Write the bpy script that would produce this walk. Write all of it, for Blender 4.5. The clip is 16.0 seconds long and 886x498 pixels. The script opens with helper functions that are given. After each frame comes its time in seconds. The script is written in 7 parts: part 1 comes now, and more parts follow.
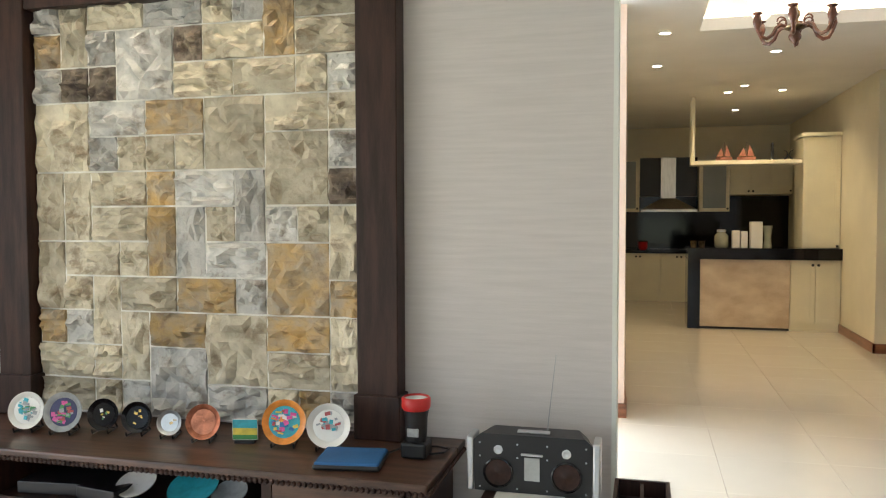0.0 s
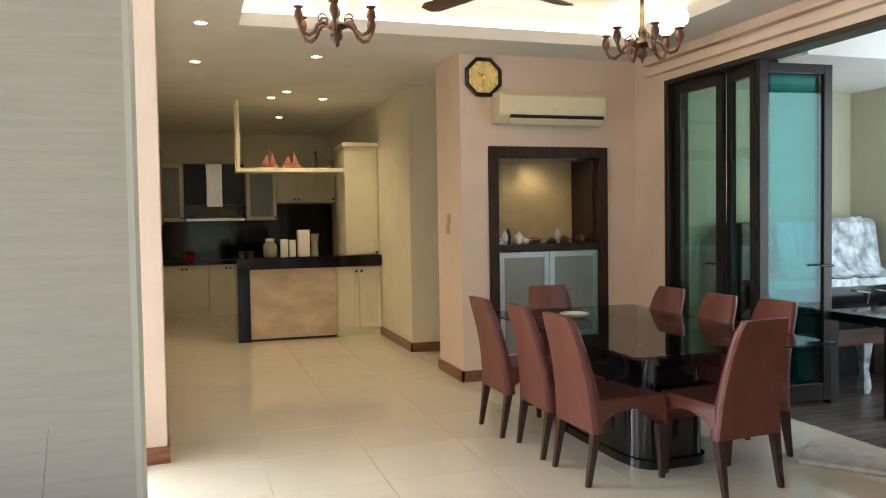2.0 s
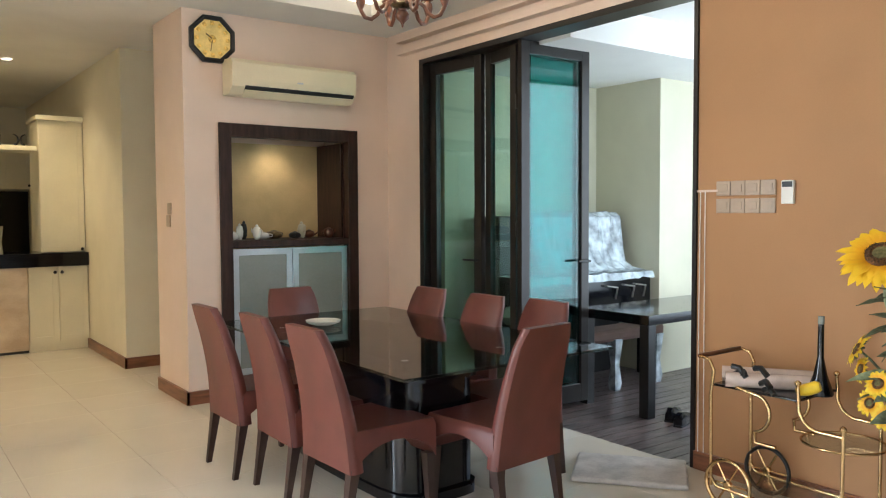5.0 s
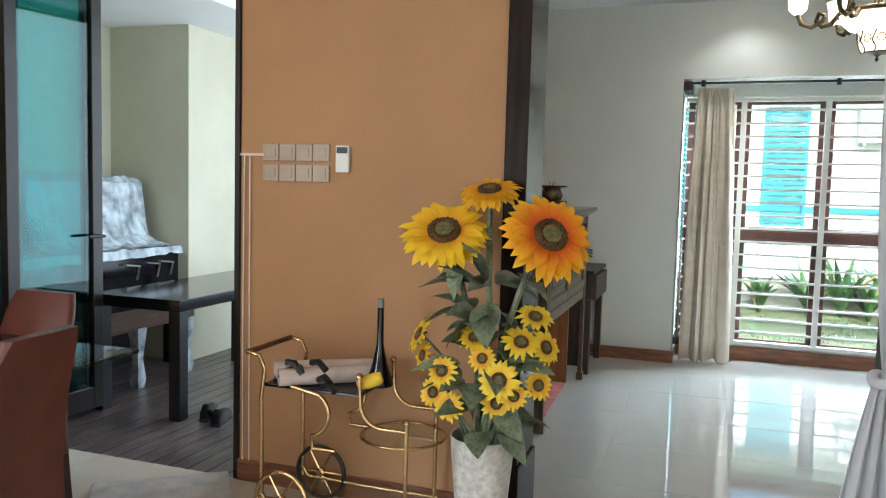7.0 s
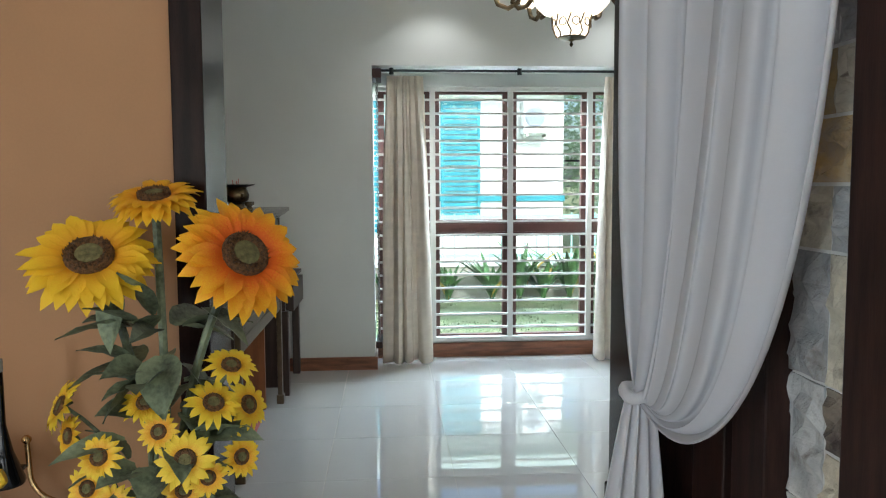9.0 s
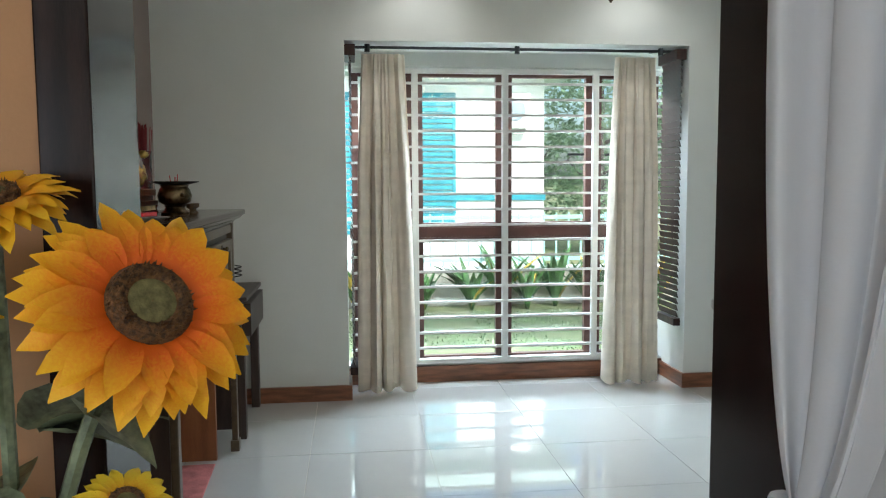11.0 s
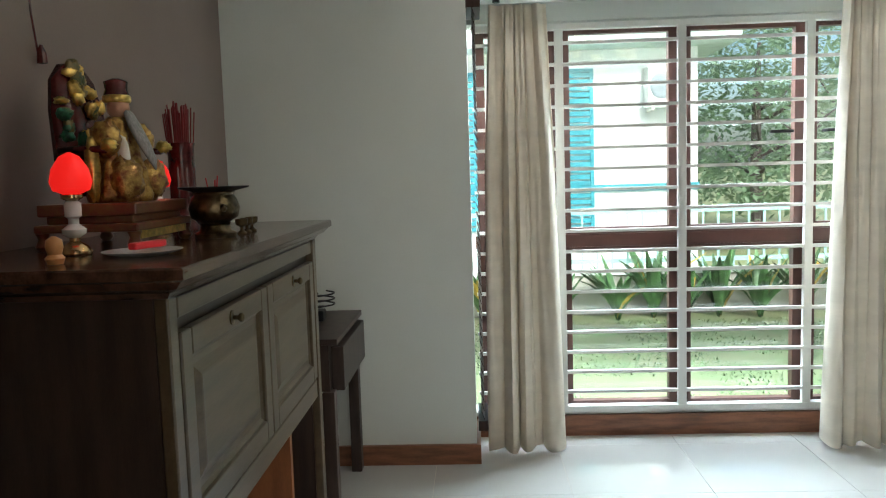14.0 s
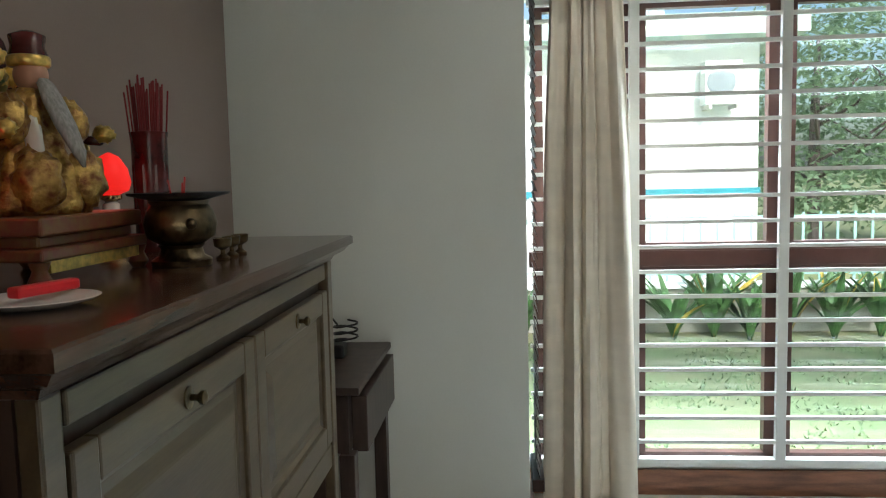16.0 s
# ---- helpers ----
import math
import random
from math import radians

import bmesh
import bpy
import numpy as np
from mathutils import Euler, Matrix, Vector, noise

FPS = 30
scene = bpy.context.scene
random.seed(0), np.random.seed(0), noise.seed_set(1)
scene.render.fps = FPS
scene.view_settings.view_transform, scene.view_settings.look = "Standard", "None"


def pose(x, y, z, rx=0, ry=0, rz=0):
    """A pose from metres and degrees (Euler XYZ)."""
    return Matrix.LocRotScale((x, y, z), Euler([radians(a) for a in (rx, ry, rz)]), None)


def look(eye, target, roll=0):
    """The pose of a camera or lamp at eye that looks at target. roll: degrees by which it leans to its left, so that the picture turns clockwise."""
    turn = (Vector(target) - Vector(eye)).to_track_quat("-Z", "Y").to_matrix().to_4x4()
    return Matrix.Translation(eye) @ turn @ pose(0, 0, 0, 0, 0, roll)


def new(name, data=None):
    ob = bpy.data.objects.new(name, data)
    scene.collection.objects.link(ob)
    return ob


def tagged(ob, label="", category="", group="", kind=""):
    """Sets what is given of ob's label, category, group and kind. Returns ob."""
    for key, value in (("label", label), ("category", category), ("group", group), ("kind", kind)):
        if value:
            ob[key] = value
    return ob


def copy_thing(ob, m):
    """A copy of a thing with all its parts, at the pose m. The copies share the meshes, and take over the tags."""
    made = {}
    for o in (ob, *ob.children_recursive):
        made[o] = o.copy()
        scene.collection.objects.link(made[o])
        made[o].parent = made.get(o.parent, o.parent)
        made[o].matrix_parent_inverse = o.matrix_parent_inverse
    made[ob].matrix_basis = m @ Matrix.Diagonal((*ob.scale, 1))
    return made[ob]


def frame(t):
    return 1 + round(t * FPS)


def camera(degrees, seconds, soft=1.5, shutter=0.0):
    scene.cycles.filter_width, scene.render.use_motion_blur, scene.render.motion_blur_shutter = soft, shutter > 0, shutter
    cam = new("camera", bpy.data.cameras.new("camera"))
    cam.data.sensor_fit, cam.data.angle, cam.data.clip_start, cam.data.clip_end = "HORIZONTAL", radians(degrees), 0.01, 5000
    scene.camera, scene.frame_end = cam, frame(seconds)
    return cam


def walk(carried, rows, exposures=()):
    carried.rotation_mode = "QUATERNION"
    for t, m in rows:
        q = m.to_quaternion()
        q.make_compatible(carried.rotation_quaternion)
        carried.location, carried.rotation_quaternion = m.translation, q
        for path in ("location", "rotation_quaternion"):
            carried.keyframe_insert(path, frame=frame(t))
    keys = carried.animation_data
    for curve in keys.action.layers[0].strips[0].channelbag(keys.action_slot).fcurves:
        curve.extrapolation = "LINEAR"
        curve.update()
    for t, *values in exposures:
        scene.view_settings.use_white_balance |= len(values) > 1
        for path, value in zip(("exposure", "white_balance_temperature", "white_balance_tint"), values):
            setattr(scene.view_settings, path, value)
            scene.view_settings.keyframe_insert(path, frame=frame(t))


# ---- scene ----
cam = camera(59.3, 16.0, soft=1.15)
METRES, EYE, TILT, LEAN, TURN = 6.0, 1.46, 0.0, 0.0, 14.5
ROWS = [
    (0.0, 0.0, 0.0, 0.0, -0.01, -2.55, 0.18),
    (0.5, 0.0106, 0.021, 0.0025, -4.86, -2.36, 0.03),
    (1.0, 0.0206, 0.0504, 0.0029, -12.22, -2.28, 0.07),
    (1.5, 0.0247, 0.0791, 0.0052, -24.94, -2.12, 1.13),
    (2.0, 0.0377, 0.1028, 0.0013, -32.23, -2.23, 0.93),
    (2.5, 0.0556, 0.1211, 0.0042, -34.8, -1.85, 0.83),
    (3.0, 0.0703, 0.1383, 0.0026, -41.71, -1.78, 0.47),
    (5.5, 0.1544, 0.2418, -0.0062, -55.88, -3.35, 0.06),
    (6.0, 0.1831, 0.2642, -0.007, -64.32, -3.77, -0.39),
    (6.5, 0.2137, 0.2753, -0.0078, -73.56, -4.2, -0.94),
    (7.0, 0.2438, 0.2799, -0.008, -85.32, -4.61, -1.54),
    (7.5, 0.2739, 0.2891, -0.0069, -96.09, -4.73, -0.43),
    (8.0, 0.2998, 0.2945, -0.0065, -104.49, -4.92, 0.39),
    (8.5, 0.3282, 0.2876, -0.0052, -107.23, -4.82, 0.43),
    (9.0, 0.3579, 0.2789, -0.0053, -108.55, -4.72, 0.28),
    (11.5, 0.5486, 0.2469, -0.0067, -111.45, -4.95, 0.45),
    (12.0, 0.5867, 0.2376, -0.0065, -111.33, -5.3, 0.69),
    (12.5, 0.6232, 0.2277, -0.0053, -110.78, -5.73, 0.9),
    (13.0, 0.6597, 0.2247, -0.0047, -110.05, -5.86, 1.36),
    (13.5, 0.6874, 0.2172, -0.0034, -107.71, -5.74, 1.85),
    (14.0, 0.7152, 0.202, -0.0015, -102.2, -5.5, 1.74),
    (14.5, 0.7437, 0.1929, -0.0014, -100.25, -5.45, 1.81),
    (15.0, 0.7731, 0.1924, -0.0019, -99.65, -5.15, 1.57),
    (15.5, 0.8029, 0.1916, -0.0013, -98.74, -5.13, 1.36),
    (16.0, 0.8334, 0.1885, -0.001, -99.86, -5.28, 1.31),
]
walk(cam, [(t, pose(0, 0, EYE, TILT, LEAN, TURN) @ pose(METRES * x, METRES * y, METRES * z, 90 + pitch, roll, yaw)) for t, x, y, z, yaw, pitch, roll in ROWS],
     [(0.0, 1.12, 6000, 10), (2.0, 0.98, 6200, 10), (5.5, 1.25, 5850, 10), (6.5, 1.1, 5850, 10), (7.5, 0.66, 5800, 10), (8.0, 0.56, 5750, 10), (9.0, 0.54, 5700, 10), (12.0, 0.55, 5900, 9), (16.0, 0.42, 6000, 8)])

# ---- world and lights ----
world = bpy.data.worlds.new("world")
scene.world = world
world.use_nodes = True
wn = world.node_tree
sky = wn.nodes.new("ShaderNodeTexSky")
sky.sky_type = "NISHITA"
sky.sun_disc = False
sky.sun_elevation, sky.sun_rotation = radians(36.8), radians(257)
sky.air_density, sky.dust_density = 1.0, 3.0
wn.links.new(sky.outputs[0], wn.nodes["Background"].inputs[0])
wn.nodes["Background"].inputs[1].default_value = 0.15


def lamp(name, kind, m, watts, colour, size=0.1, size_y=None, angle=None, blend=0.6):
    data = bpy.data.lights.new(name, kind)
    data.energy, data.color = watts, colour
    if kind == "AREA":
        data.shape, data.size, data.size_y = "RECTANGLE", size, size_y or size
    elif kind == "SUN":
        data.angle = radians(angle)
    else:
        data.shadow_soft_size = size
        if kind == "SPOT":
            data.spot_size, data.spot_blend = radians(angle), blend
    ob = new(name, data)
    ob.matrix_world = m
    return ob


WARM, COOL = (1.0, 0.82, 0.58), (0.84, 0.95, 1.0)
lamp("sun", "SUN", look((0, 0, 10), (5.2, 1.2, 6.0)), 5.0, (1.0, 0.95, 0.88), angle=12)
lamp("passage_window_light", "AREA", look((-4.5, 4.5, 1.4), (2.5, 2.6, 1.2)), 4, COOL, 1.9, 2.2)
lamp("passage_north_light", "AREA", look((-1.8, 6.1, 1.4), (3.5, 1.2, 1.35)), 95, COOL, 1.5, 2.1)
lamp("living_west_light", "AREA", look((-4.5, -1.0, 1.4), (0, -0.6, 1.4)), 21, COOL, 4.6, 2.2)
lamp("living_window_light", "AREA", look((-1.0, -4.9, 1.5), (-1.0, 0, 1.4)), 6, COOL, 4.6, 2.3)
# added fill for the porch, out of view before the solid altar wall, no window
lamp("porch_fill_light", "AREA", look((6.3, 2.2 + 1.75, 1.55), (6.0, 8, 1.2)), 42, COOL, 2.8, 2.2)
lamp("altar_window_light", "AREA", look((8.75, 1.12, 2.98), (6.2, 1.12, 0.9)), 620, COOL, 2.2, 0.9)
for x, y in ((0.15, 6.65), (0.11, 8.1), (1.14, 7.64), (1.1, 9.59), (0.97, 10.06), (1.58, 10.05), (1.24, 11.8)):
    lamp("downlight_lamp", "SPOT", look((x, y, 2.90), (x + 0.001, y, 0)), 14, (1.0, 0.76, 0.43), 0.04, angle=130, blend=0.8)
for x, y in ((7.3, 0.4), (7.3, 1.8), (5.9, 2.0), (5.9, 0.2)):
    lamp("downlight_lamp", "SPOT", look((x, y, 2.92), (x + 0.001, y, 0)), 9, (1.0, 0.94, 0.84), 0.04, angle=125, blend=0.8)
for x in (-2.4, -1.55):
    lamp("downlight_lamp", "SPOT", look((x, 2.82, 2.90), (x, 3.03, 1.7)), 11, WARM, 0.03, angle=85, blend=0.9)

# ---- materials ----


def mat(name, colour, rough=0.5, metal=0.0, vary=0.08, scale=6.0, bump=0.0, bscale=80.0, stretch=(1, 1, 1), per=0.0, second=None, coat=0.0, spec=0.5):
    m = bpy.data.materials.new(name)
    m.use_nodes = True
    n, l = m.node_tree.nodes, m.node_tree.links
    b = n["Principled BSDF"]
    b.inputs["Roughness"].default_value, b.inputs["Metallic"].default_value = rough, metal
    b.inputs["Coat Weight"].default_value = coat
    b.inputs["Specular IOR Level"].default_value = spec
    tc, mp = n.new("ShaderNodeTexCoord"), n.new("ShaderNodeMapping")
    mp.inputs["Scale"].default_value = stretch
    l.new(tc.outputs["Object"], mp.inputs[0])
    nz, fine = n.new("ShaderNodeTexNoise"), n.new("ShaderNodeTexNoise")
    nz.inputs["Scale"].default_value, nz.inputs["Detail"].default_value = scale, 5
    fine.inputs["Scale"].default_value, fine.inputs["Detail"].default_value = bscale, 4
    l.new(mp.outputs[0], nz.inputs["Vector"]), l.new(mp.outputs[0], fine.inputs["Vector"])
    ramp = n.new("ShaderNodeValToRGB")
    c2 = second or [c * (1 - 2.2 * vary) for c in colour]
    c1 = colour if second else [min(1, c * (1 + vary)) for c in colour]
    ramp.color_ramp.elements[0].position, ramp.color_ramp.elements[1].position = 0.32, 0.68
    ramp.color_ramp.elements[0].color, ramp.color_ramp.elements[1].color = (*c2, 1), (*c1, 1)
    mixv = n.new("ShaderNodeMath")
    mixv.operation = "MULTIPLY_ADD"
    l.new(fine.outputs[0], mixv.inputs[0])
    mixv.inputs[1].default_value = 0.3
    sub = n.new("ShaderNodeMath")
    sub.operation = "SUBTRACT"
    l.new(nz.outputs[0], sub.inputs[0])
    sub.inputs[1].default_value = 0.15
    l.new(sub.outputs[0], mixv.inputs[2])
    l.new(mixv.outputs[0], ramp.inputs[0])
    out = ramp.outputs[0]
    if per:
        info, hs, mr = n.new("ShaderNodeObjectInfo"), n.new("ShaderNodeHueSaturation"), n.new("ShaderNodeMapRange")
        mr.inputs[3].default_value, mr.inputs[4].default_value = 1 - per, 1 + per
        l.new(info.outputs["Random"], mr.inputs[0]), l.new(mr.outputs[0], hs.inputs["Value"]), l.new(out, hs.inputs["Color"])
        out = hs.outputs[0]
    l.new(out, b.inputs["Base Color"])
    if bump:
        bp = n.new("ShaderNodeBump")
        bp.inputs["Strength"].default_value, bp.inputs["Distance"].default_value = bump, 0.01
        l.new(fine.outputs[0], bp.inputs["Height"]), l.new(bp.outputs[0], b.inputs["Normal"])
    return m


def glow(name, colour, strength):
    m = bpy.data.materials.new(name)
    m.use_nodes = True
    b = m.node_tree.nodes["Principled BSDF"]
    b.inputs["Base Color"].default_value = b.inputs["Emission Color"].default_value = (*colour, 1)
    b.inputs["Emission Strength"].default_value = strength
    return m


def glass_mat(name, colour=(1, 1, 1), rough=0.0, clear=0.9):
    """A thin pane: mostly see-through, with a mirror-like gloss at its surface."""
    m = bpy.data.materials.new(name)
    m.use_nodes = True
    n, l = m.node_tree.nodes, m.node_tree.links
    tr, gl, mx, fr, pw, ma = (n.new("ShaderNode" + k) for k in ("BsdfTransparent", "BsdfGlossy", "MixShader", "LayerWeight", "Math", "Math"))
    tr.inputs[0].default_value = (*[c * clear for c in colour], 1)
    gl.inputs["Roughness"].default_value = rough
    fr.inputs[0].default_value = 0.5
    pw.operation, ma.operation = "POWER", "MULTIPLY_ADD"
    pw.inputs[1].default_value, ma.inputs[1].default_value, ma.inputs[2].default_value = 4.0, 0.8, 0.045
    l.new(fr.outputs["Facing"], pw.inputs[0]), l.new(pw.outputs[0], ma.inputs[0]), l.new(ma.outputs[0], mx.inputs[0]), l.new(tr.outputs[0], mx.inputs[1]), l.new(gl.outputs[0], mx.inputs[2])
    l.new(mx.outputs[0], n["Material Output"].inputs[0])
    return m


def petal_mat(name, inner, outer, r0, r1):
    """Petals that pass from one colour at the disc to another at the tip."""
    m = mat(name, outer, 0.55, bump=0.08, bscale=90)
    n, l = m.node_tree.nodes, m.node_tree.links
    tc, mul, ln, nz, ad, rp = n.new("ShaderNodeTexCoord"), n.new("ShaderNodeVectorMath"), n.new("ShaderNodeVectorMath"), n.new("ShaderNodeTexNoise"), n.new("ShaderNodeMath"), n.new("ShaderNodeMapRange")
    mul.operation, ln.operation, ad.operation = "MULTIPLY", "LENGTH", "MULTIPLY_ADD"
    mul.inputs[1].default_value = (1, 1, 0)
    nz.inputs["Scale"].default_value = 60
    ad.inputs[1].default_value = 0.06
    rp.inputs[1].default_value, rp.inputs[2].default_value = r0 + 0.03, r1 + 0.03
    mx = n.new("ShaderNodeMix")
    mx.data_type = "RGBA"
    mx.inputs[6].default_value, mx.inputs[7].default_value = (*inner, 1), (*outer, 1)
    l.new(tc.outputs["Object"], mul.inputs[0]), l.new(mul.outputs[0], ln.inputs[0]), l.new(nz.outputs[0], ad.inputs[0])
    l.new(ln.outputs["Value"], ad.inputs[2]), l.new(ad.outputs[0], rp.inputs[0]), l.new(rp.outputs[0], mx.inputs[0])
    l.new(mx.outputs[2], n["Principled BSDF"].inputs["Base Color"])
    return m


PAPER = mat("grey_wallpaper", (0.60, 0.565, 0.55), 0.75, vary=0.03, scale=9, bump=0.15, bscale=60, stretch=(0.35, 1, 7))
PEACH = mat("peach_paint", (0.45, 0.24, 0.112), 0.7, vary=0.03, scale=2, bump=0.06, bscale=120)
PINKISH = mat("pale_peach_paint", (0.78, 0.62, 0.52), 0.7, vary=0.03, scale=2, bump=0.06, bscale=120)
CREAMWALL = mat("cream_paint", (0.76, 0.70, 0.54), 0.7, vary=0.03, scale=2, bump=0.06, bscale=120)
WHITEWALL = mat("off_white_paint", (0.70, 0.715, 0.675), 0.7, vary=0.025, scale=1.5, bump=0.06, bscale=120)
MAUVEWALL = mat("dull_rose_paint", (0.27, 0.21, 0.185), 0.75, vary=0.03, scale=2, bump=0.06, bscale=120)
OLIVE = mat("khaki_paint", (0.56, 0.53, 0.40), 0.7, vary=0.04, scale=2, bump=0.05, bscale=120)
CEIL = mat("white_ceiling_paint", (0.78, 0.77, 0.74), 0.8, vary=0.02, scale=2)
TILE = mat("polished_cream_tile", (0.68, 0.62, 0.52), 0.06, vary=0.012, scale=3, per=0.015, bump=0.004, bscale=5)
TILEW = mat("polished_white_tile", (0.56, 0.56, 0.53), 0.03, vary=0.01, scale=3, spec=1.0, coat=0.8, per=0.015, bump=0.004, bscale=5)
GROUT = mat("tile_joint", (0.66, 0.60, 0.51), 0.8)
SKIRT = mat("red_brown_wood", (0.25, 0.10, 0.05), 0.35, vary=0.2, scale=5, stretch=(1, 1, 8))
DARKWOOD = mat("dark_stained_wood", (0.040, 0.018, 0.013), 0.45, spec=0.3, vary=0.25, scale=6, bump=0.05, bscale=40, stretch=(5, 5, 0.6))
VARNISHED = mat("varnished_dark_timber", (0.020, 0.009, 0.007), 0.2, vary=0.25, scale=6, stretch=(5, 5, 0.6), spec=0.15)
CONSOLEWOOD = mat("walnut_stained_wood", (0.085, 0.042, 0.026), 0.32, vary=0.3, scale=4, bump=0.06, bscale=30, stretch=(0.7, 6, 6))
ALTARWOOD = mat("grey_brown_stained_wood", (0.10, 0.070, 0.038), 0.3, vary=0.14, scale=4, bump=0.06, bscale=30, stretch=(0.7, 6, 6))
ALTARTOP = mat("polished_walnut_top", (0.085, 0.042, 0.026), 0.16, vary=0.3, scale=4, bump=0.03, bscale=30, stretch=(0.7, 6, 6))
ALTARSIDE = mat("dark_brown_panel", (0.048, 0.029, 0.022), 0.4, vary=0.2, scale=5, stretch=(5, 5, 0.7))
ORANGEWOOD = mat("orange_brown_wood", (0.30, 0.11, 0.04), 0.4, vary=0.15, scale=4, stretch=(4, 4, 0.6))
ALU = mat("dark_bronze_aluminium", (0.02, 0.016, 0.014), 0.35, 0.3, vary=0.1)
WHITEMETAL = mat("white_painted_metal", (0.74, 0.74, 0.71), 0.45, vary=0.03)
BROWNFRAME = mat("brown_window_frame", (0.09, 0.035, 0.025), 0.4, vary=0.1)
SILVER = mat("brushed_aluminium", (0.62, 0.64, 0.66), 0.35, 0.9, vary=0.05, bump=0.03)
STEEL = mat("brushed_steel", (0.55, 0.52, 0.48), 0.3, 1.0, vary=0.06, stretch=(6, 6, 1))
BRASS = mat("polished_brass", (0.60, 0.40, 0.19), 0.2, 1.0, vary=0.1)
BRONZE = mat("aged_bronze", (0.20, 0.15, 0.085), 0.38, 1.0, vary=0.35, scale=14, bump=0.2, bscale=60)
COPPERY = mat("reddish_turned_wood", (0.13, 0.045, 0.022), 0.3, vary=0.2, scale=12)
LEATHER = mat("burgundy_leather", (0.145, 0.041, 0.032), 0.38, vary=0.09, scale=7, bump=0.12, bscale=220)
LEG = mat("dark_chair_leg", (0.045, 0.022, 0.018), 0.35, vary=0.15)
BLACK = mat("black_granite", (0.006, 0.006, 0.008), 0.08, vary=0.3, scale=60, spec=0.3)
BLACKGLOSS = mat("black_lacquer", (0.006, 0.006, 0.008), 0.12, vary=0.1)
BLACKPL = mat("black_plastic", (0.012, 0.012, 0.013), 0.4, vary=0.1)
CREAMCAB = mat("cream_lacquer", (0.78, 0.72, 0.54), 0.35, vary=0.03, scale=3)
MARBLE = mat("veined_beige_marble", (0.72, 0.60, 0.45), 0.25, scale=3.2, second=(0.52, 0.39, 0.27), bump=0.02, stretch=(1, 1, 1.7))
FROST = mat("frosted_glass_panel", (0.27, 0.29, 0.27), 0.25, vary=0.06, scale=2)
NICHEBACK = mat("ochre_niche_lining", (0.60, 0.45, 0.22), 0.6, vary=0.05)
ACPLASTIC = mat("yellowed_white_plastic", (0.78, 0.70, 0.50), 0.4, vary=0.03, scale=3)
WHITEPL = mat("white_plastic", (0.78, 0.76, 0.72), 0.4, vary=0.02)
BEIGEPL = mat("beige_switch_plate", (0.46, 0.35, 0.26), 0.35, vary=0.04)
GOLD = mat("gold_paint", (0.80, 0.56, 0.16), 0.3, 0.85, vary=0.25, scale=20)
GOLDDIAL = mat("golden_dial", (0.85, 0.66, 0.24), 0.4, 0.2, vary=0.1, scale=14)
REDPL = mat("red_plastic", (0.55, 0.02, 0.02), 0.35)
BLUECLOTH = mat("blue_neoprene", (0.02, 0.12, 0.32), 0.7, vary=0.1, bump=0.15, bscale=300)
CERAMIC = mat("white_glazed_ceramic", (0.80, 0.79, 0.75), 0.15, vary=0.03)
CURTAINM = mat("cream_curtain_cloth", (0.82, 0.74, 0.62), 0.9, vary=0.04, scale=5, bump=0.03, bscale=250, stretch=(1, 1, 3))
SHEER = mat("white_satin_curtain", (0.92, 0.91, 0.92), 0.6, vary=0.02, scale=4, bump=0.03, bscale=180)
sn = SHEER.node_tree.nodes
tl, ms = sn.new("ShaderNodeBsdfTranslucent"), sn.new("ShaderNodeMixShader")
tl.inputs[0].default_value, ms.inputs[0].default_value = (0.9, 0.9, 0.92, 1), 0.45
SHEER.node_tree.links.new(sn["Principled BSDF"].outputs[0], ms.inputs[1]), SHEER.node_tree.links.new(tl.outputs[0], ms.inputs[2]), SHEER.node_tree.links.new(ms.outputs[0], sn["Material Output"].inputs[0])
DECK = mat("dark_deck_board", (0.14, 0.105, 0.10), 0.28, vary=0.3, scale=5, per=0.25, bump=0.1, bscale=40, stretch=(1, 8, 1))
LEAF = mat("dusty_green_leaf", (0.19, 0.225, 0.13), 0.55, vary=0.35, scale=10, bump=0.1, per=0.25)
PETAL = petal_mat("sunflower_petal", (0.82, 0.13, 0.001), (0.92, 0.50, 0.003), 0.08, 0.17)
PETALY = petal_mat("yellow_petal", (0.85, 0.32, 0.005), (0.92, 0.58, 0.012), 0.04, 0.14)
PETALS = petal_mat("small_sunflower_petal", (0.85, 0.36, 0.005), (0.92, 0.66, 0.03), 0.02, 0.05)
SEEDS = mat("dark_seed_disc", (0.22, 0.10, 0.03), 0.8, scale=120, second=(0.05, 0.025, 0.010), bump=0.8, bscale=260)
SEEDC = mat("olive_flower_centre", (0.19, 0.165, 0.06), 0.8, vary=0.2, scale=60, bump=0.3, bscale=200)
VASE = mat("white_textured_ceramic", (0.76, 0.74, 0.69), 0.35, scale=38, second=(0.50, 0.47, 0.42), bump=0.3, bscale=60)
GLASS = glass_mat("clear_glass", (0.96, 1.0, 0.98), 0.0, 0.97)
PALEGLASS = glass_mat("faintly_green_glass", (0.74, 0.88, 0.82), 0.0, 0.95)
GREENGLASS = glass_mat("green_tinted_glass", (0.45, 0.78, 0.77), 0.0, 0.96)
TABLEGLASS = glass_mat("smoked_table_glass", (0.50, 0.56, 0.53), 0.0, 0.95)
PLASTICWRAP = mat("crumpled_clear_plastic", (0.50, 0.56, 0.60), 0.12, vary=0.3, scale=9, bump=1.0, bscale=14)
LAWN = mat("lawn", (0.24, 0.29, 0.13), 0.9, scale=2.5, second=(0.30, 0.28, 0.15), bump=0.6, bscale=60)
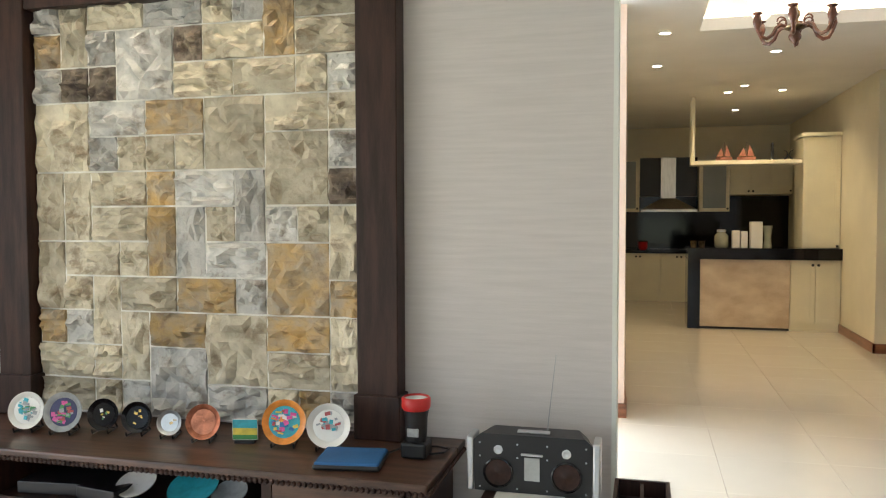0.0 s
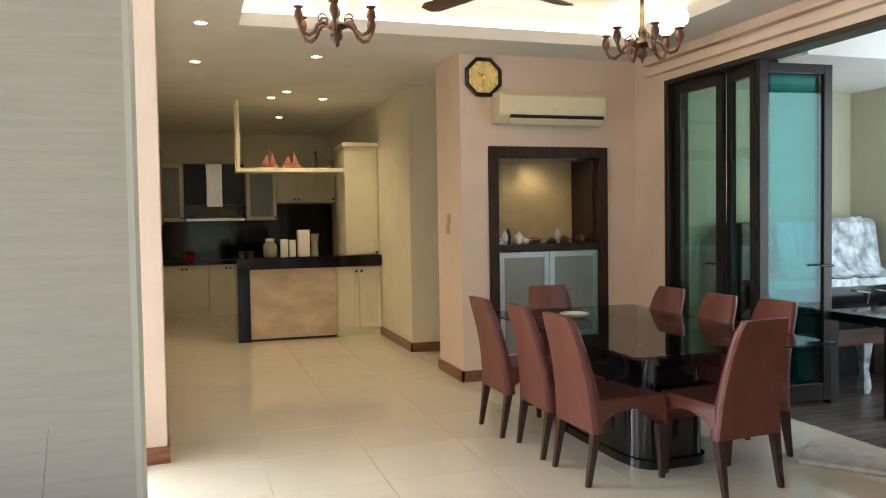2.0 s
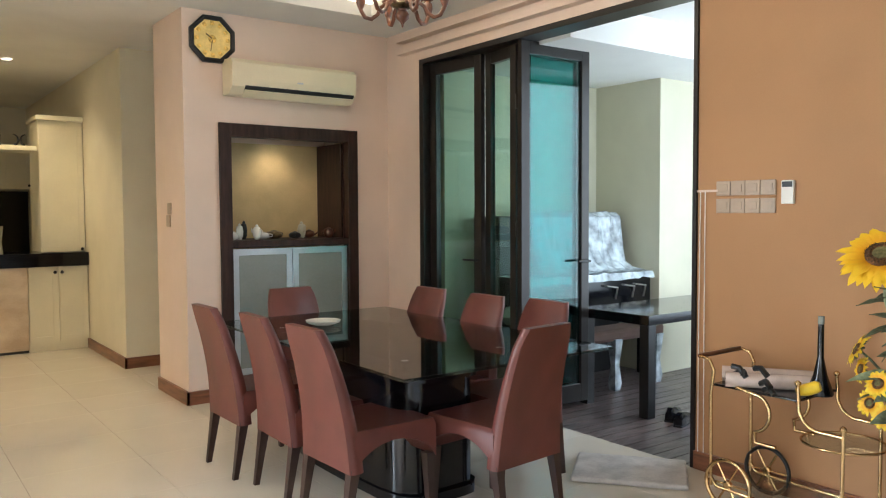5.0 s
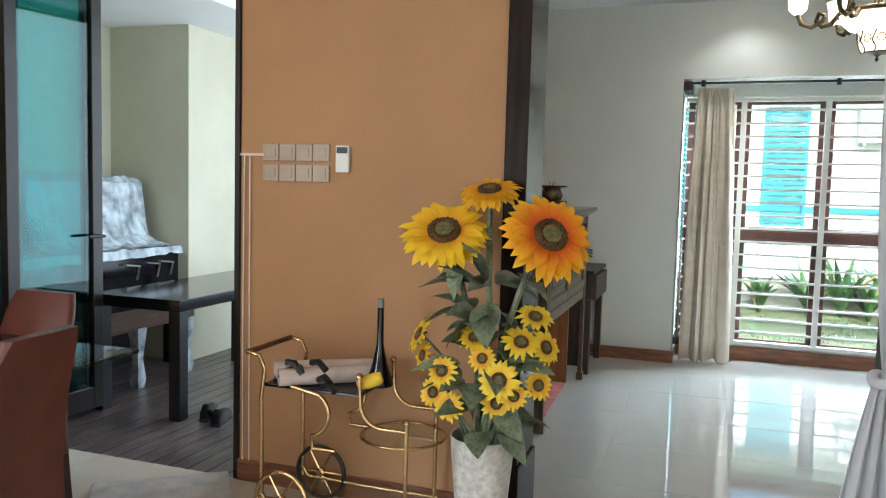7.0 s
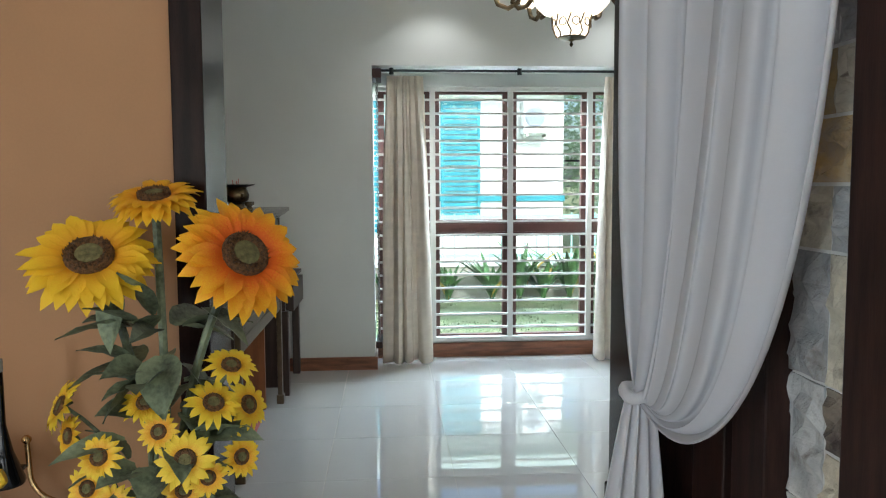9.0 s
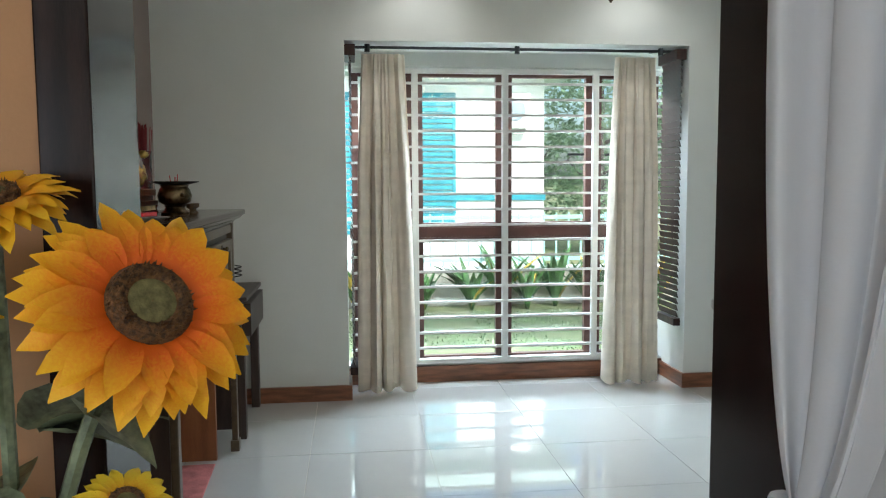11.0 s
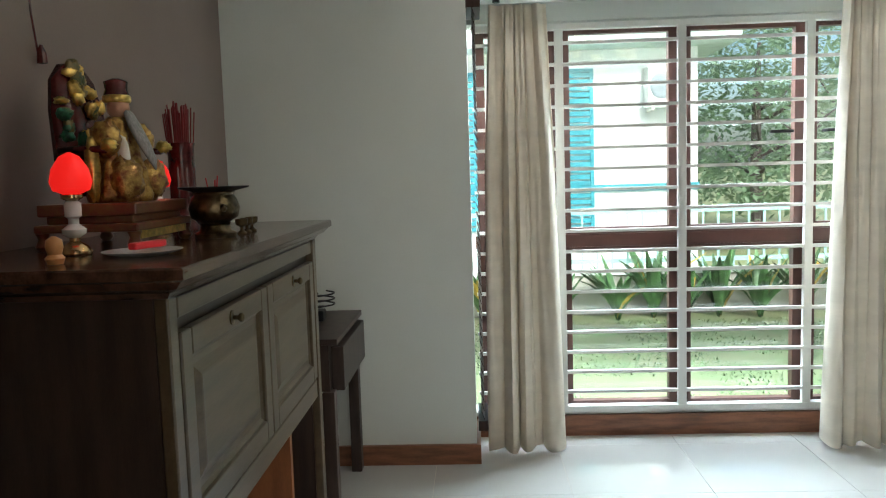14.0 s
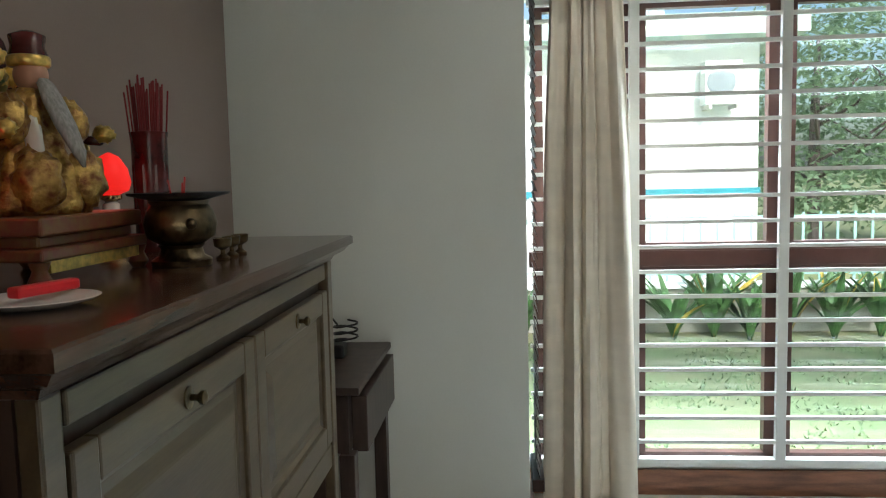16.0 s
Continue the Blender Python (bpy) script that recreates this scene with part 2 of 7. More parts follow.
HOUSEW = mat("white_render", (0.86, 0.86, 0.84), 0.8, vary=0.02)
TEAL = mat("teal_shutter", (0.03, 0.26, 0.32), 0.5, vary=0.1)
STONEWALL = mat("garden_wall_render", (0.45, 0.42, 0.36), 0.85, vary=0.15, scale=3)
LAMPGLOW = glow("warm_bulb_glass", (1.0, 0.84, 0.62), 1.4)
DOWNGLOW = glow("downlight_glass", (1.0, 0.90, 0.72), 14.0)
COVEGLOW = glow("cove_light_strip", (1.0, 0.84, 0.60), 2.6)
REDGLOW = glow("red_lamp_glass", (1.0, 0.015, 0.01), 0.5)

# ---- shape helpers ----


def box(bm, x0, y0, z0, x1, y1, z1, bevel=0.0):
    tmp = bm if not bevel else bmesh.new()
    v = [tmp.verts.new(p) for p in ((x0, y0, z0), (x1, y0, z0), (x1, y1, z0), (x0, y1, z0), (x0, y0, z1), (x1, y0, z1), (x1, y1, z1), (x0, y1, z1))]
    for f in ((3, 2, 1, 0), (4, 5, 6, 7), (0, 1, 5, 4), (1, 2, 6, 5), (2, 3, 7, 6), (3, 0, 4, 7)):
        tmp.faces.new([v[i] for i in f])
    if bevel:
        bmesh.ops.bevel(tmp, geom=tmp.edges[:], offset=bevel, segments=2, profile=0.5, affect="EDGES")
        add(bm, tmp)
    return bm


def add(bm, other, m=None):
    """Puts another bmesh into bm and frees it."""
    if m is not None:
        bmesh.ops.transform(other, matrix=m, verts=other.verts)
    me = bpy.data.meshes.new("tmp")
    other.to_mesh(me)
    other.free()
    bm.from_mesh(me)
    bpy.data.meshes.remove(me)
    return bm


def rings(bm, loops, closed=True, cap=True):
    """Skins a row of equal loops of points."""
    vs = [[bm.verts.new(p) for p in lp] for lp in loops]
    n = len(vs[0])
    for a, b in zip(vs, vs[1:]):
        for i in range(n if closed else n - 1):
            j = (i + 1) % n
            bm.faces.new((a[i], a[j], b[j], b[i]))
    if cap and closed:
        bm.faces.new(vs[0][::-1])
        bm.faces.new(vs[-1])
    return bm


def lathe(bm, profile, at=(0, 0, 0), seg=24, cap=True, wave=0.0, waves=6):
    x, y, z = at
    return rings(bm, [[(x + r * (1 + wave * math.cos(waves * a)) * math.cos(a), y + r * (1 + wave * math.cos(waves * a)) * math.sin(a), z + h) for a in [2 * math.pi * i / seg for i in range(seg)]] for r, h in profile], cap=cap)


def tube(bm, pts, r, seg=8, taper=None):
    pts = [Vector(p) for p in pts]
    loops, up = [], Vector((0.03, 0.07, 1)).normalized()
    for i, p in enumerate(pts):
        d = (pts[min(i + 1, len(pts) - 1)] - pts[max(i - 1, 0)]).normalized()
        if i == 0:
            s = d.cross(up if abs(d.dot(up)) < 0.95 else Vector((1, 0, 0))).normalized()
        else:
            s = (s - d * s.dot(d)).normalized()
        w = d.cross(s)
        q = r if taper is None else r + (taper - r) * i / (len(pts) - 1)
        loops.append([p + (s * math.cos(a) + w * math.sin(a)) * q for a in [2 * math.pi * k / seg for k in range(seg)]])
    return rings(bm, loops)


def arc(c, r, a0, a1, n, u=(1, 0, 0), v=(0, 0, 1)):
    c, u, v = Vector(c), Vector(u), Vector(v)
    return [c + u * r * math.cos(radians(a0 + (a1 - a0) * i / n)) + v * r * math.sin(radians(a0 + (a1 - a0) * i / n)) for i in range(n + 1)]


def part(name, bm, material, parent=None, label="", smooth=False, m=None):
    """Links a bmesh as one mesh object, under its thing if one is given."""
    bmesh.ops.recalc_face_normals(bm, faces=bm.faces)
    me = bpy.data.meshes.new(name)
    bm.to_mesh(me)
    bm.free()
    if material is not None:
        me.materials.append(material)
    if smooth:
        me.polygons.foreach_set("use_smooth", [True] * len(me.polygons))
        me.set_sharp_from_angle(angle=radians(50))
    ob = new(name, me)
    if parent is not None:
        ob.parent = parent
    if m is not None:
        ob.matrix_basis = m
    return tagged(ob, label)


def thing(name, m, label, category, group=""):
    ob = new(name)
    ob.empty_display_size = 0.05
    ob.matrix_basis = m
    return tagged(ob, label, category, group)


def slab(name, boxes, material, label, category="wall"):
    """A piece of the setting out of boxes that butt against each other."""
    bm = bmesh.new()
    for b in boxes:
        box(bm, *b)
    return tagged(part(name, bm, material), label, category, kind="structure")


B = bmesh.new

# ---- structure ----
H = 2.93
Y0 = -5.0
slab("floor_living", [(-4.6, Y0, -0.2, 2.75, 1.1, -0.006), (-4.6, 1.1, -0.2, -0.2, 5.9, -0.006)], TILE, "polished cream tile floor of the living room", "floor")
floor_dining = slab("floor_dining", [(-0.2, 1.1, -0.2, 4.1, 8.95, -0.006), (-0.7, 5.9, -0.2, -0.2, 14.2, -0.006), (-0.2, 8.95, -0.2, 2.45, 14.2, -0.006), (4.1, 7.9, -0.2, 5.0, 8.95, -0.006)], GROUT, "polished cream tile floor of dining room and kitchen", "floor")
floor_altar = slab("floor_altar_room", [(4.1, -2.6, -0.2, 8.2, 3.55, -0.006)], GROUT, "glossy white tile floor of the altar room", "floor")
slab("wall_feature", [(-4.6, 3.1, 0, -0.118, 3.28, H)], PAPER, "grey grasscloth wallpaper on the feature wall")
slab("wall_feature_end", [(-0.118, 3.09, 0, -0.10, 3.29, H)], WHITEWALL, "white painted end of the feature wall")
slab("wall_behind_feature", [(-4.6, 5.68, 0, -2.4, 5.88, H), (-0.6, 5.68, 0, -0.13, 5.88, H), (-2.4, 5.68, 0, -0.6, 5.88, 0.3), (-2.4, 5.68, 2.5, -0.6, 5.88, H)], PINKISH, "pale peach wall behind the feature wall")
slab("wall_west", [(-4.8, Y0, 0, -4.6, -3.3, H), (-4.8, 1.3, 0, -4.6, 3.5, H), (-4.8, 5.5, 0, -4.6, 5.88, H), (-4.8, 3.5, 2.55, -4.6, 5.5, H), (-4.8, 3.5, 0, -4.6, 5.5, 0.2), (-4.8, -3.3, 2.5, -4.6, 1.3, H), (-4.8, -3.3, 0, -4.6, 1.3, 0.3)], PAPER, "grey papered wall round the large side window")
slab("wall_south", [(-4.6, Y0 - 0.2, 0, -3.6, Y0, H), (1.6, Y0 - 0.2, 0, 2.75, Y0, H), (-3.6, Y0 - 0.2, 2.6, 1.6, Y0, H), (-3.6, Y0 - 0.2, 0, 1.6, Y0, 0.25)], PAPER, "grey papered wall round the living room window")
slab("wall_living_east", [(2.75, Y0, 0, 2.95, 0.92, H)], PAPER, "grey papered wall of the living room")
slab("wall_stone_side", [(2.75, 0.92, 0, 4.05, 1.10, H)], PAPER, "grey papered wall beside the altar room")
WX = lambda y: -0.13 - 0.34 * (y - 5.68) / 7.72


def skew(name, off, thick, y0, y1, z1, material, label, category):
    """A long upright board along the kitchen's west side, which is not quite square."""
    bm = bmesh.new()
    rings(bm, [[(WX(y) + off - thick, y, 0), (WX(y) + off, y, 0), (WX(y) + off, y, z1), (WX(y) + off - thick, y, z1)] for y in (y0, y1)])
    return tagged(part(name, bm, material), label, category, kind="structure")


skew("wall_kitchen_west", 0, 0.2, 5.88, 14.0, H, CREAMWALL, "cream wall along the kitchen", "wall")
skew("baseboard_kitchen", 0.018, 0.018, 5.88, 13.4, 0.1, SKIRT, "red-brown wooden skirting board", "baseboard")
slab("wall_kitchen_north", [(-0.75, 14.0, 0, 2.33, 14.2, H)], CREAMWALL, "cream painted back wall of the kitchen")
slab("wall_kitchen_east", [(2.33, 8.92, 0, 2.53, 14.2, H), (2.53, 8.92, 0, 5.0, 9.12, H)], CREAMWALL, "cream painted wall beside the kitchen")
NX0, NX1, NZ = 2.59, 3.78, 2.11
slab("wall_niche", [(2.33, 7.2, 0, NX0, 7.9, H), (NX1, 7.2, 0, 4.1, 7.9, H), (NX0, 7.2, NZ, NX1, 7.9, H), (NX0, 7.76, 0, NX1, 7.9, NZ)], PINKISH, "pale peach wall with a built-in display niche")
slab("wall_corridor_end", [(5.0, 7.9, 0, 5.2, 9.12, H), (4.1, 7.7, 0, 5.0, 7.9, H)], CREAMWALL, "cream wall at the end of the corridor")
slab("wall_dining_east", [(4.1, 2.80, 0, 4.28, 4.06, H)], PEACH, "peach painted dining room wall beside the wide opening")
slab("wall_dining_corner", [(4.1, 6.70, 0, 4.28, 7.7, H), (4.1, 4.06, 2.66, 4.28, 6.70, H)], PINKISH, "pale peach wall over and beside the folding doors")
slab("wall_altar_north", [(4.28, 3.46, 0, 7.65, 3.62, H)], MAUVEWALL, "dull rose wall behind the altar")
slab("wall_altar_east", [(7.65, 2.27, 0, 7.85, 3.62, H), (7.65, -2.6, 0, 7.85, -0.03, H)], WHITEWALL, "off-white wall beside the window bay")
BAYTOP = 2.33
slab("wall_bay", [(7.65, -0.03, BAYTOP, 8.2, 2.27, H), (7.85, 2.27, 0, 8.2, 2.45, H), (7.85, -0.21, 0, 8.2, -0.03, 0.4), (7.85, -0.21, 0.4, 7.86, -0.03, H), (8.05, -0.03, 0, 8.2, 2.27, 0.13), (8.05, -0.03, 2.23, 8.2, 2.27, BAYTOP)], WHITEWALL, "off-white walls of the window bay")
slab("wall_altar_south", [(4.05, -2.8, 0, 7.85, -2.6, H)], WHITEWALL, "off-white wall of the altar room")
slab("wall_altar_west", [(4.05, -2.6, 0, 4.25, 1.10, H)], WHITEWALL, "off-white partition of the altar room")
# ceilings, with the tray over the dining table
TX0, TX1, TY0, TY1 = 0.42, 3.62, 3.35, 6.67
bm = B()
for b in ((-4.8, Y0 - 0.2, H, 2.95, 1.1, H + 0.1), (-4.8, 1.1, H, TX0, 5.88, H + 0.1), (TX0, 1.1, H, 4.28, TY0, H + 0.1), (TX1, TY0, H, 4.28, TY1, H + 0.1), (TX0, TY1, H, 4.28, 7.9, H + 0.1), (-0.75, 5.88, H, TX0, 7.9, H + 0.1), (-0.75, 7.9, H, 5.2, 14.2, H + 0.1),
          (TX0 - 0.3, TY0 - 0.3, H + 0.34, TX1 + 0.3, TY1 + 0.3, H + 0.4), (TX0 - 0.3, TY0 - 0.3, H + 0.1, TX1 + 0.3, TY0 - 0.25, H + 0.34), (TX0 - 0.3, TY1 + 0.25, H + 0.1, TX1 + 0.3, TY1 + 0.3, H + 0.34), (TX0 - 0.3, TY0 - 0.25, H + 0.1, TX0 - 0.25, TY1 + 0.25, H + 0.34), (TX1 + 0.25, TY0 - 0.25, H + 0.1, TX1 + 0.3, TY1 + 0.25, H + 0.34)):
    box(bm, *b)
tagged(part("ceiling", bm, CEIL), "white plaster ceiling with a recessed tray", "ceiling", kind="structure")
slab("ceiling_altar", [(4.28, -2.8, H + 0.02, 8.2, 3.62, H + 0.12), (2.95, -2.8, H + 0.02, 4.28, 1.1, H + 0.12)], CEIL, "white ceiling of the altar room", "ceiling")
slab("ceiling_panel", [(TX0 + 0.42, TY0 + 0.42, H + 0.3, TX1 - 0.42, TY1 - 0.42, H + 0.34)], PEACH, "peach painted centre of the tray ceiling", "ceiling")
bm = B()
for a, b in (((TX0 - 0.2, TY1 + 0.12, H + 0.11), (TX1 + 0.2, TY1 + 0.17, H + 0.15)), ((TX0 - 0.2, TY0 - 0.17, H + 0.11), (TX1 + 0.2, TY0 - 0.12, H + 0.15)), ((TX0 - 0.17, TY0 - 0.1, H + 0.11), (TX0 - 0.12, TY1 + 0.1, H + 0.15)), ((TX1 + 0.12, TY0 - 0.1, H + 0.11), (TX1 + 0.17, TY1 + 0.1, H + 0.15))):
    box(bm, *a, *b)
tagged(part("cove_light", bm, COVEGLOW), "warm light strip hidden in the tray ceiling", "cove light", kind="structure")
# skirting
bm = B()
for b in ((-0.6, 5.655, 0, -0.112, 5.68, 0.1), (-0.13, 5.68, 0, -0.112, 5.88, 0.1), (2.31, 7.18, 0, 2.33, 7.9, 0.1), (2.31, 7.18, 0, NX0, 7.2, 0.1), (NX1, 7.18, 0, 4.1, 7.2, 0.1), (2.31, 8.9, 0, 2.33, 10.38, 0.1), (2.31, 8.9, 0, 4.9, 8.92, 0.1), (4.08, 2.80, 0, 4.1, 4.06, 0.1), (4.08, 6.72, 0, 4.1, 7.18, 0.1),
          (7.63, 2.27, 0, 7.65, 3.46, 0.1), (7.63, -2.6, 0, 7.65, -0.03, 0.1), (7.63, -0.03, 0, 8.03, -0.012, 0.1), (7.63, 2.25, 0, 8.03, 2.27, 0.1), (8.03, -0.03, 0, 8.05, 2.27, 0.115), (4.3, 3.44, 0, 7.63, 3.46, 0.1)):
    box(bm, *b)
tagged(part("baseboard", bm, SKIRT), "red-brown wooden skirting board", "baseboard", kind="structure")
# porch behind the folding doors
PZ = -0.03
porch_deck = slab("porch_floor", [(4.1, 3.62, -0.25, 8.6, 7.0, PZ - 0.02)], DECK, "dark timber deck of the porch", "floor")
slab("wall_porch_north", [(4.28, 6.62, PZ - 0.2, 6.1, 6.8, 3.0), (6.1, 5.87, PZ - 0.2, 7.15, 6.8, 3.0), (7.15, 5.87, PZ - 0.2, 8.6, 6.05, 0.6), (7.15, 5.87, 2.2, 8.6, 6.05, 3.0)], OLIVE, "khaki painted wall of the porch")
slab("wall_porch_south", [(4.28, 3.62, PZ - 0.2, 4.8, 3.78, 3.0), (7.85, 3.46, PZ - 0.2, 8.6, 3.78, 3.0)], OLIVE, "khaki painted wall of the porch")
slab("wall_porch_east", [(8.45, 3.78, PZ - 0.2, 8.6, 5.87, 0.7), (8.45, 3.78, 2.2, 8.6, 5.87, 3.0)], OLIVE, "khaki wall round the porch opening")
slab("ceiling_porch", [(4.28, 3.78, 2.72, 8.45, 4.3, 2.9), (4.28, 5.2, 2.6, 8.45, 6.62, 2.9), (4.28, 4.3, 2.85, 8.45, 5.2, 2.9)], CEIL, "white stepped ceiling of the porch", "ceiling")

# ---- dark timber surrounds of the openings ----


def post(x0, y0, x1, y1, z1, base=0.35, flare=0.012):
    bm = B()
    box(bm, x0, y0, base, x1, y1, z1, 0.004)
    box(bm, x0 - flare, y0 - flare, 0, x1 + flare, y1 + flare, base, 0.006)
    return bm


trim_altar = thing("trim_altar_opening", pose(4.1, 2.0, 0), "dark timber surround of the altar room opening", "door surround")
trim_altar["kind"] = "structure"
T = pose(-4.1, -2.0, 0)
part("post_north", post(4.06, 2.705, 4.37, 2.80, H - 0.14, 0.26, 0.01), VARNISHED, trim_altar, m=T)
part("post_south", post(4.02, 1.19, 4.36, 1.37, H - 0.14), VARNISHED, trim_altar, m=T)
bm = B()
part("lintel", box(bm, 4.06, 1.19, H - 0.14, 4.36, 2.80, H - 0.002), DARKWOOD, trim_altar, m=T)


def feature_panel(name, width, height, rows, cols, label, seed):
    """Split-face stone panel in its own plane: x along the wall, z up, -y out of the wall. Every stone is a piece."""
    rnd = random.Random(seed)
    ob = thing(name, pose(0, 0, 0), label, "stone panel")
    bm = B()
    part("backing", box(bm, 0, -0.0115, 0, width, 0.02, height), GROUT_STONE, ob)
    cw, ch = width / cols, height / rows
    used = set()
    for j in range(rows):
        for i in range(cols):
            if (i, j) in used:
                continue
            opts = [(1, 1), (1, 1), (2, 1), (2, 1), (2, 1), (1, 1), (1, 1), (2, 1), (1, 2), (2, 2)]
            rnd.shuffle(opts)
            for w, h in opts + [(1, 1)]:
                cells = {(i + a, j + b) for a in range(w) for b in range(h)}
                if i + w <= cols and j + h <= rows and not cells & used:
                    break
            used |= cells
            g = 0.0045
            x0, x1, z0, z1 = i * cw + g, (i + w) * cw - g, j * ch + g, (j + h) * ch - g
            n = 9
            bm, off = B(), rnd.random() * 50
            lift, tx, tz = 0.012 + 0.018 * rnd.random(), rnd.uniform(-0.02, 0.02), rnd.uniform(-0.02, 0.02)
            grid = []
            for b in range(n):
                row = []
                for a in range(n):
                    u, v = a / (n - 1), b / (n - 1)
                    edge = a in (0, n - 1) or b in (0, n - 1)
                    q = Vector((x0 * 9 + u * w * 1.1 + off, z0 * 9 + v * h * 2.5, off))
                    d = lift + tx * (u - 0.5) + tz * (v - 0.5) + 0.070 * noise.noise(q * 1.3) + 0.060 * noise.noise(q * 3.3) + 0.002
                    if edge:
                        d = 0.013 + 0.3 * max(d, 0)
                    jx, jz = (0, 0) if edge else (rnd.uniform(-0.09, 0.09) / n, rnd.uniform(-0.09, 0.09) / n)
                    row.append(bm.verts.new((x0 + (u + jx) * (x1 - x0), -min(0.06, max(0.0128, d)), z0 + (v + jz) * (z1 - z0))))
                grid.append(row)
            for b in range(n - 1):
                for a in range(n - 1):
                    q = (grid[b][a], grid[b][a + 1], grid[b + 1][a + 1], grid[b + 1][a])
                    if rnd.random() < 0.5:
                        bm.faces.new((q[0], q[1], q[2])), bm.faces.new((q[0], q[2], q[3]))
                    else:
                        bm.faces.new((q[0], q[1], q[3])), bm.faces.new((q[1], q[2], q[3]))
            ring = [grid[0][a] for a in range(n)] + [grid[b][n - 1] for b in range(1, n)] + [grid[n - 1][a] for a in range(n - 2, -1, -1)] + [grid[b][0] for b in range(n - 2, 0, -1)]
            back = [bm.verts.new((v.co.x, 0.0, v.co.z)) for v in ring]
            for k in range(len(ring)):
                bm.faces.new((ring[k], back[k], back[(k + 1) % len(ring)], ring[(k + 1) % len(ring)]))
            r = rnd.random()
            part("stone", bm, STONES[0 if r < 0.38 else 1 if r < 0.73 else 2 if r < 0.84 else 3 if w * h == 1 else 1], ob)
    return ob


def stone_mat(name, a, b):
    """Split stone with rusty and dark stains that differ from stone to stone."""
    m = mat(name, a, 0.8, scale=9, second=b, bump=1.0, bscale=38, per=0.28)
    n, l = m.node_tree.nodes, m.node_tree.links
    tc, info, sc, nz, rp, mx = (n.new("ShaderNode" + k) for k in ("TexCoord", "ObjectInfo", "VectorMath", "TexNoise", "MapRange", "Mix"))
    sc.operation = "MULTIPLY_ADD"
    sc.inputs[1].default_value = (1, 1, 1)
    cb = n.new("ShaderNodeCombineXYZ")
    mul = n.new("ShaderNodeMath")
    mul.operation = "MULTIPLY"
    mul.inputs[1].default_value = 37.0
    l.new(info.outputs["Random"], mul.inputs[0])
    for k in range(3):
        l.new(mul.outputs[0], cb.inputs[k])
    l.new(tc.outputs["Object"], sc.inputs[0]), l.new(cb.outputs[0], sc.inputs[2])
    nz.inputs["Scale"].default_value, nz.inputs["Detail"].default_value, nz.inputs["Roughness"].default_value = 8.0, 7, 0.65
    rp.inputs[1].default_value, rp.inputs[2].default_value, rp.inputs[4].default_value = 0.54, 0.66, 0.75
    l.new(sc.outputs[0], nz.inputs["Vector"]), l.new(nz.outputs[0], rp.inputs[0]), l.new(rp.outputs[0], mx.inputs[0])
    mx.data_type = "RGBA"
    bc = n["Principled BSDF"].inputs["Base Color"]
    l.new(bc.links[0].from_socket, mx.inputs[6])
    mx.inputs[7].default_value = (b[0] * 0.55, b[1] * 0.45, b[2] * 0.38, 1)
    l.new(mx.outputs[2], bc)
    return m


GROUT_STONE = mat("pale_mortar", (0.82, 0.80, 0.74), 0.9)
STONES = [stone_mat("grey_split_stone", (0.62, 0.60, 0.56), (0.40, 0.40, 0.38)), stone_mat("buff_split_stone", (0.68, 0.62, 0.48), (0.44, 0.39, 0.29)),
          stone_mat("ochre_split_stone", (0.55, 0.37, 0.15), (0.42, 0.36, 0.27)), stone_mat("brown_split_stone", (0.38, 0.31, 0.23), (0.09, 0.065, 0.055))]
p = feature_panel("stone_mosaic", 1.61, 1.90, 12, 11, "split-face stone tiles in grey, buff and ochre on the feature wall", 5)
p.matrix_basis = pose(-2.75, 3.075, 0.55)
p2 = feature_panel("stone_mosaic", 1.05, 2.85, 18, 7, "split-face stone tiles beside the draped curtain", 9)
p2.matrix_basis = pose(4.0, 1.118, 0.0, 0, 0, 180) @ Matrix.Diagonal((1, 0.6, 1, 1))

frame_l = thing("feature_frame", pose(-1.96, 3.08, 0.53), "dark timber frame round the stone panel", "wall frame")
T = pose(1.96, -3.08, -0.53)
for x in (-2.925, -1.14):
    bm = B()
    box(bm, x, 2.99, 0.7, x + 0.175, 3.098, H - 0.004, 0.005)
    part("post", box(bm, x - 0.012, 2.975, 0.535, x + 0.187, 3.098, 0.72, 0.005), DARKWOOD, frame_l, m=T)
bm = B()
part("top_rail", box(bm, -2.75, 3.0, 2.40, -1.14, 3.098, 2.6, 0.005), DARKWOOD, frame_l, m=T)
frame_r = thing("feature_frame", pose(3.4, 1.11, 0), "dark timber posts over the stone panel by the curtain", "wall frame")
T = pose(-3.4, -1.11, 0)
for x0, x1 in ((2.98, 3.23), (3.56, 3.75), (3.80, 4.04)):
    bm = B()
    part("post", box(bm, x0, 1.10, 0, x1, 1.195, H - 0.004, 0.006), DARKWOOD, frame_r, m=T)


# ---- tv console and what stands on it ----
console = thing("tv_console", pose(-1.9, 2.8, 0), "dark walnut console with carved rope edge and open shelf", "console")
T = pose(1.9, -2.8, 0)
bm = B()
part("top", box(bm, -3.3, 2.52, 0.495, -0.71, 3.095 - 0.125, 0.535, 0.008), CONSOLEWOOD, console, m=T)
bm = B()
part("top_back", box(bm, -3.3, 2.97, 0.497, -0.71, 3.094, 0.533), CONSOLEWOOD, console, m=T)
bm = B()
for i in range(120):
    x = -3.29 + i * 0.0215
    lathe(bm, [(0.002, -0.011), (0.011, -0.004), (0.011, 0.004), (0.002, 0.011)], (x, 2.518, 0.5), 6)
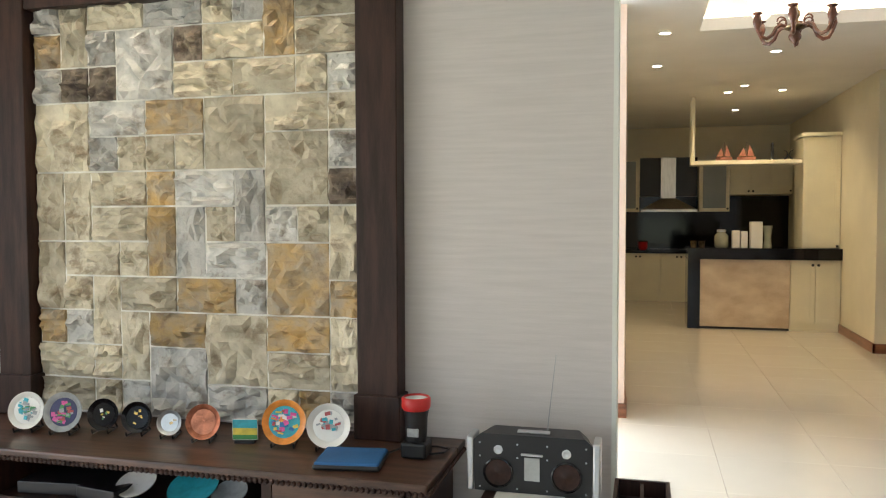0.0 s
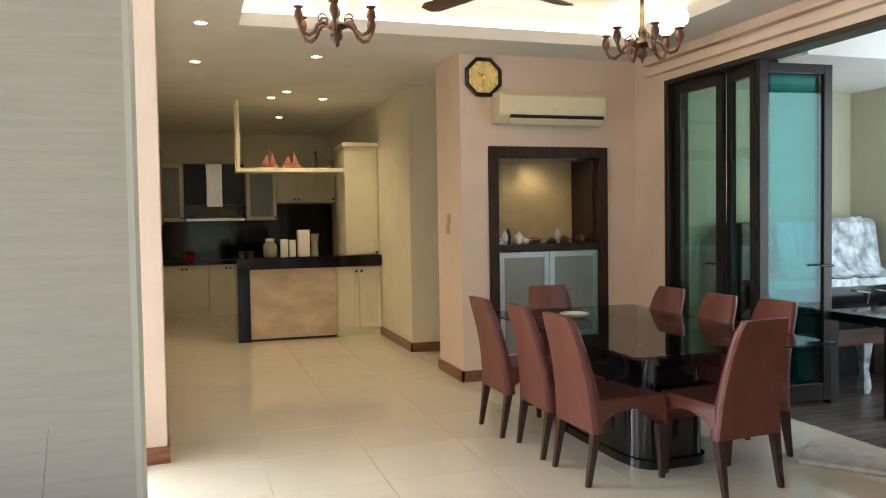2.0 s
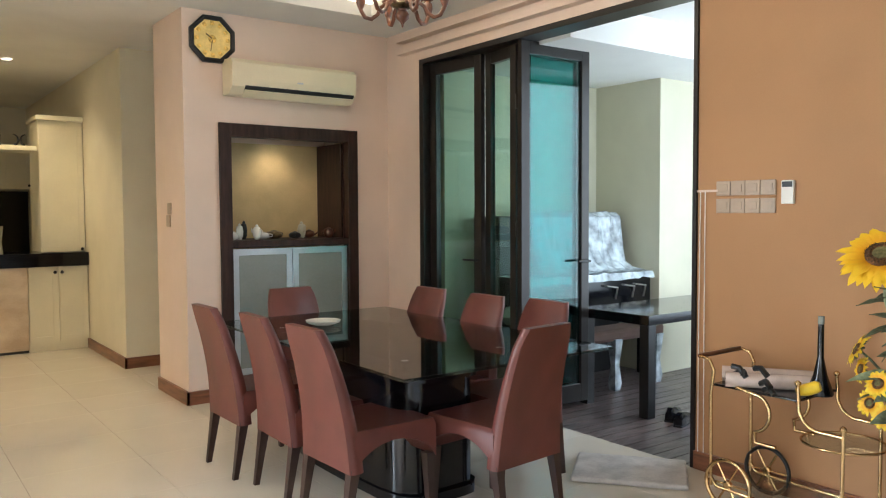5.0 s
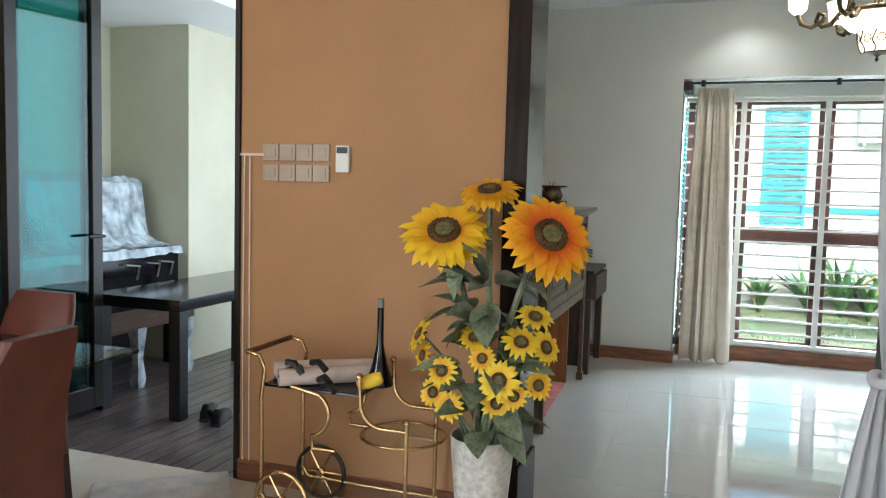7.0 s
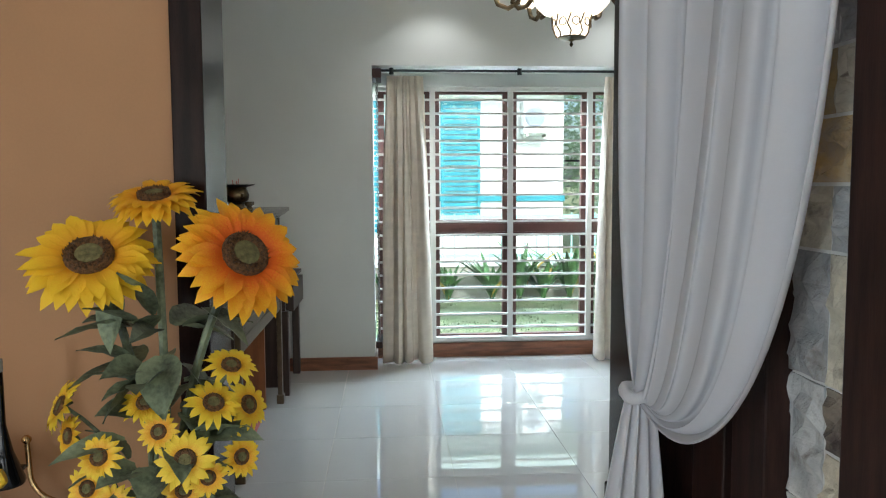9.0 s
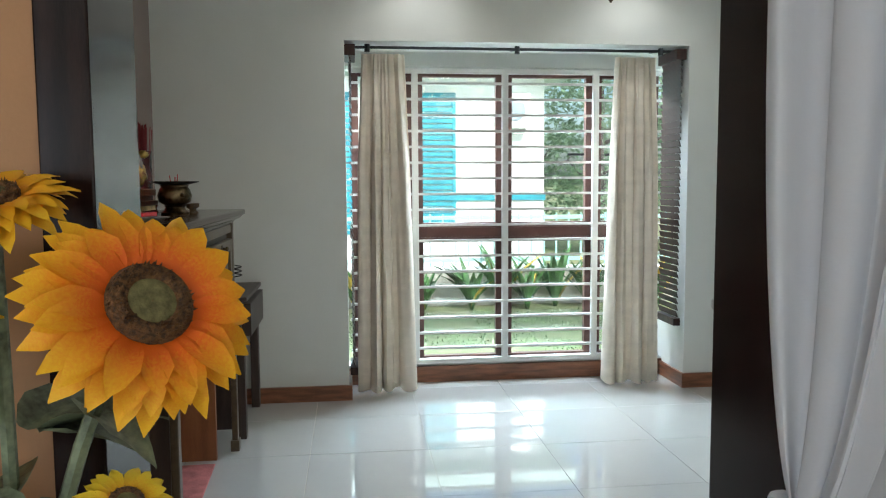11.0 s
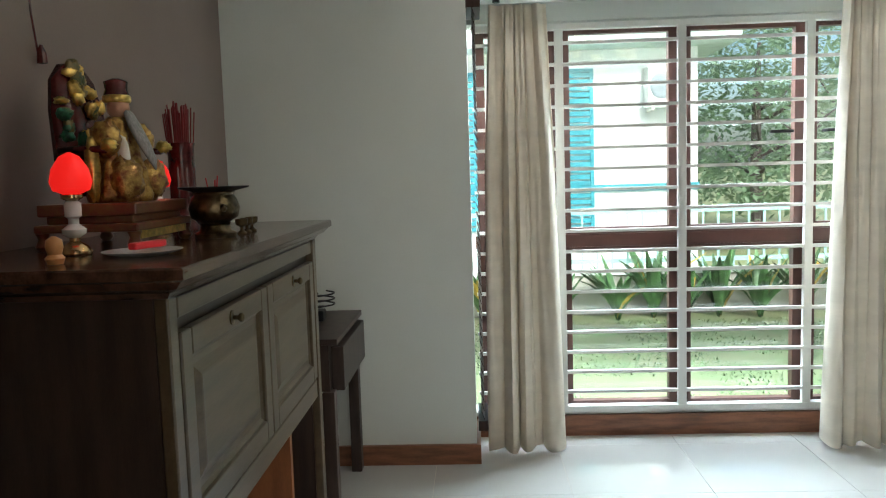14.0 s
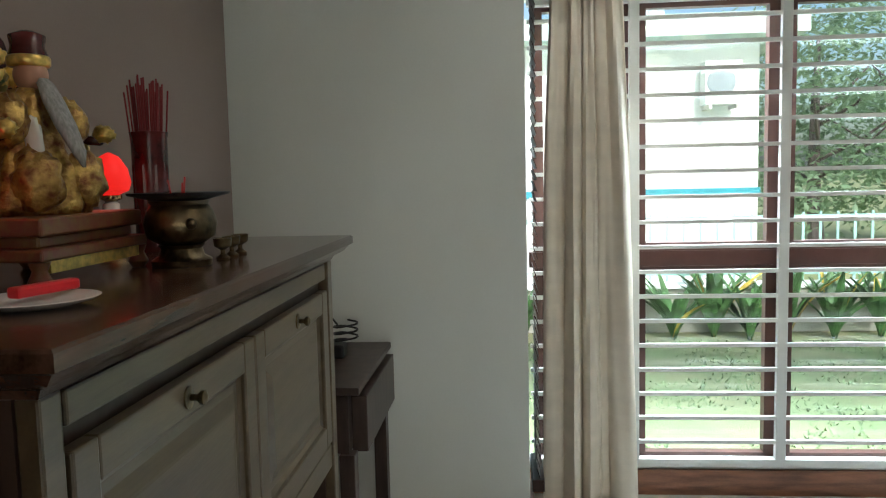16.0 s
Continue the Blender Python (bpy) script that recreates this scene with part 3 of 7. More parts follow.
for i in range(26):
    lathe(bm, [(0.002, -0.011), (0.011, -0.004), (0.011, 0.004), (0.002, 0.011)], (-0.708, 2.53 + i * 0.0215, 0.5), 6)
part("rope_moulding", bm, DARKWOOD, console, m=T)
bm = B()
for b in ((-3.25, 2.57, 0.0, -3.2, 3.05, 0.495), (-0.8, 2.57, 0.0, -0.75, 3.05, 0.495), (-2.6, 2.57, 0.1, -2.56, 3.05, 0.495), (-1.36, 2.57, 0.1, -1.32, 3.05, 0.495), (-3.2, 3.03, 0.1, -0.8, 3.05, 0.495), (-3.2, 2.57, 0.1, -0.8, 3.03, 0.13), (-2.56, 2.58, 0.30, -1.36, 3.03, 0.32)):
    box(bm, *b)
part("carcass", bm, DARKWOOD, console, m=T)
for x0, x1 in ((-3.19, -2.61), (-1.31, -0.81)):
    bm = B()
    d = part("door", box(bm, x0, 2.555, 0.14, x1, 2.575, 0.485, 0.004), CONSOLEWOOD, console, m=T)
    bm = B()
    part("knob", lathe(bm, [(0.005, 0), (0.014, 0.012), (0.004, 0.02)], (0, 0, 0), 10), BRASS, d, m=pose((x0 + x1) / 2, 2.555, 0.3, 90))


# ---- dining set ----


def dining_chair():
    ob = thing("dining_chair", pose(0, 0, 0), "burgundy leather dining chair with tall tapered back", "chair", "chairs round the dining table")
    # seat with an arched apron below; the chair faces +x
    bm = B()
    loops = []
    for k in range(13):
        u = k / 12
        x = -0.21 + 0.43 * u
        w = 0.215 + 0.02 * u
        low = 0.295 + 0.115 * math.sin(math.pi * u) ** 0.6
        loops.append([(x, -w, low), (x, w, low), (x, w, 0.445), (x, w - 0.02, 0.47), (x, -w + 0.02, 0.47), (x, -w, 0.445)])
    part("seat", rings(bm, loops), LEATHER, ob, smooth=True)
    bm = B()
    loops = []
    for k in range(15):
        u = k / 14
        z = 0.29 + 0.635 * u
        xc = -0.20 - 0.115 * u * u - 0.02 * u
        w = 0.222 - 0.055 * u - (0.02 * (1 - math.cos(math.pi * max(0, u - 0.85) / 0.3)))
        t = 0.036 - 0.014 * u
        loops.append([(xc - t, -w + 0.012, z), (xc - t, w - 0.012, z), (xc - t * 0.4, w, z), (xc + t * 0.4, w, z), (xc + t, w - 0.012, z), (xc + t, -w + 0.012, z), (xc + t * 0.4, -w, z), (xc - t * 0.4, -w, z)])
    part("backrest", rings(bm, loops), LEATHER, ob, smooth=True)
    for x, y, dx in ((-0.205, -0.19, -0.05), (-0.205, 0.19, -0.05), (0.195, -0.205, 0.012), (0.195, 0.205, 0.012)):
        bm = B()
        rings(bm, [[(x + dx * (1 - u) + sx * s, y + sy * s, 0.31 * u) for sx, sy in ((-1, -1), (1, -1), (1, 1), (-1, 1))] for u, s in ((0, 0.013), (0.5, 0.018), (1, 0.024))])
        part("leg", bm, LEG, ob)
    return ob


chair = dining_chair()
SPOTS = [(2.31, 4.59, 2), (2.295, 5.10, -1), (2.235, 5.63, 1), (3.12, 5.66, 181), (3.12, 5.09, 179), (3.20, 4.64, 180), (2.81, 4.27, 95), (2.72, 5.94, -90)]
for k, (x, y, r) in enumerate(SPOTS):
    if k == 0:
        chair.matrix_basis = pose(x, y, 0, 0, 0, r)
    else:
        copy_thing(chair, pose(x, y, 0, 0, 0, r))

table = thing("dining_table", pose(2.79, 5.12, 0), "dining table with smoked glass top on black lacquered base", "table")
bm = B()
part("glass_top", box(bm, -0.63, -1.06, 0.738, 0.63, 1.06, 0.753, 0.003), TABLEGLASS, table).visible_shadow = False
bm = B()
loops = []
for z, s in ((0.0, 1.0), (0.05, 1.0), (0.055, 0.96), (0.60, 0.96), (0.605, 1.02), (0.70, 1.02)):
    pts = []
    for i in range(32):
        a = 2 * math.pi * i / 32
        x, y = math.cos(a), math.sin(a)
        n = 5.0
        k = (abs(x) ** n + abs(y) ** n) ** (-1 / n)
        pts.append((0.27 * s * k * x - 0.08, 0.62 * s * k * y, z))
    loops.append(pts)
part("base", rings(bm, loops), BLACKGLOSS, table, smooth=True)
bm = B()
part("apron", box(bm, -0.40, -0.70, 0.69, 0.26, 0.70, 0.737, 0.004), BLACKGLOSS, table)
for x in (-0.36, 0.22):
    for y in (-0.66, 0.66):
        bm = B()
        part("spacer", lathe(bm, [(0.018, 0.736), (0.018, 0.7385)], (x, y, 0), 12), SILVER, table)
dish = B()
lathe(dish, [(0.05, 0), (0.10, 0.018), (0.105, 0.03), (0.095, 0.03), (0.05, 0.012), (0.0, 0.012)], (0, 0, 0), 24, cap=False)
tagged(part("dish", dish, CERAMIC, smooth=True, m=pose(2.62, 5.62, 0.755)), "small white ceramic dish on the glass table", "dish")


# ---- niche, clock, air conditioner ----
niche = thing("niche_cabinet", pose(3.18, 7.2, 0), "built-in dark wood niche with lit shelf and frosted doors", "cabinet")
T = pose(-3.18, -7.2, 0)
for n, b in (("side_panel", (NX0, 7.17, 0.0, NX0 + 0.09, 7.27, NZ)), ("side_panel", (NX1 - 0.09, 7.17, 0.0, NX1, 7.27, NZ)), ("head_panel", (NX0 + 0.09, 7.172, NZ - 0.1, NX1 - 0.09, 7.27, NZ)), ("plinth", (NX0 + 0.09, 7.19, 0.0, NX1 - 0.09, 7.27, 0.16)), ("shelf", (NX0 + 0.09, 7.175, 1.16, NX1 - 0.09, 7.70, 1.215)), ("inner_side", (NX1 - 0.11, 7.27, 1.215, NX1 - 0.09, 7.70, NZ - 0.1)), ("inner_top", (NX0 + 0.09, 7.27, NZ - 0.03, NX1 - 0.09, 7.70, NZ - 0.005)), ("inner_side", (NX0 + 0.09, 7.27, 1.215, NX0 + 0.11, 7.70, NZ - 0.1))):
    bm = B()
    part(n, box(bm, *b, 0.003), DARKWOOD, niche, m=T)
bm = B()
part("back_panel", box(bm, NX0 + 0.09, 7.70, 0.1, NX1 - 0.09, 7.745, NZ - 0.1), NICHEBACK, niche, m=T)
cx = (NX0 + NX1) / 2
for x0, x1 in ((NX0 + 0.095, cx - 0.003), (cx + 0.003, NX1 - 0.095)):
    bm = B()
    for b in ((x0, 7.20, 0.17, x0 + 0.05, 7.22, 1.15), (x1 - 0.05, 7.20, 0.17, x1, 7.22, 1.15), (x0 + 0.05, 7.20, 0.17, x1 - 0.05, 7.22, 0.22), (x0 + 0.05, 7.20, 1.10, x1 - 0.05, 7.22, 1.15)):
        box(bm, *b)
    d = part("door", bm, SILVER, niche, "aluminium framed door with frosted glass", m=T)
    bm = B()
    part("pane", box(bm, x0 + 0.05, 7.207, 0.22, x1 - 0.05, 7.213, 1.10), FROST, d)
lamp("niche_lamp", "SPOT", look((3.22, 7.5, NZ - 0.05), (3.22, 7.56, 1.0)), 2.6, WARM, 0.03, angle=120)

clock = thing("wall_clock", pose(2.55, 7.2, 2.72), "octagonal wall clock with black rim and golden dial", "clock")
bm = B()
oct8 = lambda r, y: [(r * math.cos(radians(22.5 + 45 * i)), y, r * math.sin(radians(22.5 + 45 * i))) for i in range(8)]
part("rim", rings(bm, [oct8(0.185, -0.002), oct8(0.185, -0.03), oct8(0.17, -0.04), oct8(0.15, -0.03), oct8(0.15, -0.018)]), BLACKPL, clock)
bm = B()
part("dial", rings(bm, [oct8(0.149, -0.019), oct8(0.149, -0.022)]), GOLDDIAL, clock)
for i in range(12):
    a = radians(30 * i)
    bm = B()
    box(bm, -0.014, -0.003, -0.016, 0.014, 0, 0.016, 0.001)
    part("hour_mark", bm, GOLD, clock, m=pose(0.118 * math.sin(a), -0.0225, 0.118 * math.cos(a), 0, math.degrees(a)))
for ln, w, a in ((0.06, 0.008, 305), (0.09, 0.006, 190)):
    bm = B()
    part("clock_hand", box(bm, -w / 2, -0.002, 0, w / 2, 0, ln), BRONZE, clock, m=pose(0, -0.026, 0, 0, a))
bm = B()
part("boss", lathe(bm, [(0.03, 0), (0.026, 0.004), (0.0, 0.006)], (0, 0, 0), 16, cap=False), GOLD, clock, m=pose(0, -0.0225, 0, 90))

ac = thing("air_conditioner", pose(3.15, 7.2, 2.44), "yellowed white split air conditioner on the wall", "air conditioner")
bm = B()
prof = [(0, -0.13), (-0.13, -0.13), (-0.19, -0.075), (-0.20, -0.02), (-0.20, 0.10), (-0.17, 0.13), (0, 0.14)]
rings(bm, [[(x, y, z) for y, z in prof] for x in (-0.52, 0.52)])
part("body", bm, ACPLASTIC, ac)
bm = B()
rings(bm, [[(x, y, z) for y, z in ((-0.125, -0.133), (-0.17, -0.100), (-0.175, -0.090), (-0.182, -0.099), (-0.13, -0.142))] for x in (-0.42, 0.50)])
part("louvre", bm, ACPLASTIC, ac)
bm = B()
rings(bm, [[(x, y, z) for y, z in ((-0.15, -0.115), (-0.192, -0.076), (-0.196, -0.068), (-0.201, -0.066), (-0.196, -0.080))] for x in (-0.42, 0.50)])
part("air_slot", bm, BLACKPL, ac)
bm = B()
part("badge", box(bm, 0.0, -0.202, -0.02, 0.05, -0.199, -0.008), SILVER, ac)

# ---- folding doors ----


def door_leaf(a, b, glassm, handle=False):
    """A glazed leaf from point a to point b on the floor, 2.6 m high."""
    a, b = Vector(a), Vector(b)
    w, ang = (b - a).length, math.degrees(math.atan2(b.y - a.y, b.x - a.x))
    ob = thing("folding_door", pose(a.x, a.y, 0.0, 0, 0, ang), "dark bronze glazed folding door leaf, folded open", "door", "folding door leaves")
    z0, z1, t, s = 0.01, 2.62, 0.022, 0.075
    for n, q in (("stile", (0, -t, z0, s, t, z1)), ("stile", (w - s, -t, z0, w, t, z1)), ("top_rail", (s, -t, z1 - 0.09, w - s, t, z1)), ("bottom_rail", (s, -t, z0, w - s, t, z0 + 0.13))):
        bm = B()
        part(n, box(bm, *q, 0.003), ALU, ob)
    bm = B()
    g = part("pane", box(bm, s - 0.005, -0.004, z0 + 0.125, w - s + 0.005, 0.004, z1 - 0.085), glassm, ob)
    g.visible_shadow = False
    for z in (0.4, 1.3, 2.2):
        bm = B()
        part("hinge", lathe(bm, [(0.012, -0.05), (0.012, 0.05)], (0, t + 0.006, z), 8), ALU, ob)
    if handle:
        bm = B()
        box(bm, w - 0.05, t, 0.98, w - 0.02, t + 0.008, 1.12)
        tube(bm, [(w - 0.035, t, 1.06), (w - 0.035, t + 0.05, 1.06), (w - 0.15, t + 0.05, 1.06)], 0.009)
        tube(bm, [(w - 0.035, -t, 1.06), (w - 0.035, -t - 0.05, 1.06), (w - 0.15, -t - 0.05, 1.06)], 0.009)
        part("handle", bm, BLACKPL, ob)
    return ob


door_leaf((4.17, 6.64), (4.22, 6.05), PALEGLASS, True)
door_leaf((4.25, 6.03), (4.19, 5.62), PALEGLASS)
door_leaf((4.20, 5.60), (4.80, 5.585), GREENGLASS)
door_leaf((4.12, 5.53), (4.77, 5.50), GREENGLASS, True)
surround = thing("trim_porch_opening", pose(4.1, 5.3, 0), "dark bronze frame of the folding doors", "door frame")
surround["kind"] = "structure"
T = pose(-4.1, -5.3, 0)
for n, b in (("jamb", (4.085, 6.645, 0, 4.26, 6.70, 2.66)), ("jamb", (4.085, 4.06, 0, 4.26, 4.085, 2.66)), ("head", (4.085, 4.085, 2.62, 4.26, 6.645, 2.66))):
    bm = B()
    part(n, box(bm, *b), ALU, surround, m=T)
pelmet = thing("curtain_track", pose(4.1, 5.4, 2.78), "peach painted double curtain track over the folding doors", "curtain track")
T = pose(-4.1, -5.4, -2.78)
for b in ((4.03, 4.02, 2.73, 4.1, 6.95, 2.755), (4.055, 4.02, 2.755, 4.1, 6.95, 2.80), (4.02, 4.02, 2.83, 4.1, 6.95, 2.85)):
    bm = B()
    part("rail", box(bm, *b, 0.003), PINKISH, pelmet, m=T)

# ---- altar window ----
win = thing("window_1", pose(8.05, 1.12, 0.13), "brown framed window with white security grille", "window")
win["kind"] = "structure"
T = pose(-8.05, -1.12, -0.13)
WY = (0.0, 0.49, 1.15, 1.79, 2.24)
WZ0, WZ1, WZM = 0.145, 2.20, 1.07
for i in range(4):
    for z0, z1 in ((WZ0, WZM - 0.035), (WZM + 0.035, WZ1)):
        y0, y1 = WY[i] + 0.008, WY[i + 1] - 0.008
        bm = B()
        for b in ((8.085, y0, z0, 8.135, y0 + 0.05, z1), (8.085, y1 - 0.05, z0, 8.135, y1, z1), (8.085, y0 + 0.05, z0, 8.135, y1 - 0.05, z0 + 0.035), (8.085, y0 + 0.05, z1 - 0.035, 8.135, y1 - 0.05, z1)):
            box(bm, *b)
        s = part("sash", bm, BROWNFRAME, win, m=T)
        bm = B()
        part("pane", box(bm, 8.107, y0 + 0.048, z0 + 0.033, 8.113, y1 - 0.048, z1 - 0.033), GLASS, s).visible_shadow = False
bm = B()
part("transom", box(bm, 8.08, 0.0, WZM - 0.034, 8.14, 2.25, WZM + 0.034), BROWNFRAME, win, m=T)
bm = B()
part("grille_sill", box(bm, 8.03, 0, 0.13, 8.08, 2.25, 0.165), WHITEMETAL, win, m=T)
bm = B()
part("grille_head", box(bm, 8.03, 0, 2.185, 8.08, 2.25, 2.215), WHITEMETAL, win, m=T)
for y in (0.49, 1.15, 1.79):
    bm = B()
    part("grille_upright", box(bm, 8.03, y - 0.022, 0.165, 8.06, y + 0.022, 2.185, 0.002), WHITEMETAL, win, m=T)
for k in range(18):
    z = 0.245 + 0.11 * k
    bm = B()
    part("grille_bar", box(bm, 8.032, 0, z - 0.0085, 8.05, 2.25, z + 0.0085), WHITEMETAL, win, m=T)
for y in (0.40, 0.58):
    bm = B()
    tube(bm, [(8.085, y, 1.62), (8.03, y, 1.62), (8.02, y + (0.12 if y > 0.5 else -0.12), 1.62)], 0.009, 6)
    part("window_handle", bm, BLACKPL, win, m=T)


def curtain(name, y0, y1, x, z0, z1, folds, seed, label, group=""):
    """A gathered curtain that hangs in a plane of constant x."""
    bm = B()
    n, rows_ = folds * 14, 26
    grid = []
    for j in range(rows_ + 1):
        v = j / rows_
        z = z1 + (z0 - z1) * v
        pinch = 0.74 + 0.12 * min(1, v * 3) + 0.20 * v
        row = []
        for i in range(n + 1):
            u = i / n
            y = (y0 + y1) / 2 + (u - 0.5) * (y1 - y0) * pinch
            a = 2 * math.pi * folds * (u + 0.055 * math.sin(9 * u + seed) + 0.02 * math.sin(23 * u + 2 * seed)) + 0.8 * v * math.sin(4 * u + seed)
            amp = (0.018 + 0.034 * v) * (0.75 + 0.55 * math.sin(11 * u + seed))
            row.append(bm.verts.new((x + amp * math.sin(a) + 0.012 * math.sin(2.3 * a + 4 * v), y + 0.012 * math.cos(a) * (0.4 + v), z + (0.010 * math.sin(a) if j == rows_ else 0))))
        grid.append(row)
    for j in range(rows_):
        for i in range(n):
            bm.faces.new((grid[j][i], grid[j][i + 1], grid[j + 1][i + 1], grid[j + 1][i]))
    ob = part(name, bm, CURTAINM, smooth=True)
    md = ob.modifiers.new("cloth", "SOLIDIFY")
    md.thickness = 0.004
    return tagged(ob, label, "curtain", group)


curtain("curtain", 1.83, 2.20, 7.80, 0.02, 2.27, 4, 1, "cream cloth curtain drawn to the side of the window", "altar room curtains")
curtain("curtain", 0.10, 0.47, 7.80, 0.02, 2.27, 4, 4, "cream cloth curtain drawn to the side of the window", "altar room curtains")
rod = thing("curtain_rod", pose(7.78, 1.12, 2.31), "thin black curtain rod with small brackets", "curtain rod")
bm = B()
part("rod", tube(bm, [(0, -1.14, 0), (0, 1.14, 0)], 0.010), BLACKPL, rod)
for y in (-1.0, 0.0, 1.0):
    bm = B()
    tube(bm, [(0.0, y, -0.03), (0, y, 0.02)], 0.018)
    tube(bm, [(-0.0, y, 0), (0.26, y, 0.03)], 0.006)
    part("bracket", bm, BLACKPL, rod)


def blind(name, y, x0, x1, z0, z1, label):
    ob = thing(name, pose((x0 + x1) / 2, y, z1), label, "blind")
    T = pose(-(x0 + x1) / 2, -y, -z1)
    bm = B()
    part("head_box", box(bm, x0, y - 0.035, z1 - 0.07, x1, y + 0.035, z1, 0.003), DARKWOOD, ob, m=T)
    n = int((z1 - z0 - 0.1) / 0.045)
    bm = B()
    box(bm, x0, -0.022, -0.0015, x1, 0.022, 0.0015)
    base = part("slat", bm, DARKWOOD, ob, m=T @ pose(0, y, z1 - 0.09, 72))
    for k in range(1, n):
        s = base.copy()
        scene.collection.objects.link(s)
        s.matrix_basis = T @ pose(0, y, z1 - 0.09 - k * 0.045, 72)
    bm = B()
    part("bottom_rail", box(bm, x0, y - 0.025, z0, x1, y + 0.025, z0 + 0.05, 0.003), DARKWOOD, ob, m=T)


blind("venetian_blind", 0.02, 7.66, 7.98, 0.43, 2.31, "dark wooden venetian blind lowered in the window bay")
blind("venetian_blind", 2.235, 7.66, 7.98, 0.16, 2.31, "dark wooden venetian blind at the curtain side")

# ---- draped curtain at the altar opening ----


def draped_curtain():
    """White cloth gathered to a knot at the post: the outer threads hang in a belly that swings back to the knot."""
    bm = B()
    knot, zt = Vector((3.90, 1.415, 0.80)), 2.75
    n, rows_ = 110, 40

    def at(u, z):
        return Vector((3.97 - 0.90 * u, 1.44 - 0.18 * u, z))

    grid = []
    for j in range(rows_ + 1):
        v = j / rows_
        row = []
        for i in range(n + 1):
            u = i / n
            p0, p1, p2 = at(u, zt), at(u * 0.97, 1.35 - 0.25 * u), at(u * 0.62, 0.78 - 0.25 * u)
            q = p0 * (1 - v) ** 3 + p1 * 3 * v * (1 - v) ** 2 + p2 * 3 * v * v * (1 - v) + knot * v ** 3
            a = 2 * math.pi * (5.5 * u + 0.8 * u * u) + 0.9 * math.sin(2.5 * v)
            amp = 0.036 * (1 - 0.8 * v * v) * (0.7 + 0.4 * math.sin(7 * u + 1))
            row.append(bm.verts.new(q + Vector((-0.3, 0.95, 0)) * amp * math.sin(a) + Vector((0.012 * math.cos(1.7 * a), 0.010 * math.sin(9 * u + 6 * v), 0))))
        grid.append(row)
    for j in range(rows_):
        for i in range(n):
            bm.faces.new((grid[j][i], grid[j][i + 1], grid[j + 1][i + 1], grid[j + 1][i]))
    return bm


drape = thing("draped_curtain", pose(3.84, 1.36, 0), "white satin curtain tied back at the dark post", "curtain")
T = pose(-3.84, -1.36, 0)
ob = part("swag", draped_curtain(), SHEER, drape, smooth=True, m=T)
ob.modifiers.new("cloth", "SOLIDIFY").thickness = 0.004
bm = B()
n = 40
grid = []
for j in range(21):
    v = j / 20
    row = []
    for i in range(n + 1):
        u = i / n
        hw = 0.035 + 0.11 * v ** 0.8
        a = 2 * math.pi * 4 * u
        row.append(bm.verts.new((3.88 + (0.012 + 0.025 * v) * math.sin(a), 1.42 + (0.5 - u) * 2 * hw + 0.03 * v, 0.82 - 0.80 * v)))
    grid.append(row)
for j in range(20):
    for i in range(n):
        bm.faces.new((grid[j][i], grid[j][i + 1], grid[j + 1][i + 1], grid[j + 1][i]))
ob = part("tail", bm, SHEER, drape, smooth=True, m=T)
ob.modifiers.new("cloth", "SOLIDIFY").thickness = 0.004
bm = B()
part("tie", tube(bm, [(3.885 + 0.045 * math.cos(a), 1.42 + 0.042 * math.sin(a), 0.81 + 0.01 * math.sin(2 * a)) for a in [2 * math.pi * i / 16 for i in range(17)]], 0.018, 8), SHEER, drape, smooth=True, m=T)
bm = B()
part("curtain_rail", box(bm, 3.02, 1.26, 2.75, 4.02, 1.36, 2.79), DARKWOOD, drape, m=T)

# ---- altar cabinet ----
altar = thing("altar_cabinet", pose(6.05, 3.15, 0), "grey-brown stained altar cabinet with two panelled doors", "cabinet")
T = pose(-6.05, -3.15, 0)
AX0, AX1, AY = 5.35, 6.78, 2.86
bm = B()
rings(bm, [[(AX0 - o, AY - o, z), (AX1 + o, AY - o, z), (AX1 + o, 3.45, z), (AX0 - o, 3.45, z)] for o, z in ((0.0, 1.222), (0.008, 1.234), (0.03, 1.244), (0.045, 1.260), (0.055, 1.265), (0.055, 1.285), (0.050, 1.289))])
part("top", bm, ALTARTOP, altar, "dark glossy moulded top", m=T)
for n, q in (("side_panel", (AX0 - 0.002, AY + 0.0305, 0.0, AX0 + 0.03, 3.355, 1.222)), ("side_panel", (AX1 - 0.03, AY + 0.0505, 0.62, AX1, 3.44, 1.222)), ("bottom_board", (AX0 + 0.03, AY + 0.04, 0.625, AX1 - 0.03, 3.40, 0.65)), ("back_board", (AX0 + 0.03, 3.40, 0.65, AX1 - 0.03, 3.44, 1.222)), ("front_board", (AX0 + 0.03, AY + 0.03, 0.65, AX1 - 0.03, AY + 0.05, 1.222))):
    bm = B()
    part(n, box(bm, *q), ALTARSIDE, altar, m=T)
for x0, x1 in ((AX0, AX0 + 0.045), (AX1 - 0.05, AX1)):
    bm = B()
    box(bm, x0, AY, 0.0, x1, AY + 0.03, 1.222, 0.004)
    box(bm, x0 - 0.008, AY - 0.008, 0.0, x1 + 0.008, AY + 0.038, 0.06, 0.004)
    part("front_post", bm, ALTARWOOD, altar, m=T)
for x0, x1 in ((AX0, AX0 + 0.06), (AX1 - 0.06, AX1)):
    bm = B()
    part("rear_post", box(bm, x0, 3.36, 0, x1, 3.398, 0.618), ALTARSIDE, altar, m=T)
bm = B()
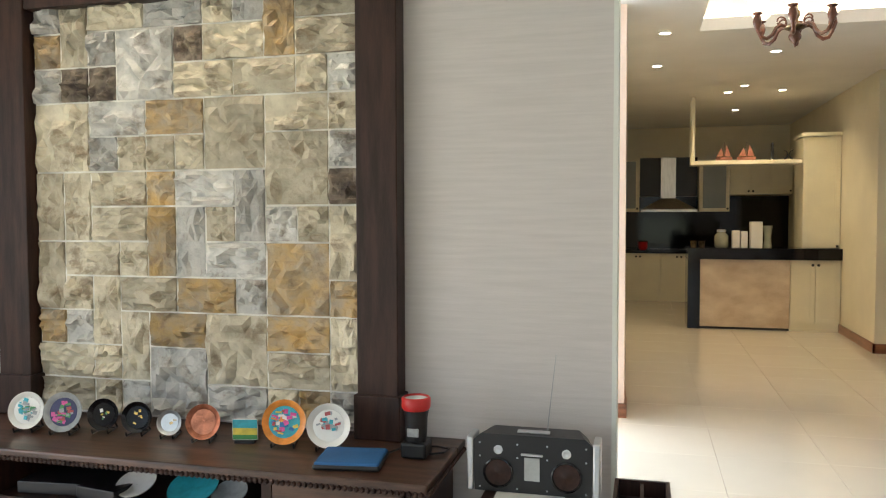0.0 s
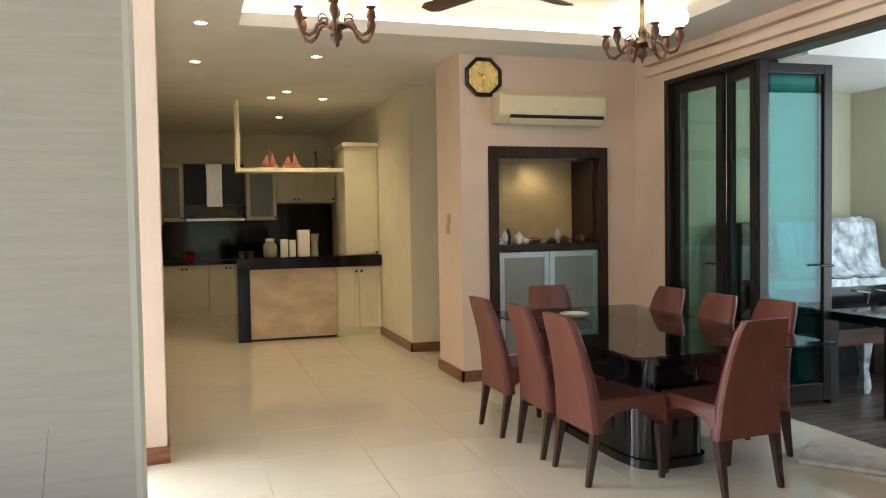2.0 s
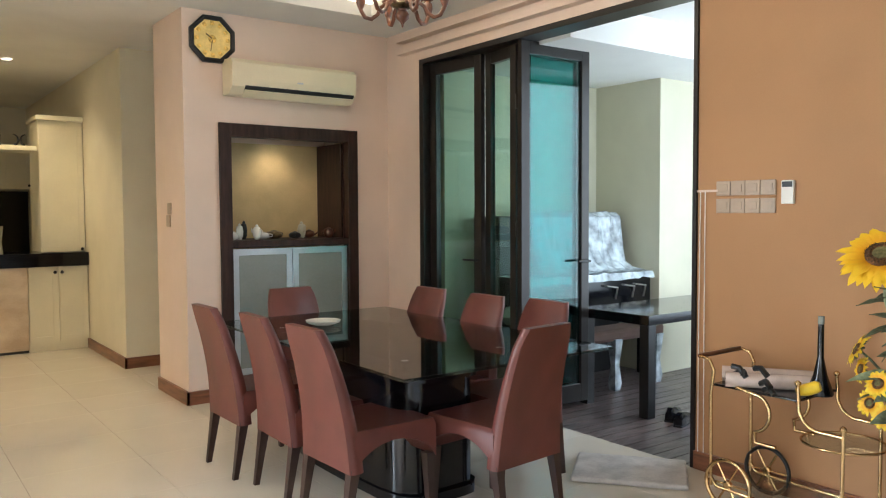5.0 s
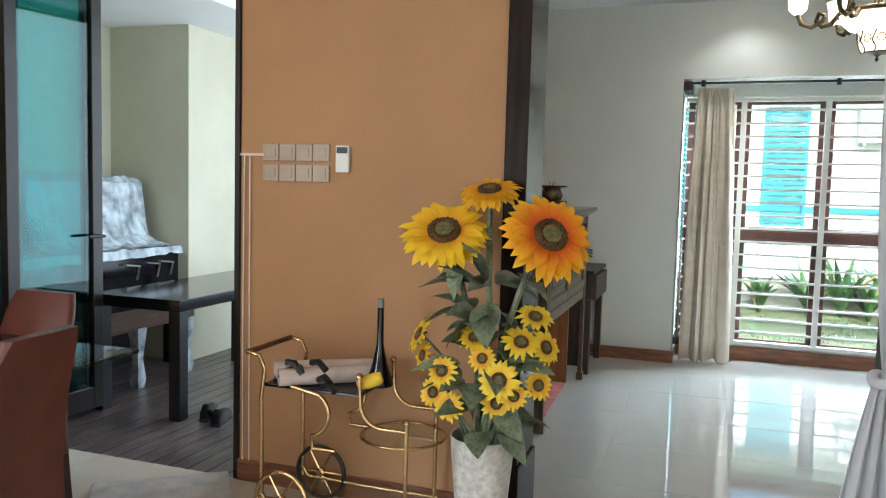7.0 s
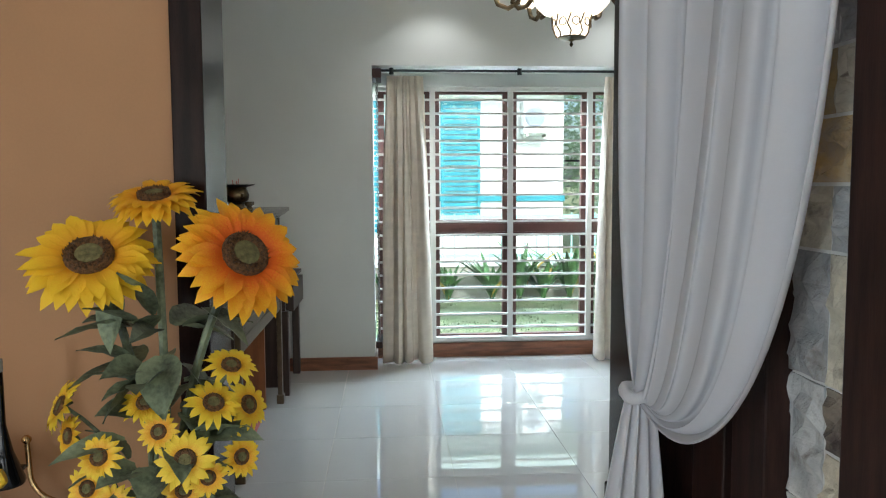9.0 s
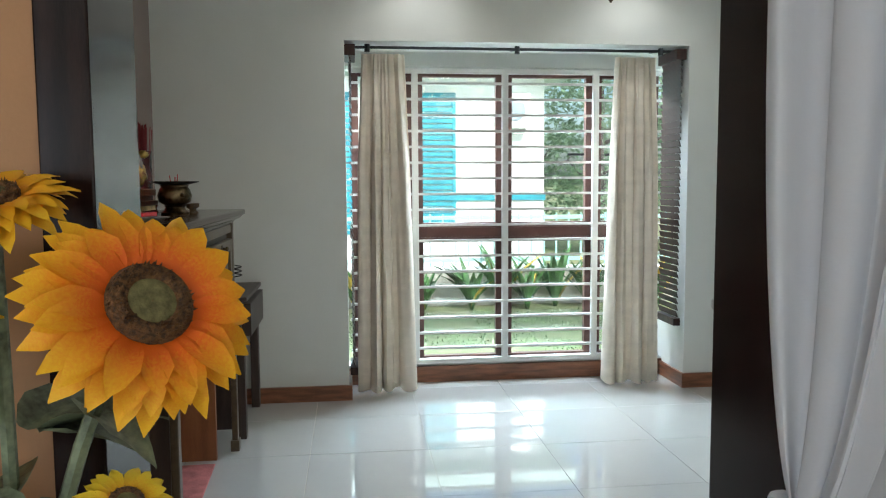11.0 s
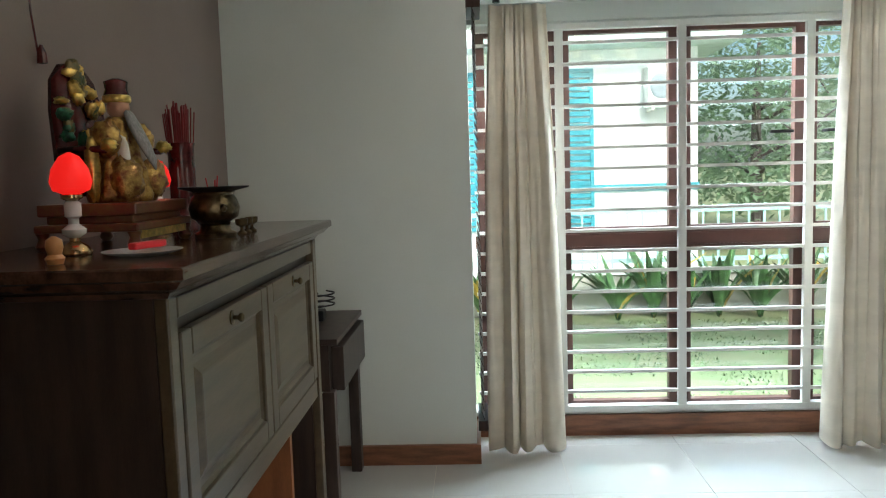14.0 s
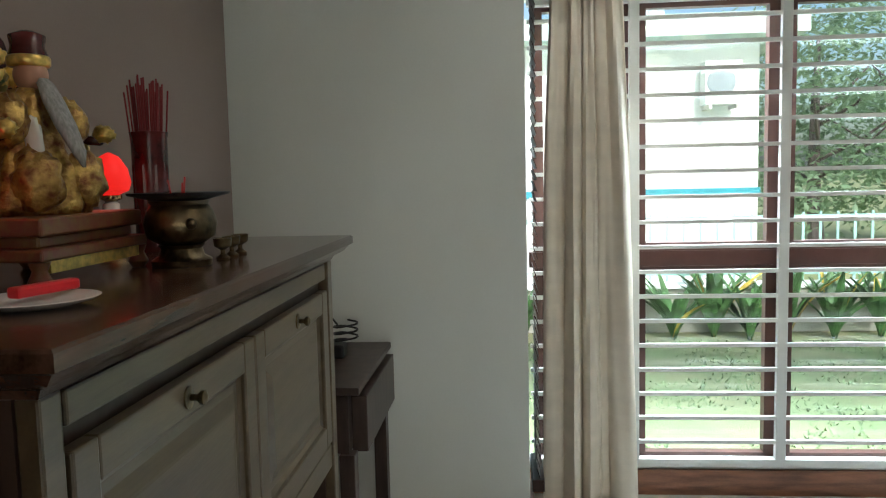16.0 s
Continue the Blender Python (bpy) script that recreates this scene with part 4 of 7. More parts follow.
part("drawer_front", box(bm, AX0 + 0.058, AY + 0.004, 1.172, AX1 - 0.065, AY + 0.026, 1.217, 0.004), ALTARWOOD, altar, m=T)
mx = (AX0 + AX1 + 0.02) / 2
for x0, x1 in ((AX0 + 0.058, mx - 0.004), (mx + 0.004, AX1 - 0.065)):
    z0, z1, s = 0.70, 1.142, 0.06
    bm = B()
    d = part("door", box(bm, x0 + s - 0.004, AY + 0.018, z0 + s - 0.004, x1 - s + 0.004, AY + 0.0235, z1 - s + 0.004), ALTARWOOD, altar, m=T)
    for n, q in (("stile", (x0, z0, x0 + s, z1)), ("stile", (x1 - s, z0, x1, z1)), ("door_rail", (x0 + s, z0, x1 - s, z0 + s)), ("door_rail", (x0 + s, z1 - s, x1 - s, z1))):
        bm = B()
        part(n, box(bm, q[0], AY, q[1], q[2], AY + 0.024, q[3], 0.004), ALTARWOOD, d)
    bm = B()
    ix0, ix1, iz0, iz1 = x0 + s, x1 - s, z0 + s, z1 - s
    rings(bm, [[(ix0 + o, y, iz0 + o), (ix1 - o, y, iz0 + o), (ix1 - o, y, iz1 - o), (ix0 + o, y, iz1 - o)] for o, y in ((0, AY + 0.0178), (0.0, AY + 0.010), (0.012, AY + 0.016), (0.03, AY + 0.016), (0.055, AY + 0.006), (0.06, AY + 0.005))])
    part("door_panel", bm, ALTARWOOD, d)
    bm = B()
    cxx = (x0 + x1) / 2
    lathe(bm, [(0.019, 0.0), (0.019, 0.003), (0.006, 0.005), (0.006, 0.016), (0.012, 0.022), (0.012, 0.028), (0.004, 0.032)], (0, 0, 0), 14)
    part("knob", bm, BRONZE, d, "dark round knob", smooth=True, m=pose(cxx, AY, 1.112, 90))
bm = B()
part("bottom_rail", box(bm, AX0 + 0.045, AY + 0.006, 0.62, AX1 - 0.05, AY + 0.03, 0.69, 0.005), ALTARWOOD, altar, m=T)
bm = B()
part("inner_panel", box(bm, 6.60, 2.95, 0.0, 6.63, 3.39, 0.624), ORANGEWOOD, altar, m=T)
side = thing("side_table", pose(7.15, 3.2, 0), "dark stained side table with one drawer beside the altar", "side table")
T = pose(-7.15, -3.2, 0)
SX0, SX1, SY = 6.92, 7.61, 2.82
bm = B()
part("top", box(bm, SX0, SY, 0.775, SX1, 3.44, 0.80, 0.004), ALTARSIDE, side, m=T)
bm = B()
box(bm, SX0 + 0.02, SY + 0.04, 0.58, SX1 - 0.02, 3.43, 0.775)
part("carcass", bm, ALTARSIDE, side, m=T)
bm = B()
part("drawer", box(bm, SX0 + 0.07, SY - 0.012, 0.57, SX1 - 0.02, SY + 0.04, 0.755, 0.003), ALTARSIDE, side, m=T)
bm = B()
part("side_panel", box(bm, SX0 + 0.002, SY + 0.075, 0.06, SX0 + 0.02, 3.375, 0.579), ALTARSIDE, side, m=T)
for x0, y0 in ((SX0, SY + 0.02), (SX1 - 0.06, SY + 0.02), (SX0, 3.38), (SX1 - 0.06, 3.38)):
    bm = B()
    part("leg", box(bm, x0, y0, 0, x0 + 0.06, y0 + 0.05, 0.58, 0.003), ALTARSIDE, side, m=T)

# ---- kitchen ----
bar = thing("kitchen_bar", pose(1.5, 10.6, 0), "breakfast bar with black granite top and marble front", "kitchen bar")
T = pose(-1.5, -10.6, 0)
for n, b, mm in (("worktop", (0.54, 10.30, 0.885, 2.325, 10.95, 1.025), BLACK), ("end_panel", (0.54, 10.33, 0.0, 0.69, 10.95, 0.885), BLACK), ("front_panel", (0.69, 10.36, 0.03, 1.75, 10.40, 0.885), MARBLE), ("plinth", (0.69, 10.39, 0.0, 1.75, 10.43, 0.03), BLACKPL)):
    bm = B()
    part(n, box(bm, *b, 0.004), mm, bar, m=T)


def cab_door(x0, x1, z0, z1, y, parent, T, m, knob=None, pane=None):
    bm = B()
    s = 0.055
    for b in ((x0, y, z0, x0 + s, y + 0.02, z1), (x1 - s, y, z0, x1, y + 0.02, z1), (x0 + s, y, z0, x1 - s, y + 0.02, z0 + s), (x0 + s, y, z1 - s, x1 - s, y + 0.02, z1)):
        box(bm, *b)
    d = part("door", bm, m, parent, m=T)
    bm = B()
    part("pane" if pane else "door_panel", box(bm, x0 + s, y + 0.008, z0 + s, x1 - s, y + 0.016, z1 - s), pane or m, d)
    if knob:
        bm = B()
        part("knob", lathe(bm, [(0.006, 0), (0.018, 0.012), (0.012, 0.024)], (0, 0, 0), 10), BLACKPL, d, m=pose(knob[0], y, knob[1], 90))
    return d


def cabinet(name, x0, x1, y0, y1, z0, z1, doors, label, knobz=0.8, pane=None, m=None):
    m = m or CREAMCAB
    ob = thing(name, pose((x0 + x1) / 2, (y0 + y1) / 2, z0), label, "cabinet", "kitchen cabinets")
    T = pose(-(x0 + x1) / 2, -(y0 + y1) / 2, -z0)
    bm = B()
    part("body", box(bm, x0, y0 + 0.022, z0, x1, y1, z1), m, ob, m=T)
    w = (x1 - x0) / doors
    for k in range(doors):
        a, b = x0 + k * w + 0.003, x0 + (k + 1) * w - 0.003
        inner = b - 0.03 if k % 2 == 0 else a + 0.03
        cab_door(a, b, z0 + (0.1 if z0 < 0.05 else 0.004), z1 - 0.004, y0, ob, T, m, (inner, z0 + knobz * (z1 - z0)), pane)
    return ob


cabinet("bar_cabinet", 1.755, 2.325, 10.37, 10.9, 0.0, 0.884, 2, "cream two-door cabinet under the bar", 0.93)
tall = cabinet("tall_cabinet", 1.9, 2.325, 10.45, 11.0, 1.027, 2.40, 1, "tall cream cabinet standing on the bar", 0.02)
bm = B()
part("cornice", box(bm, 1.87, 10.41, 2.40, 2.327, 11.02, 2.45, 0.01), CREAMCAB, tall, m=pose(-2.1125, -10.725, -1.027))
shelf = thing("hanging_shelf", pose(1.25, 10.6, 2.08), "cream shelf hung from the ceiling above the bar", "shelf")
T = pose(-1.25, -10.6, -2.08)
for n, b in (("board", (0.57, 10.38, 2.075, 1.87, 10.75, 2.125)), ("hanger", (0.57, 10.38, 2.125, 0.615, 10.42, H)), ("hanger", (0.57, 10.71, 2.125, 0.615, 10.75, H))):
    bm = B()
    part(n, box(bm, *b, 0.003), CREAMCAB, shelf, m=T)
for x0, x1 in ((-0.455, 0.26), (0.265, 0.86), (0.865, 1.46), (1.465, 2.06)):
    cabinet("base_cabinet", x0, x1, 13.42, 13.98, 0.0, 0.80, 2 if x1 - x0 > 0.5 else 1, "cream base cabinet along the kitchen wall", 0.93)
wt = B()
tagged(part("worktop", box(wt, -0.468, 13.38, 0.802, 2.32, 13.995, 0.85, 0.004), BLACK), "black granite worktop along the kitchen wall", "worktop")
sp = B()
tagged(part("backsplash", box(sp, -0.49, 13.97, 0.852, 2.32, 13.998, 1.75), BLACK), "black polished granite splashback", "backsplash", kind="structure")
cabinet("wall_cabinet", -0.475, -0.085, 13.62, 13.96, 1.49, 2.40, 1, "cream wall cabinet with a glass door", 0.06, FROST)
cabinet("wall_cabinet", 0.88, 1.36, 13.62, 13.96, 1.49, 2.30, 1, "cream wall cabinet with a glass door", 0.06, FROST)
cabinet("wall_cabinet", 1.365, 2.32, 13.62, 13.96, 1.77, 2.30, 3, "cream wall cabinet above the dark splashback", 0.1)
hood = thing("cooker_hood", pose(0.39, 13.8, 1.49), "steel chimney cooker hood on a black panel", "cooker hood")
T = pose(-0.39, -13.8, -1.49)
bm = B()
rings(bm, [[(0.39 - w, y0, z), (0.39 + w, y0, z), (0.39 + w, 13.955, z), (0.39 - w, 13.955, z)] for w, y0, z in ((0.45, 13.45, 1.49), (0.45, 13.45, 1.53), (0.12, 13.70, 1.72))])
part("canopy", bm, STEEL, hood, m=T)
bm = B()
part("chimney", box(bm, 0.27, 13.70, 1.72, 0.51, 13.955, 2.40), STEEL, hood, m=T)
bp_ = B()
tagged(part("black_panel", box(bp_, -0.08, 13.958, 1.755, 0.87, 13.998, 2.42), BLACKPL), "black glass panel behind the cooker hood", "wall panel", kind="structure")

# ---- lights that are seen ----


def downlight(x, y, z):
    ob = thing("downlight", pose(x, y, z), "small round recessed downlight, lit", "downlight", "ceiling downlights")
    bm = B()
    part("bezel", lathe(bm, [(0.055, 0.0), (0.055, -0.006), (0.043, -0.008), (0.043, -0.001)], (0, 0, 0), 20), WHITEPL, ob)
    bm = B()
    part("lens", lathe(bm, [(0.042, -0.002), (0.042, -0.004)], (0, 0, 0), 20), DOWNGLOW, ob)
    return ob


dl = downlight(0.15, 6.65, H)
for x, y in ((0.11, 8.1), (1.14, 7.64), (1.1, 9.59), (0.97, 10.06), (1.58, 10.05), (1.24, 11.8)):
    copy_thing(dl, pose(x, y, H))
for x, y in ((7.3, 0.4), (7.3, 1.8), (5.9, 2.0), (5.9, 0.2)):
    copy_thing(dl, pose(x, y, H + 0.02))
copy_thing(dl, pose(3.22, 7.46, NZ - 0.032))


def chandelier(x, y, zb, ztop, arms=6):
    ob = thing("chandelier", pose(x, y, zb), "turned wood and brass chandelier with lit glass shades", "chandelier", "dining chandeliers")
    bm = B()
    lathe(bm, [(0.004, 0.0), (0.008, 0.02), (0.014, 0.03), (0.035, 0.05), (0.038, 0.07), (0.026, 0.09), (0.03, 0.10)], (0, 0, 0), 16)
    part("finial", bm, COPPERY, ob, smooth=True)
    bm = B()
    lathe(bm, [(0.03, 0.10), (0.062, 0.115), (0.066, 0.125), (0.03, 0.145), (0.018, 0.155), (0.018, 0.17), (0.028, 0.19), (0.03, 0.21), (0.014, 0.235), (0.012, ztop - zb - 0.03), (0.05, ztop - zb - 0.02), (0.06, ztop - zb - 0.002)], (0, 0, 0), 16)
    part("stem", bm, BRONZE, ob, smooth=True)
    for k in range(arms):
        a = 2 * math.pi * k / arms + 0.3
        c, s = math.cos(a), math.sin(a)
        bm = B()
        pts = [(0.05, 0.125), (0.09, 0.135), (0.12, 0.115), (0.14, 0.075), (0.175, 0.052), (0.21, 0.062), (0.232, 0.10), (0.235, 0.125)]
        tube(bm, [(r * c, r * s, z) for r, z in pts], 0.0115, 8)
        tube(bm, [Vector((0.085 * c, 0.085 * s, 0.155)) + (Vector((c, s, 0)) * math.cos(q) + Vector((0, 0, 1)) * math.sin(q)) * 0.028 for q in [0.5 * i for i in range(13)]], 0.005, 6)
        arm = part("arm", bm, COPPERY, ob, smooth=True)
        bm = B()
        lathe(bm, [(0.008, 0.10), (0.018, 0.12), (0.027, 0.15), (0.022, 0.18), (0.014, 0.19), (0.03, 0.20), (0.03, 0.205)], (0.235 * c, 0.235 * s, 0), 12)
        part("cup", bm, COPPERY, arm, smooth=True)
        bm = B()
        lathe(bm, [(0.020, 0.207), (0.052, 0.235), (0.058, 0.27), (0.046, 0.305), (0.040, 0.33), (0.052, 0.352), (0.050, 0.352), (0.037, 0.33)], (0.235 * c, 0.235 * s, 0), 14, cap=False)
        part("shade", bm, LAMPGLOW, arm, "lit glass shade", smooth=True)
    return ob


chandelier(0.88, 5.18, 2.47, H + 0.30)
chandelier(2.86, 5.10, 2.45, H + 0.30)
lamp("chandelier_lamp", "POINT", pose(0.88, 5.18, 2.86), 3, WARM, 0.14)
lamp("chandelier_lamp", "POINT", pose(2.86, 5.10, 2.84), 3, WARM, 0.14)

fan = thing("ceiling_fan", pose(1.83, 5.0, 2.80), "ceiling fan with dark wooden blades at rest", "fan")
bm = B()
part("motor", lathe(bm, [(0.03, -0.02), (0.10, 0.0), (0.12, 0.04), (0.10, 0.08), (0.03, 0.10)], (0, 0, 0), 24), DARKWOOD, fan, smooth=True)
bm = B()
part("rod", tube(bm, [(0, 0, 0.1), (0, 0, H + 0.30 - 2.80)], 0.014), DARKWOOD, fan)
for k in range(4):
    bm = B()
    rings(bm, [[(0.11, -0.03, 0.034), (0.11, 0.03, 0.046), (0.11, 0.03, 0.052), (0.11, -0.03, 0.04)], [(0.2, -0.06, 0.028), (0.2, 0.06, 0.05), (0.2, 0.06, 0.056), (0.2, -0.06, 0.034)], [(0.60, -0.07, 0.026), (0.60, 0.07, 0.052), (0.60, 0.07, 0.058), (0.60, -0.07, 0.032)], [(0.66, -0.04, 0.032), (0.66, 0.04, 0.046), (0.66, 0.04, 0.05), (0.66, -0.04, 0.036)]])
    part("blade", bm, CONSOLEWOOD, fan, m=pose(0, 0, 0, 0, 0, 25 + 90 * k))

# chandelier of the altar room: an alabaster bowl in a scrolled bronze frame
ch = thing("bowl_chandelier", pose(5.5, 1.25, 2.10), "bronze chandelier with glowing bowl and caged pendant", "chandelier")
bm = B()
lathe(bm, [(0.065, 0.045), (0.078, 0.06), (0.088, 0.10), (0.092, 0.15)], (0, 0, 0), 20)
part("pendant_glass", bm, LAMPGLOW, ch, "lit pendant glass", smooth=True)
bm = B()
lathe(bm, [(0.003, 0.0), (0.010, 0.012), (0.004, 0.024), (0.02, 0.034), (0.068, 0.042), (0.068, 0.048)], (0, 0, 0), 16)
for k in range(9):
    a = 2 * math.pi * k / 9
    tube(bm, [(r * math.cos(a + d), r * math.sin(a + d), z) for r, z, d in ((0.071, 0.045, 0), (0.083, 0.065, 0.1), (0.093, 0.10, -0.1), (0.097, 0.15, 0.1))], 0.004, 5)
    tube(bm, [(0.094 * math.cos(a + 0.35 + 0.2 * math.cos(q)), 0.094 * math.sin(a + 0.35 + 0.2 * math.cos(q)), 0.11 + 0.02 * math.sin(q)) for q in [0.7 * i for i in range(10)]], 0.003, 5)
part("cage", bm, BRONZE, ch)
bm = B()
lathe(bm, [(0.095, 0.152), (0.14, 0.165), (0.175, 0.20), (0.185, 0.235), (0.18, 0.235)], (0, 0, 0), 28, cap=False)
part("bowl", bm, LAMPGLOW, ch, "glowing alabaster bowl", smooth=True)
bm = B()
tube(bm, [(0.19 * math.cos(0.2 * i), 0.19 * math.sin(0.2 * i), 0.24) for i in range(33)], 0.012, 8)
tube(bm, [(0, 0, 0.24), (0, 0, H + 0.02 - 2.10)], 0.012, 8)
for k in range(3):
    a = 2 * math.pi * k / 3
    tube(bm, [(0.18 * math.cos(a), 0.18 * math.sin(a), 0.25), (0.10 * math.cos(a), 0.10 * math.sin(a), 0.42), (0, 0, 0.55)], 0.008, 6)
part("frame", bm, BRONZE, ch)
for k in range(6):
    a = 2 * math.pi * k / 6 + 0.4
    c, s = math.cos(a), math.sin(a)
    bm = B()
    tube(bm, [(r * c, r * s, z) for r, z in ((0.19, 0.24), (0.22, 0.20), (0.26, 0.19), (0.29, 0.22), (0.28, 0.26), (0.25, 0.25), (0.26, 0.22), (0.31, 0.19), (0.36, 0.21), (0.38, 0.26))], 0.012, 8)
    arm = part("arm", bm, BRONZE, ch, smooth=True)
    bm = B()
    lathe(bm, [(0.02, 0.26), (0.045, 0.285), (0.05, 0.34), (0.06, 0.38)], (0.38 * c, 0.38 * s, 0), 14)
    part("shade", bm, LAMPGLOW, arm, "lit glass shade", smooth=True)
lamp("bowl_lamp", "POINT", pose(5.5, 1.25, 2.62), 8, (1, 0.86, 0.66), 0.12)

# ---- sunflowers in a tall vase ----


def petal_ring(bm, n, r0, ln, w, lift, droop, rnd):
    for k in range(n):
        a = 2 * math.pi * (k + rnd.uniform(-0.25, 0.25)) / n
        l, h = ln * rnd.uniform(0.85, 1.12), lift + rnd.uniform(-0.12, 0.12)
        c, s = math.cos(a), math.sin(a)
        rows_ = []
        for u, ww in ((0, 0.35), (0.25, 0.85), (0.55, 1.0), (0.82, 0.62), (1.0, 0.04)):
            r = r0 + l * u
            z = l * (h * u - droop * u * u)
            row = []
            for q in (-1, 0, 1):
                o = q * w * ww * 0.5
                row.append(bm.verts.new((r * c - o * s, r * s + o * c, z + (0.12 * w * ww if q else 0) + rnd.uniform(-0.002, 0.002))))
            rows_.append(row)
        for p_, q_ in zip(rows_, rows_[1:]):
            for i in range(2):
                bm.faces.new((p_[i], p_[i + 1], q_[i + 1], q_[i]))


def flower(parent, at, aim, r, seed, petal):
    """A flower head with its disc, its face turned to aim."""
    rnd = random.Random(seed)
    q = Vector(aim).to_track_quat("Z", "Y").to_matrix().to_4x4()
    m = Matrix.Translation(at) @ q
    big = r > 0.1
    bm = B()
    n = 25 if big else 16
    petal_ring(bm, n, r * 0.33, r * 0.70, r * 0.26, 0.18, 0.32, rnd)
    petal_ring(bm, n, r * 0.32, r * 0.58, r * 0.29, 0.42, 0.35, rnd)
    if big:
        petal_ring(bm, n, r * 0.34, r * 0.66, r * 0.30, -0.05, 0.30, rnd)
    f = part("flower_head", bm, petal, parent, smooth=True, m=m)
    d = r * 0.37
    bm = B()
    lathe(bm, [(d, 0.0), (d * 1.02, d * 0.16), (d * 0.92, d * 0.36), (d * 0.70, d * 0.40), (d * 0.55, d * 0.30)], (0, 0, 0), 24)
    for _ in range(150 if big else 40):
        a, rr = rnd.uniform(0, 6.28), d * rnd.uniform(0.58, 1.0)
        h = d * (0.36 if rr < d * 0.9 else 0.22)
        s_ = d * 0.05
        v = [bm.verts.new((rr * math.cos(a) + x, rr * math.sin(a) + y, h + z)) for x, y, z in ((-s_, 0, 0), (s_, 0, 0), (0, s_, 0), (s_ * math.cos(a), s_ * math.sin(a), d * rnd.uniform(0.08, 0.2)))]
        for i, j, k in ((0, 1, 3), (1, 2, 3), (2, 0, 3)):
            bm.faces.new((v[i], v[j], v[k]))
    part("seed_disc", bm, SEEDS, f)
    bm = B()
    part("disc_centre", lathe(bm, [(d * 0.56, d * 0.305), (d * 0.42, d * 0.35), (d * 0.2, d * 0.33), (0.001, d * 0.31)], (0, 0, 0), 20, cap=False), SEEDC, f, smooth=True)
    bm = B()
    petal_ring(bm, 12, r * 0.2, r * 0.45, r * 0.25, -0.3, 0.1, rnd)
    part("sepals", bm, LEAF, f)


def big_leaf(parent, at, rot, ln, w, seed):
    rnd = random.Random(seed)
    bm = B()
    rows_ = []
    for k in range(8):
        u = k / 7
        ww = w * (math.sin(math.pi * min(1, u * 0.97 + 0.03) ** 0.75)) ** 0.9
        row = [bm.verts.new((ln * u, o * ww, -0.28 * ln * u * u + abs(o) * ww * 0.35 + rnd.uniform(-0.003, 0.003))) for o in (-0.5, -0.25, 0, 0.25, 0.5)]
        rows_.append(row)
    for p_, q_ in zip(rows_, rows_[1:]):
        for i in range(4):
            bm.faces.new((p_[i], p_[i + 1], q_[i + 1], q_[i]))
    part("leaf", bm, LEAF, parent, smooth=True, m=pose(*at, *rot))


VX, VY = 3.80, 2.78
plant = thing("sunflower_vase", pose(VX, VY, 0), "artificial sunflowers in a white embossed ceramic vase", "flower vase")
bm = B()
lathe(bm, [(0.082, 0.0), (0.086, 0.02), (0.105, 0.25), (0.122, 0.44), (0.125, 0.47), (0.118, 0.47), (0.112, 0.43), (0.10, 0.30), (0.001, 0.30)], (0, 0, 0), 36, cap=False)
part("vase", bm, VASE, plant, smooth=True)
HEADS = [((-0.02, 0.17, 1.24), (-0.62, -0.12, 0.72), 0.17, PETALY), ((-0.06, -0.242, 1.245), (-0.66, -0.50, 0.50), 0.17, PETAL), ((0.06, 0.02, 1.40), (-0.35, 0.0, 0.9), 0.12, PETALY)]
for x, y, z, ax, ay, az, r in ((-0.10, 0.17, 0.64, -1, 0.2, 0.3, 0.06), (-0.12, 0.10, 0.60, -1, 0.1, 0.2, 0.06), (-0.12, 0.13, 0.73, -1, 0.1, 0.5, 0.062), (-0.13, -0.09, 0.72, -1, -0.2, 0.3, 0.078), (-0.08, -0.07, 0.62, -1, -0.3, 0.2, 0.06), (-0.10, -0.16, 0.86, -0.6, -0.3, 0.8, 0.075), (-0.06, -0.20, 0.95, -0.5, -0.3, 0.9, 0.07), (-0.05, -0.24, 0.84, -0.5, -0.8, 0.4, 0.07), (-0.08, 0.02, 0.86, -0.7, 0, 0.8, 0.065), (-0.02, 0.26, 0.84, -0.5, 0.8, 0.5, 0.075), (-0.03, 0.24, 0.76, -0.7, 0.7, 0.2, 0.06), (-0.11, -0.02, 0.79, -1, 0, 0.4, 0.055), (-0.06, -0.22, 0.70, -0.7, -0.6, 0.2, 0.06), (-0.10, -0.14, 0.66, -1, -0.4, 0.1, 0.055)):
    HEADS.append(((x, y, z), (ax, ay, az), r, PETALS))
for k, (at, aim, r, pm) in enumerate(HEADS):
    flower(plant, at, aim, r, 30 + k, pm)
    a, b = Vector((random.Random(k).uniform(-0.04, 0.04), random.Random(k + 9).uniform(-0.04, 0.04), 0.31)), Vector(at) - Vector(aim).normalized() * 0.01
    c = Vector((a.x + 0.3 * (b.x - a.x), a.y + 0.3 * (b.y - a.y), a.z + 0.75 * (b.z - a.z)))
    bm = B()
    tube(bm, [a * (1 - u) ** 2 + c * 2 * u * (1 - u) + b * u * u for u in [i / 9 for i in range(10)]], 0.012 if r > 0.1 else 0.0055, 7)
    part("stem", bm, LEAF, plant, smooth=True)
rnd = random.Random(12)
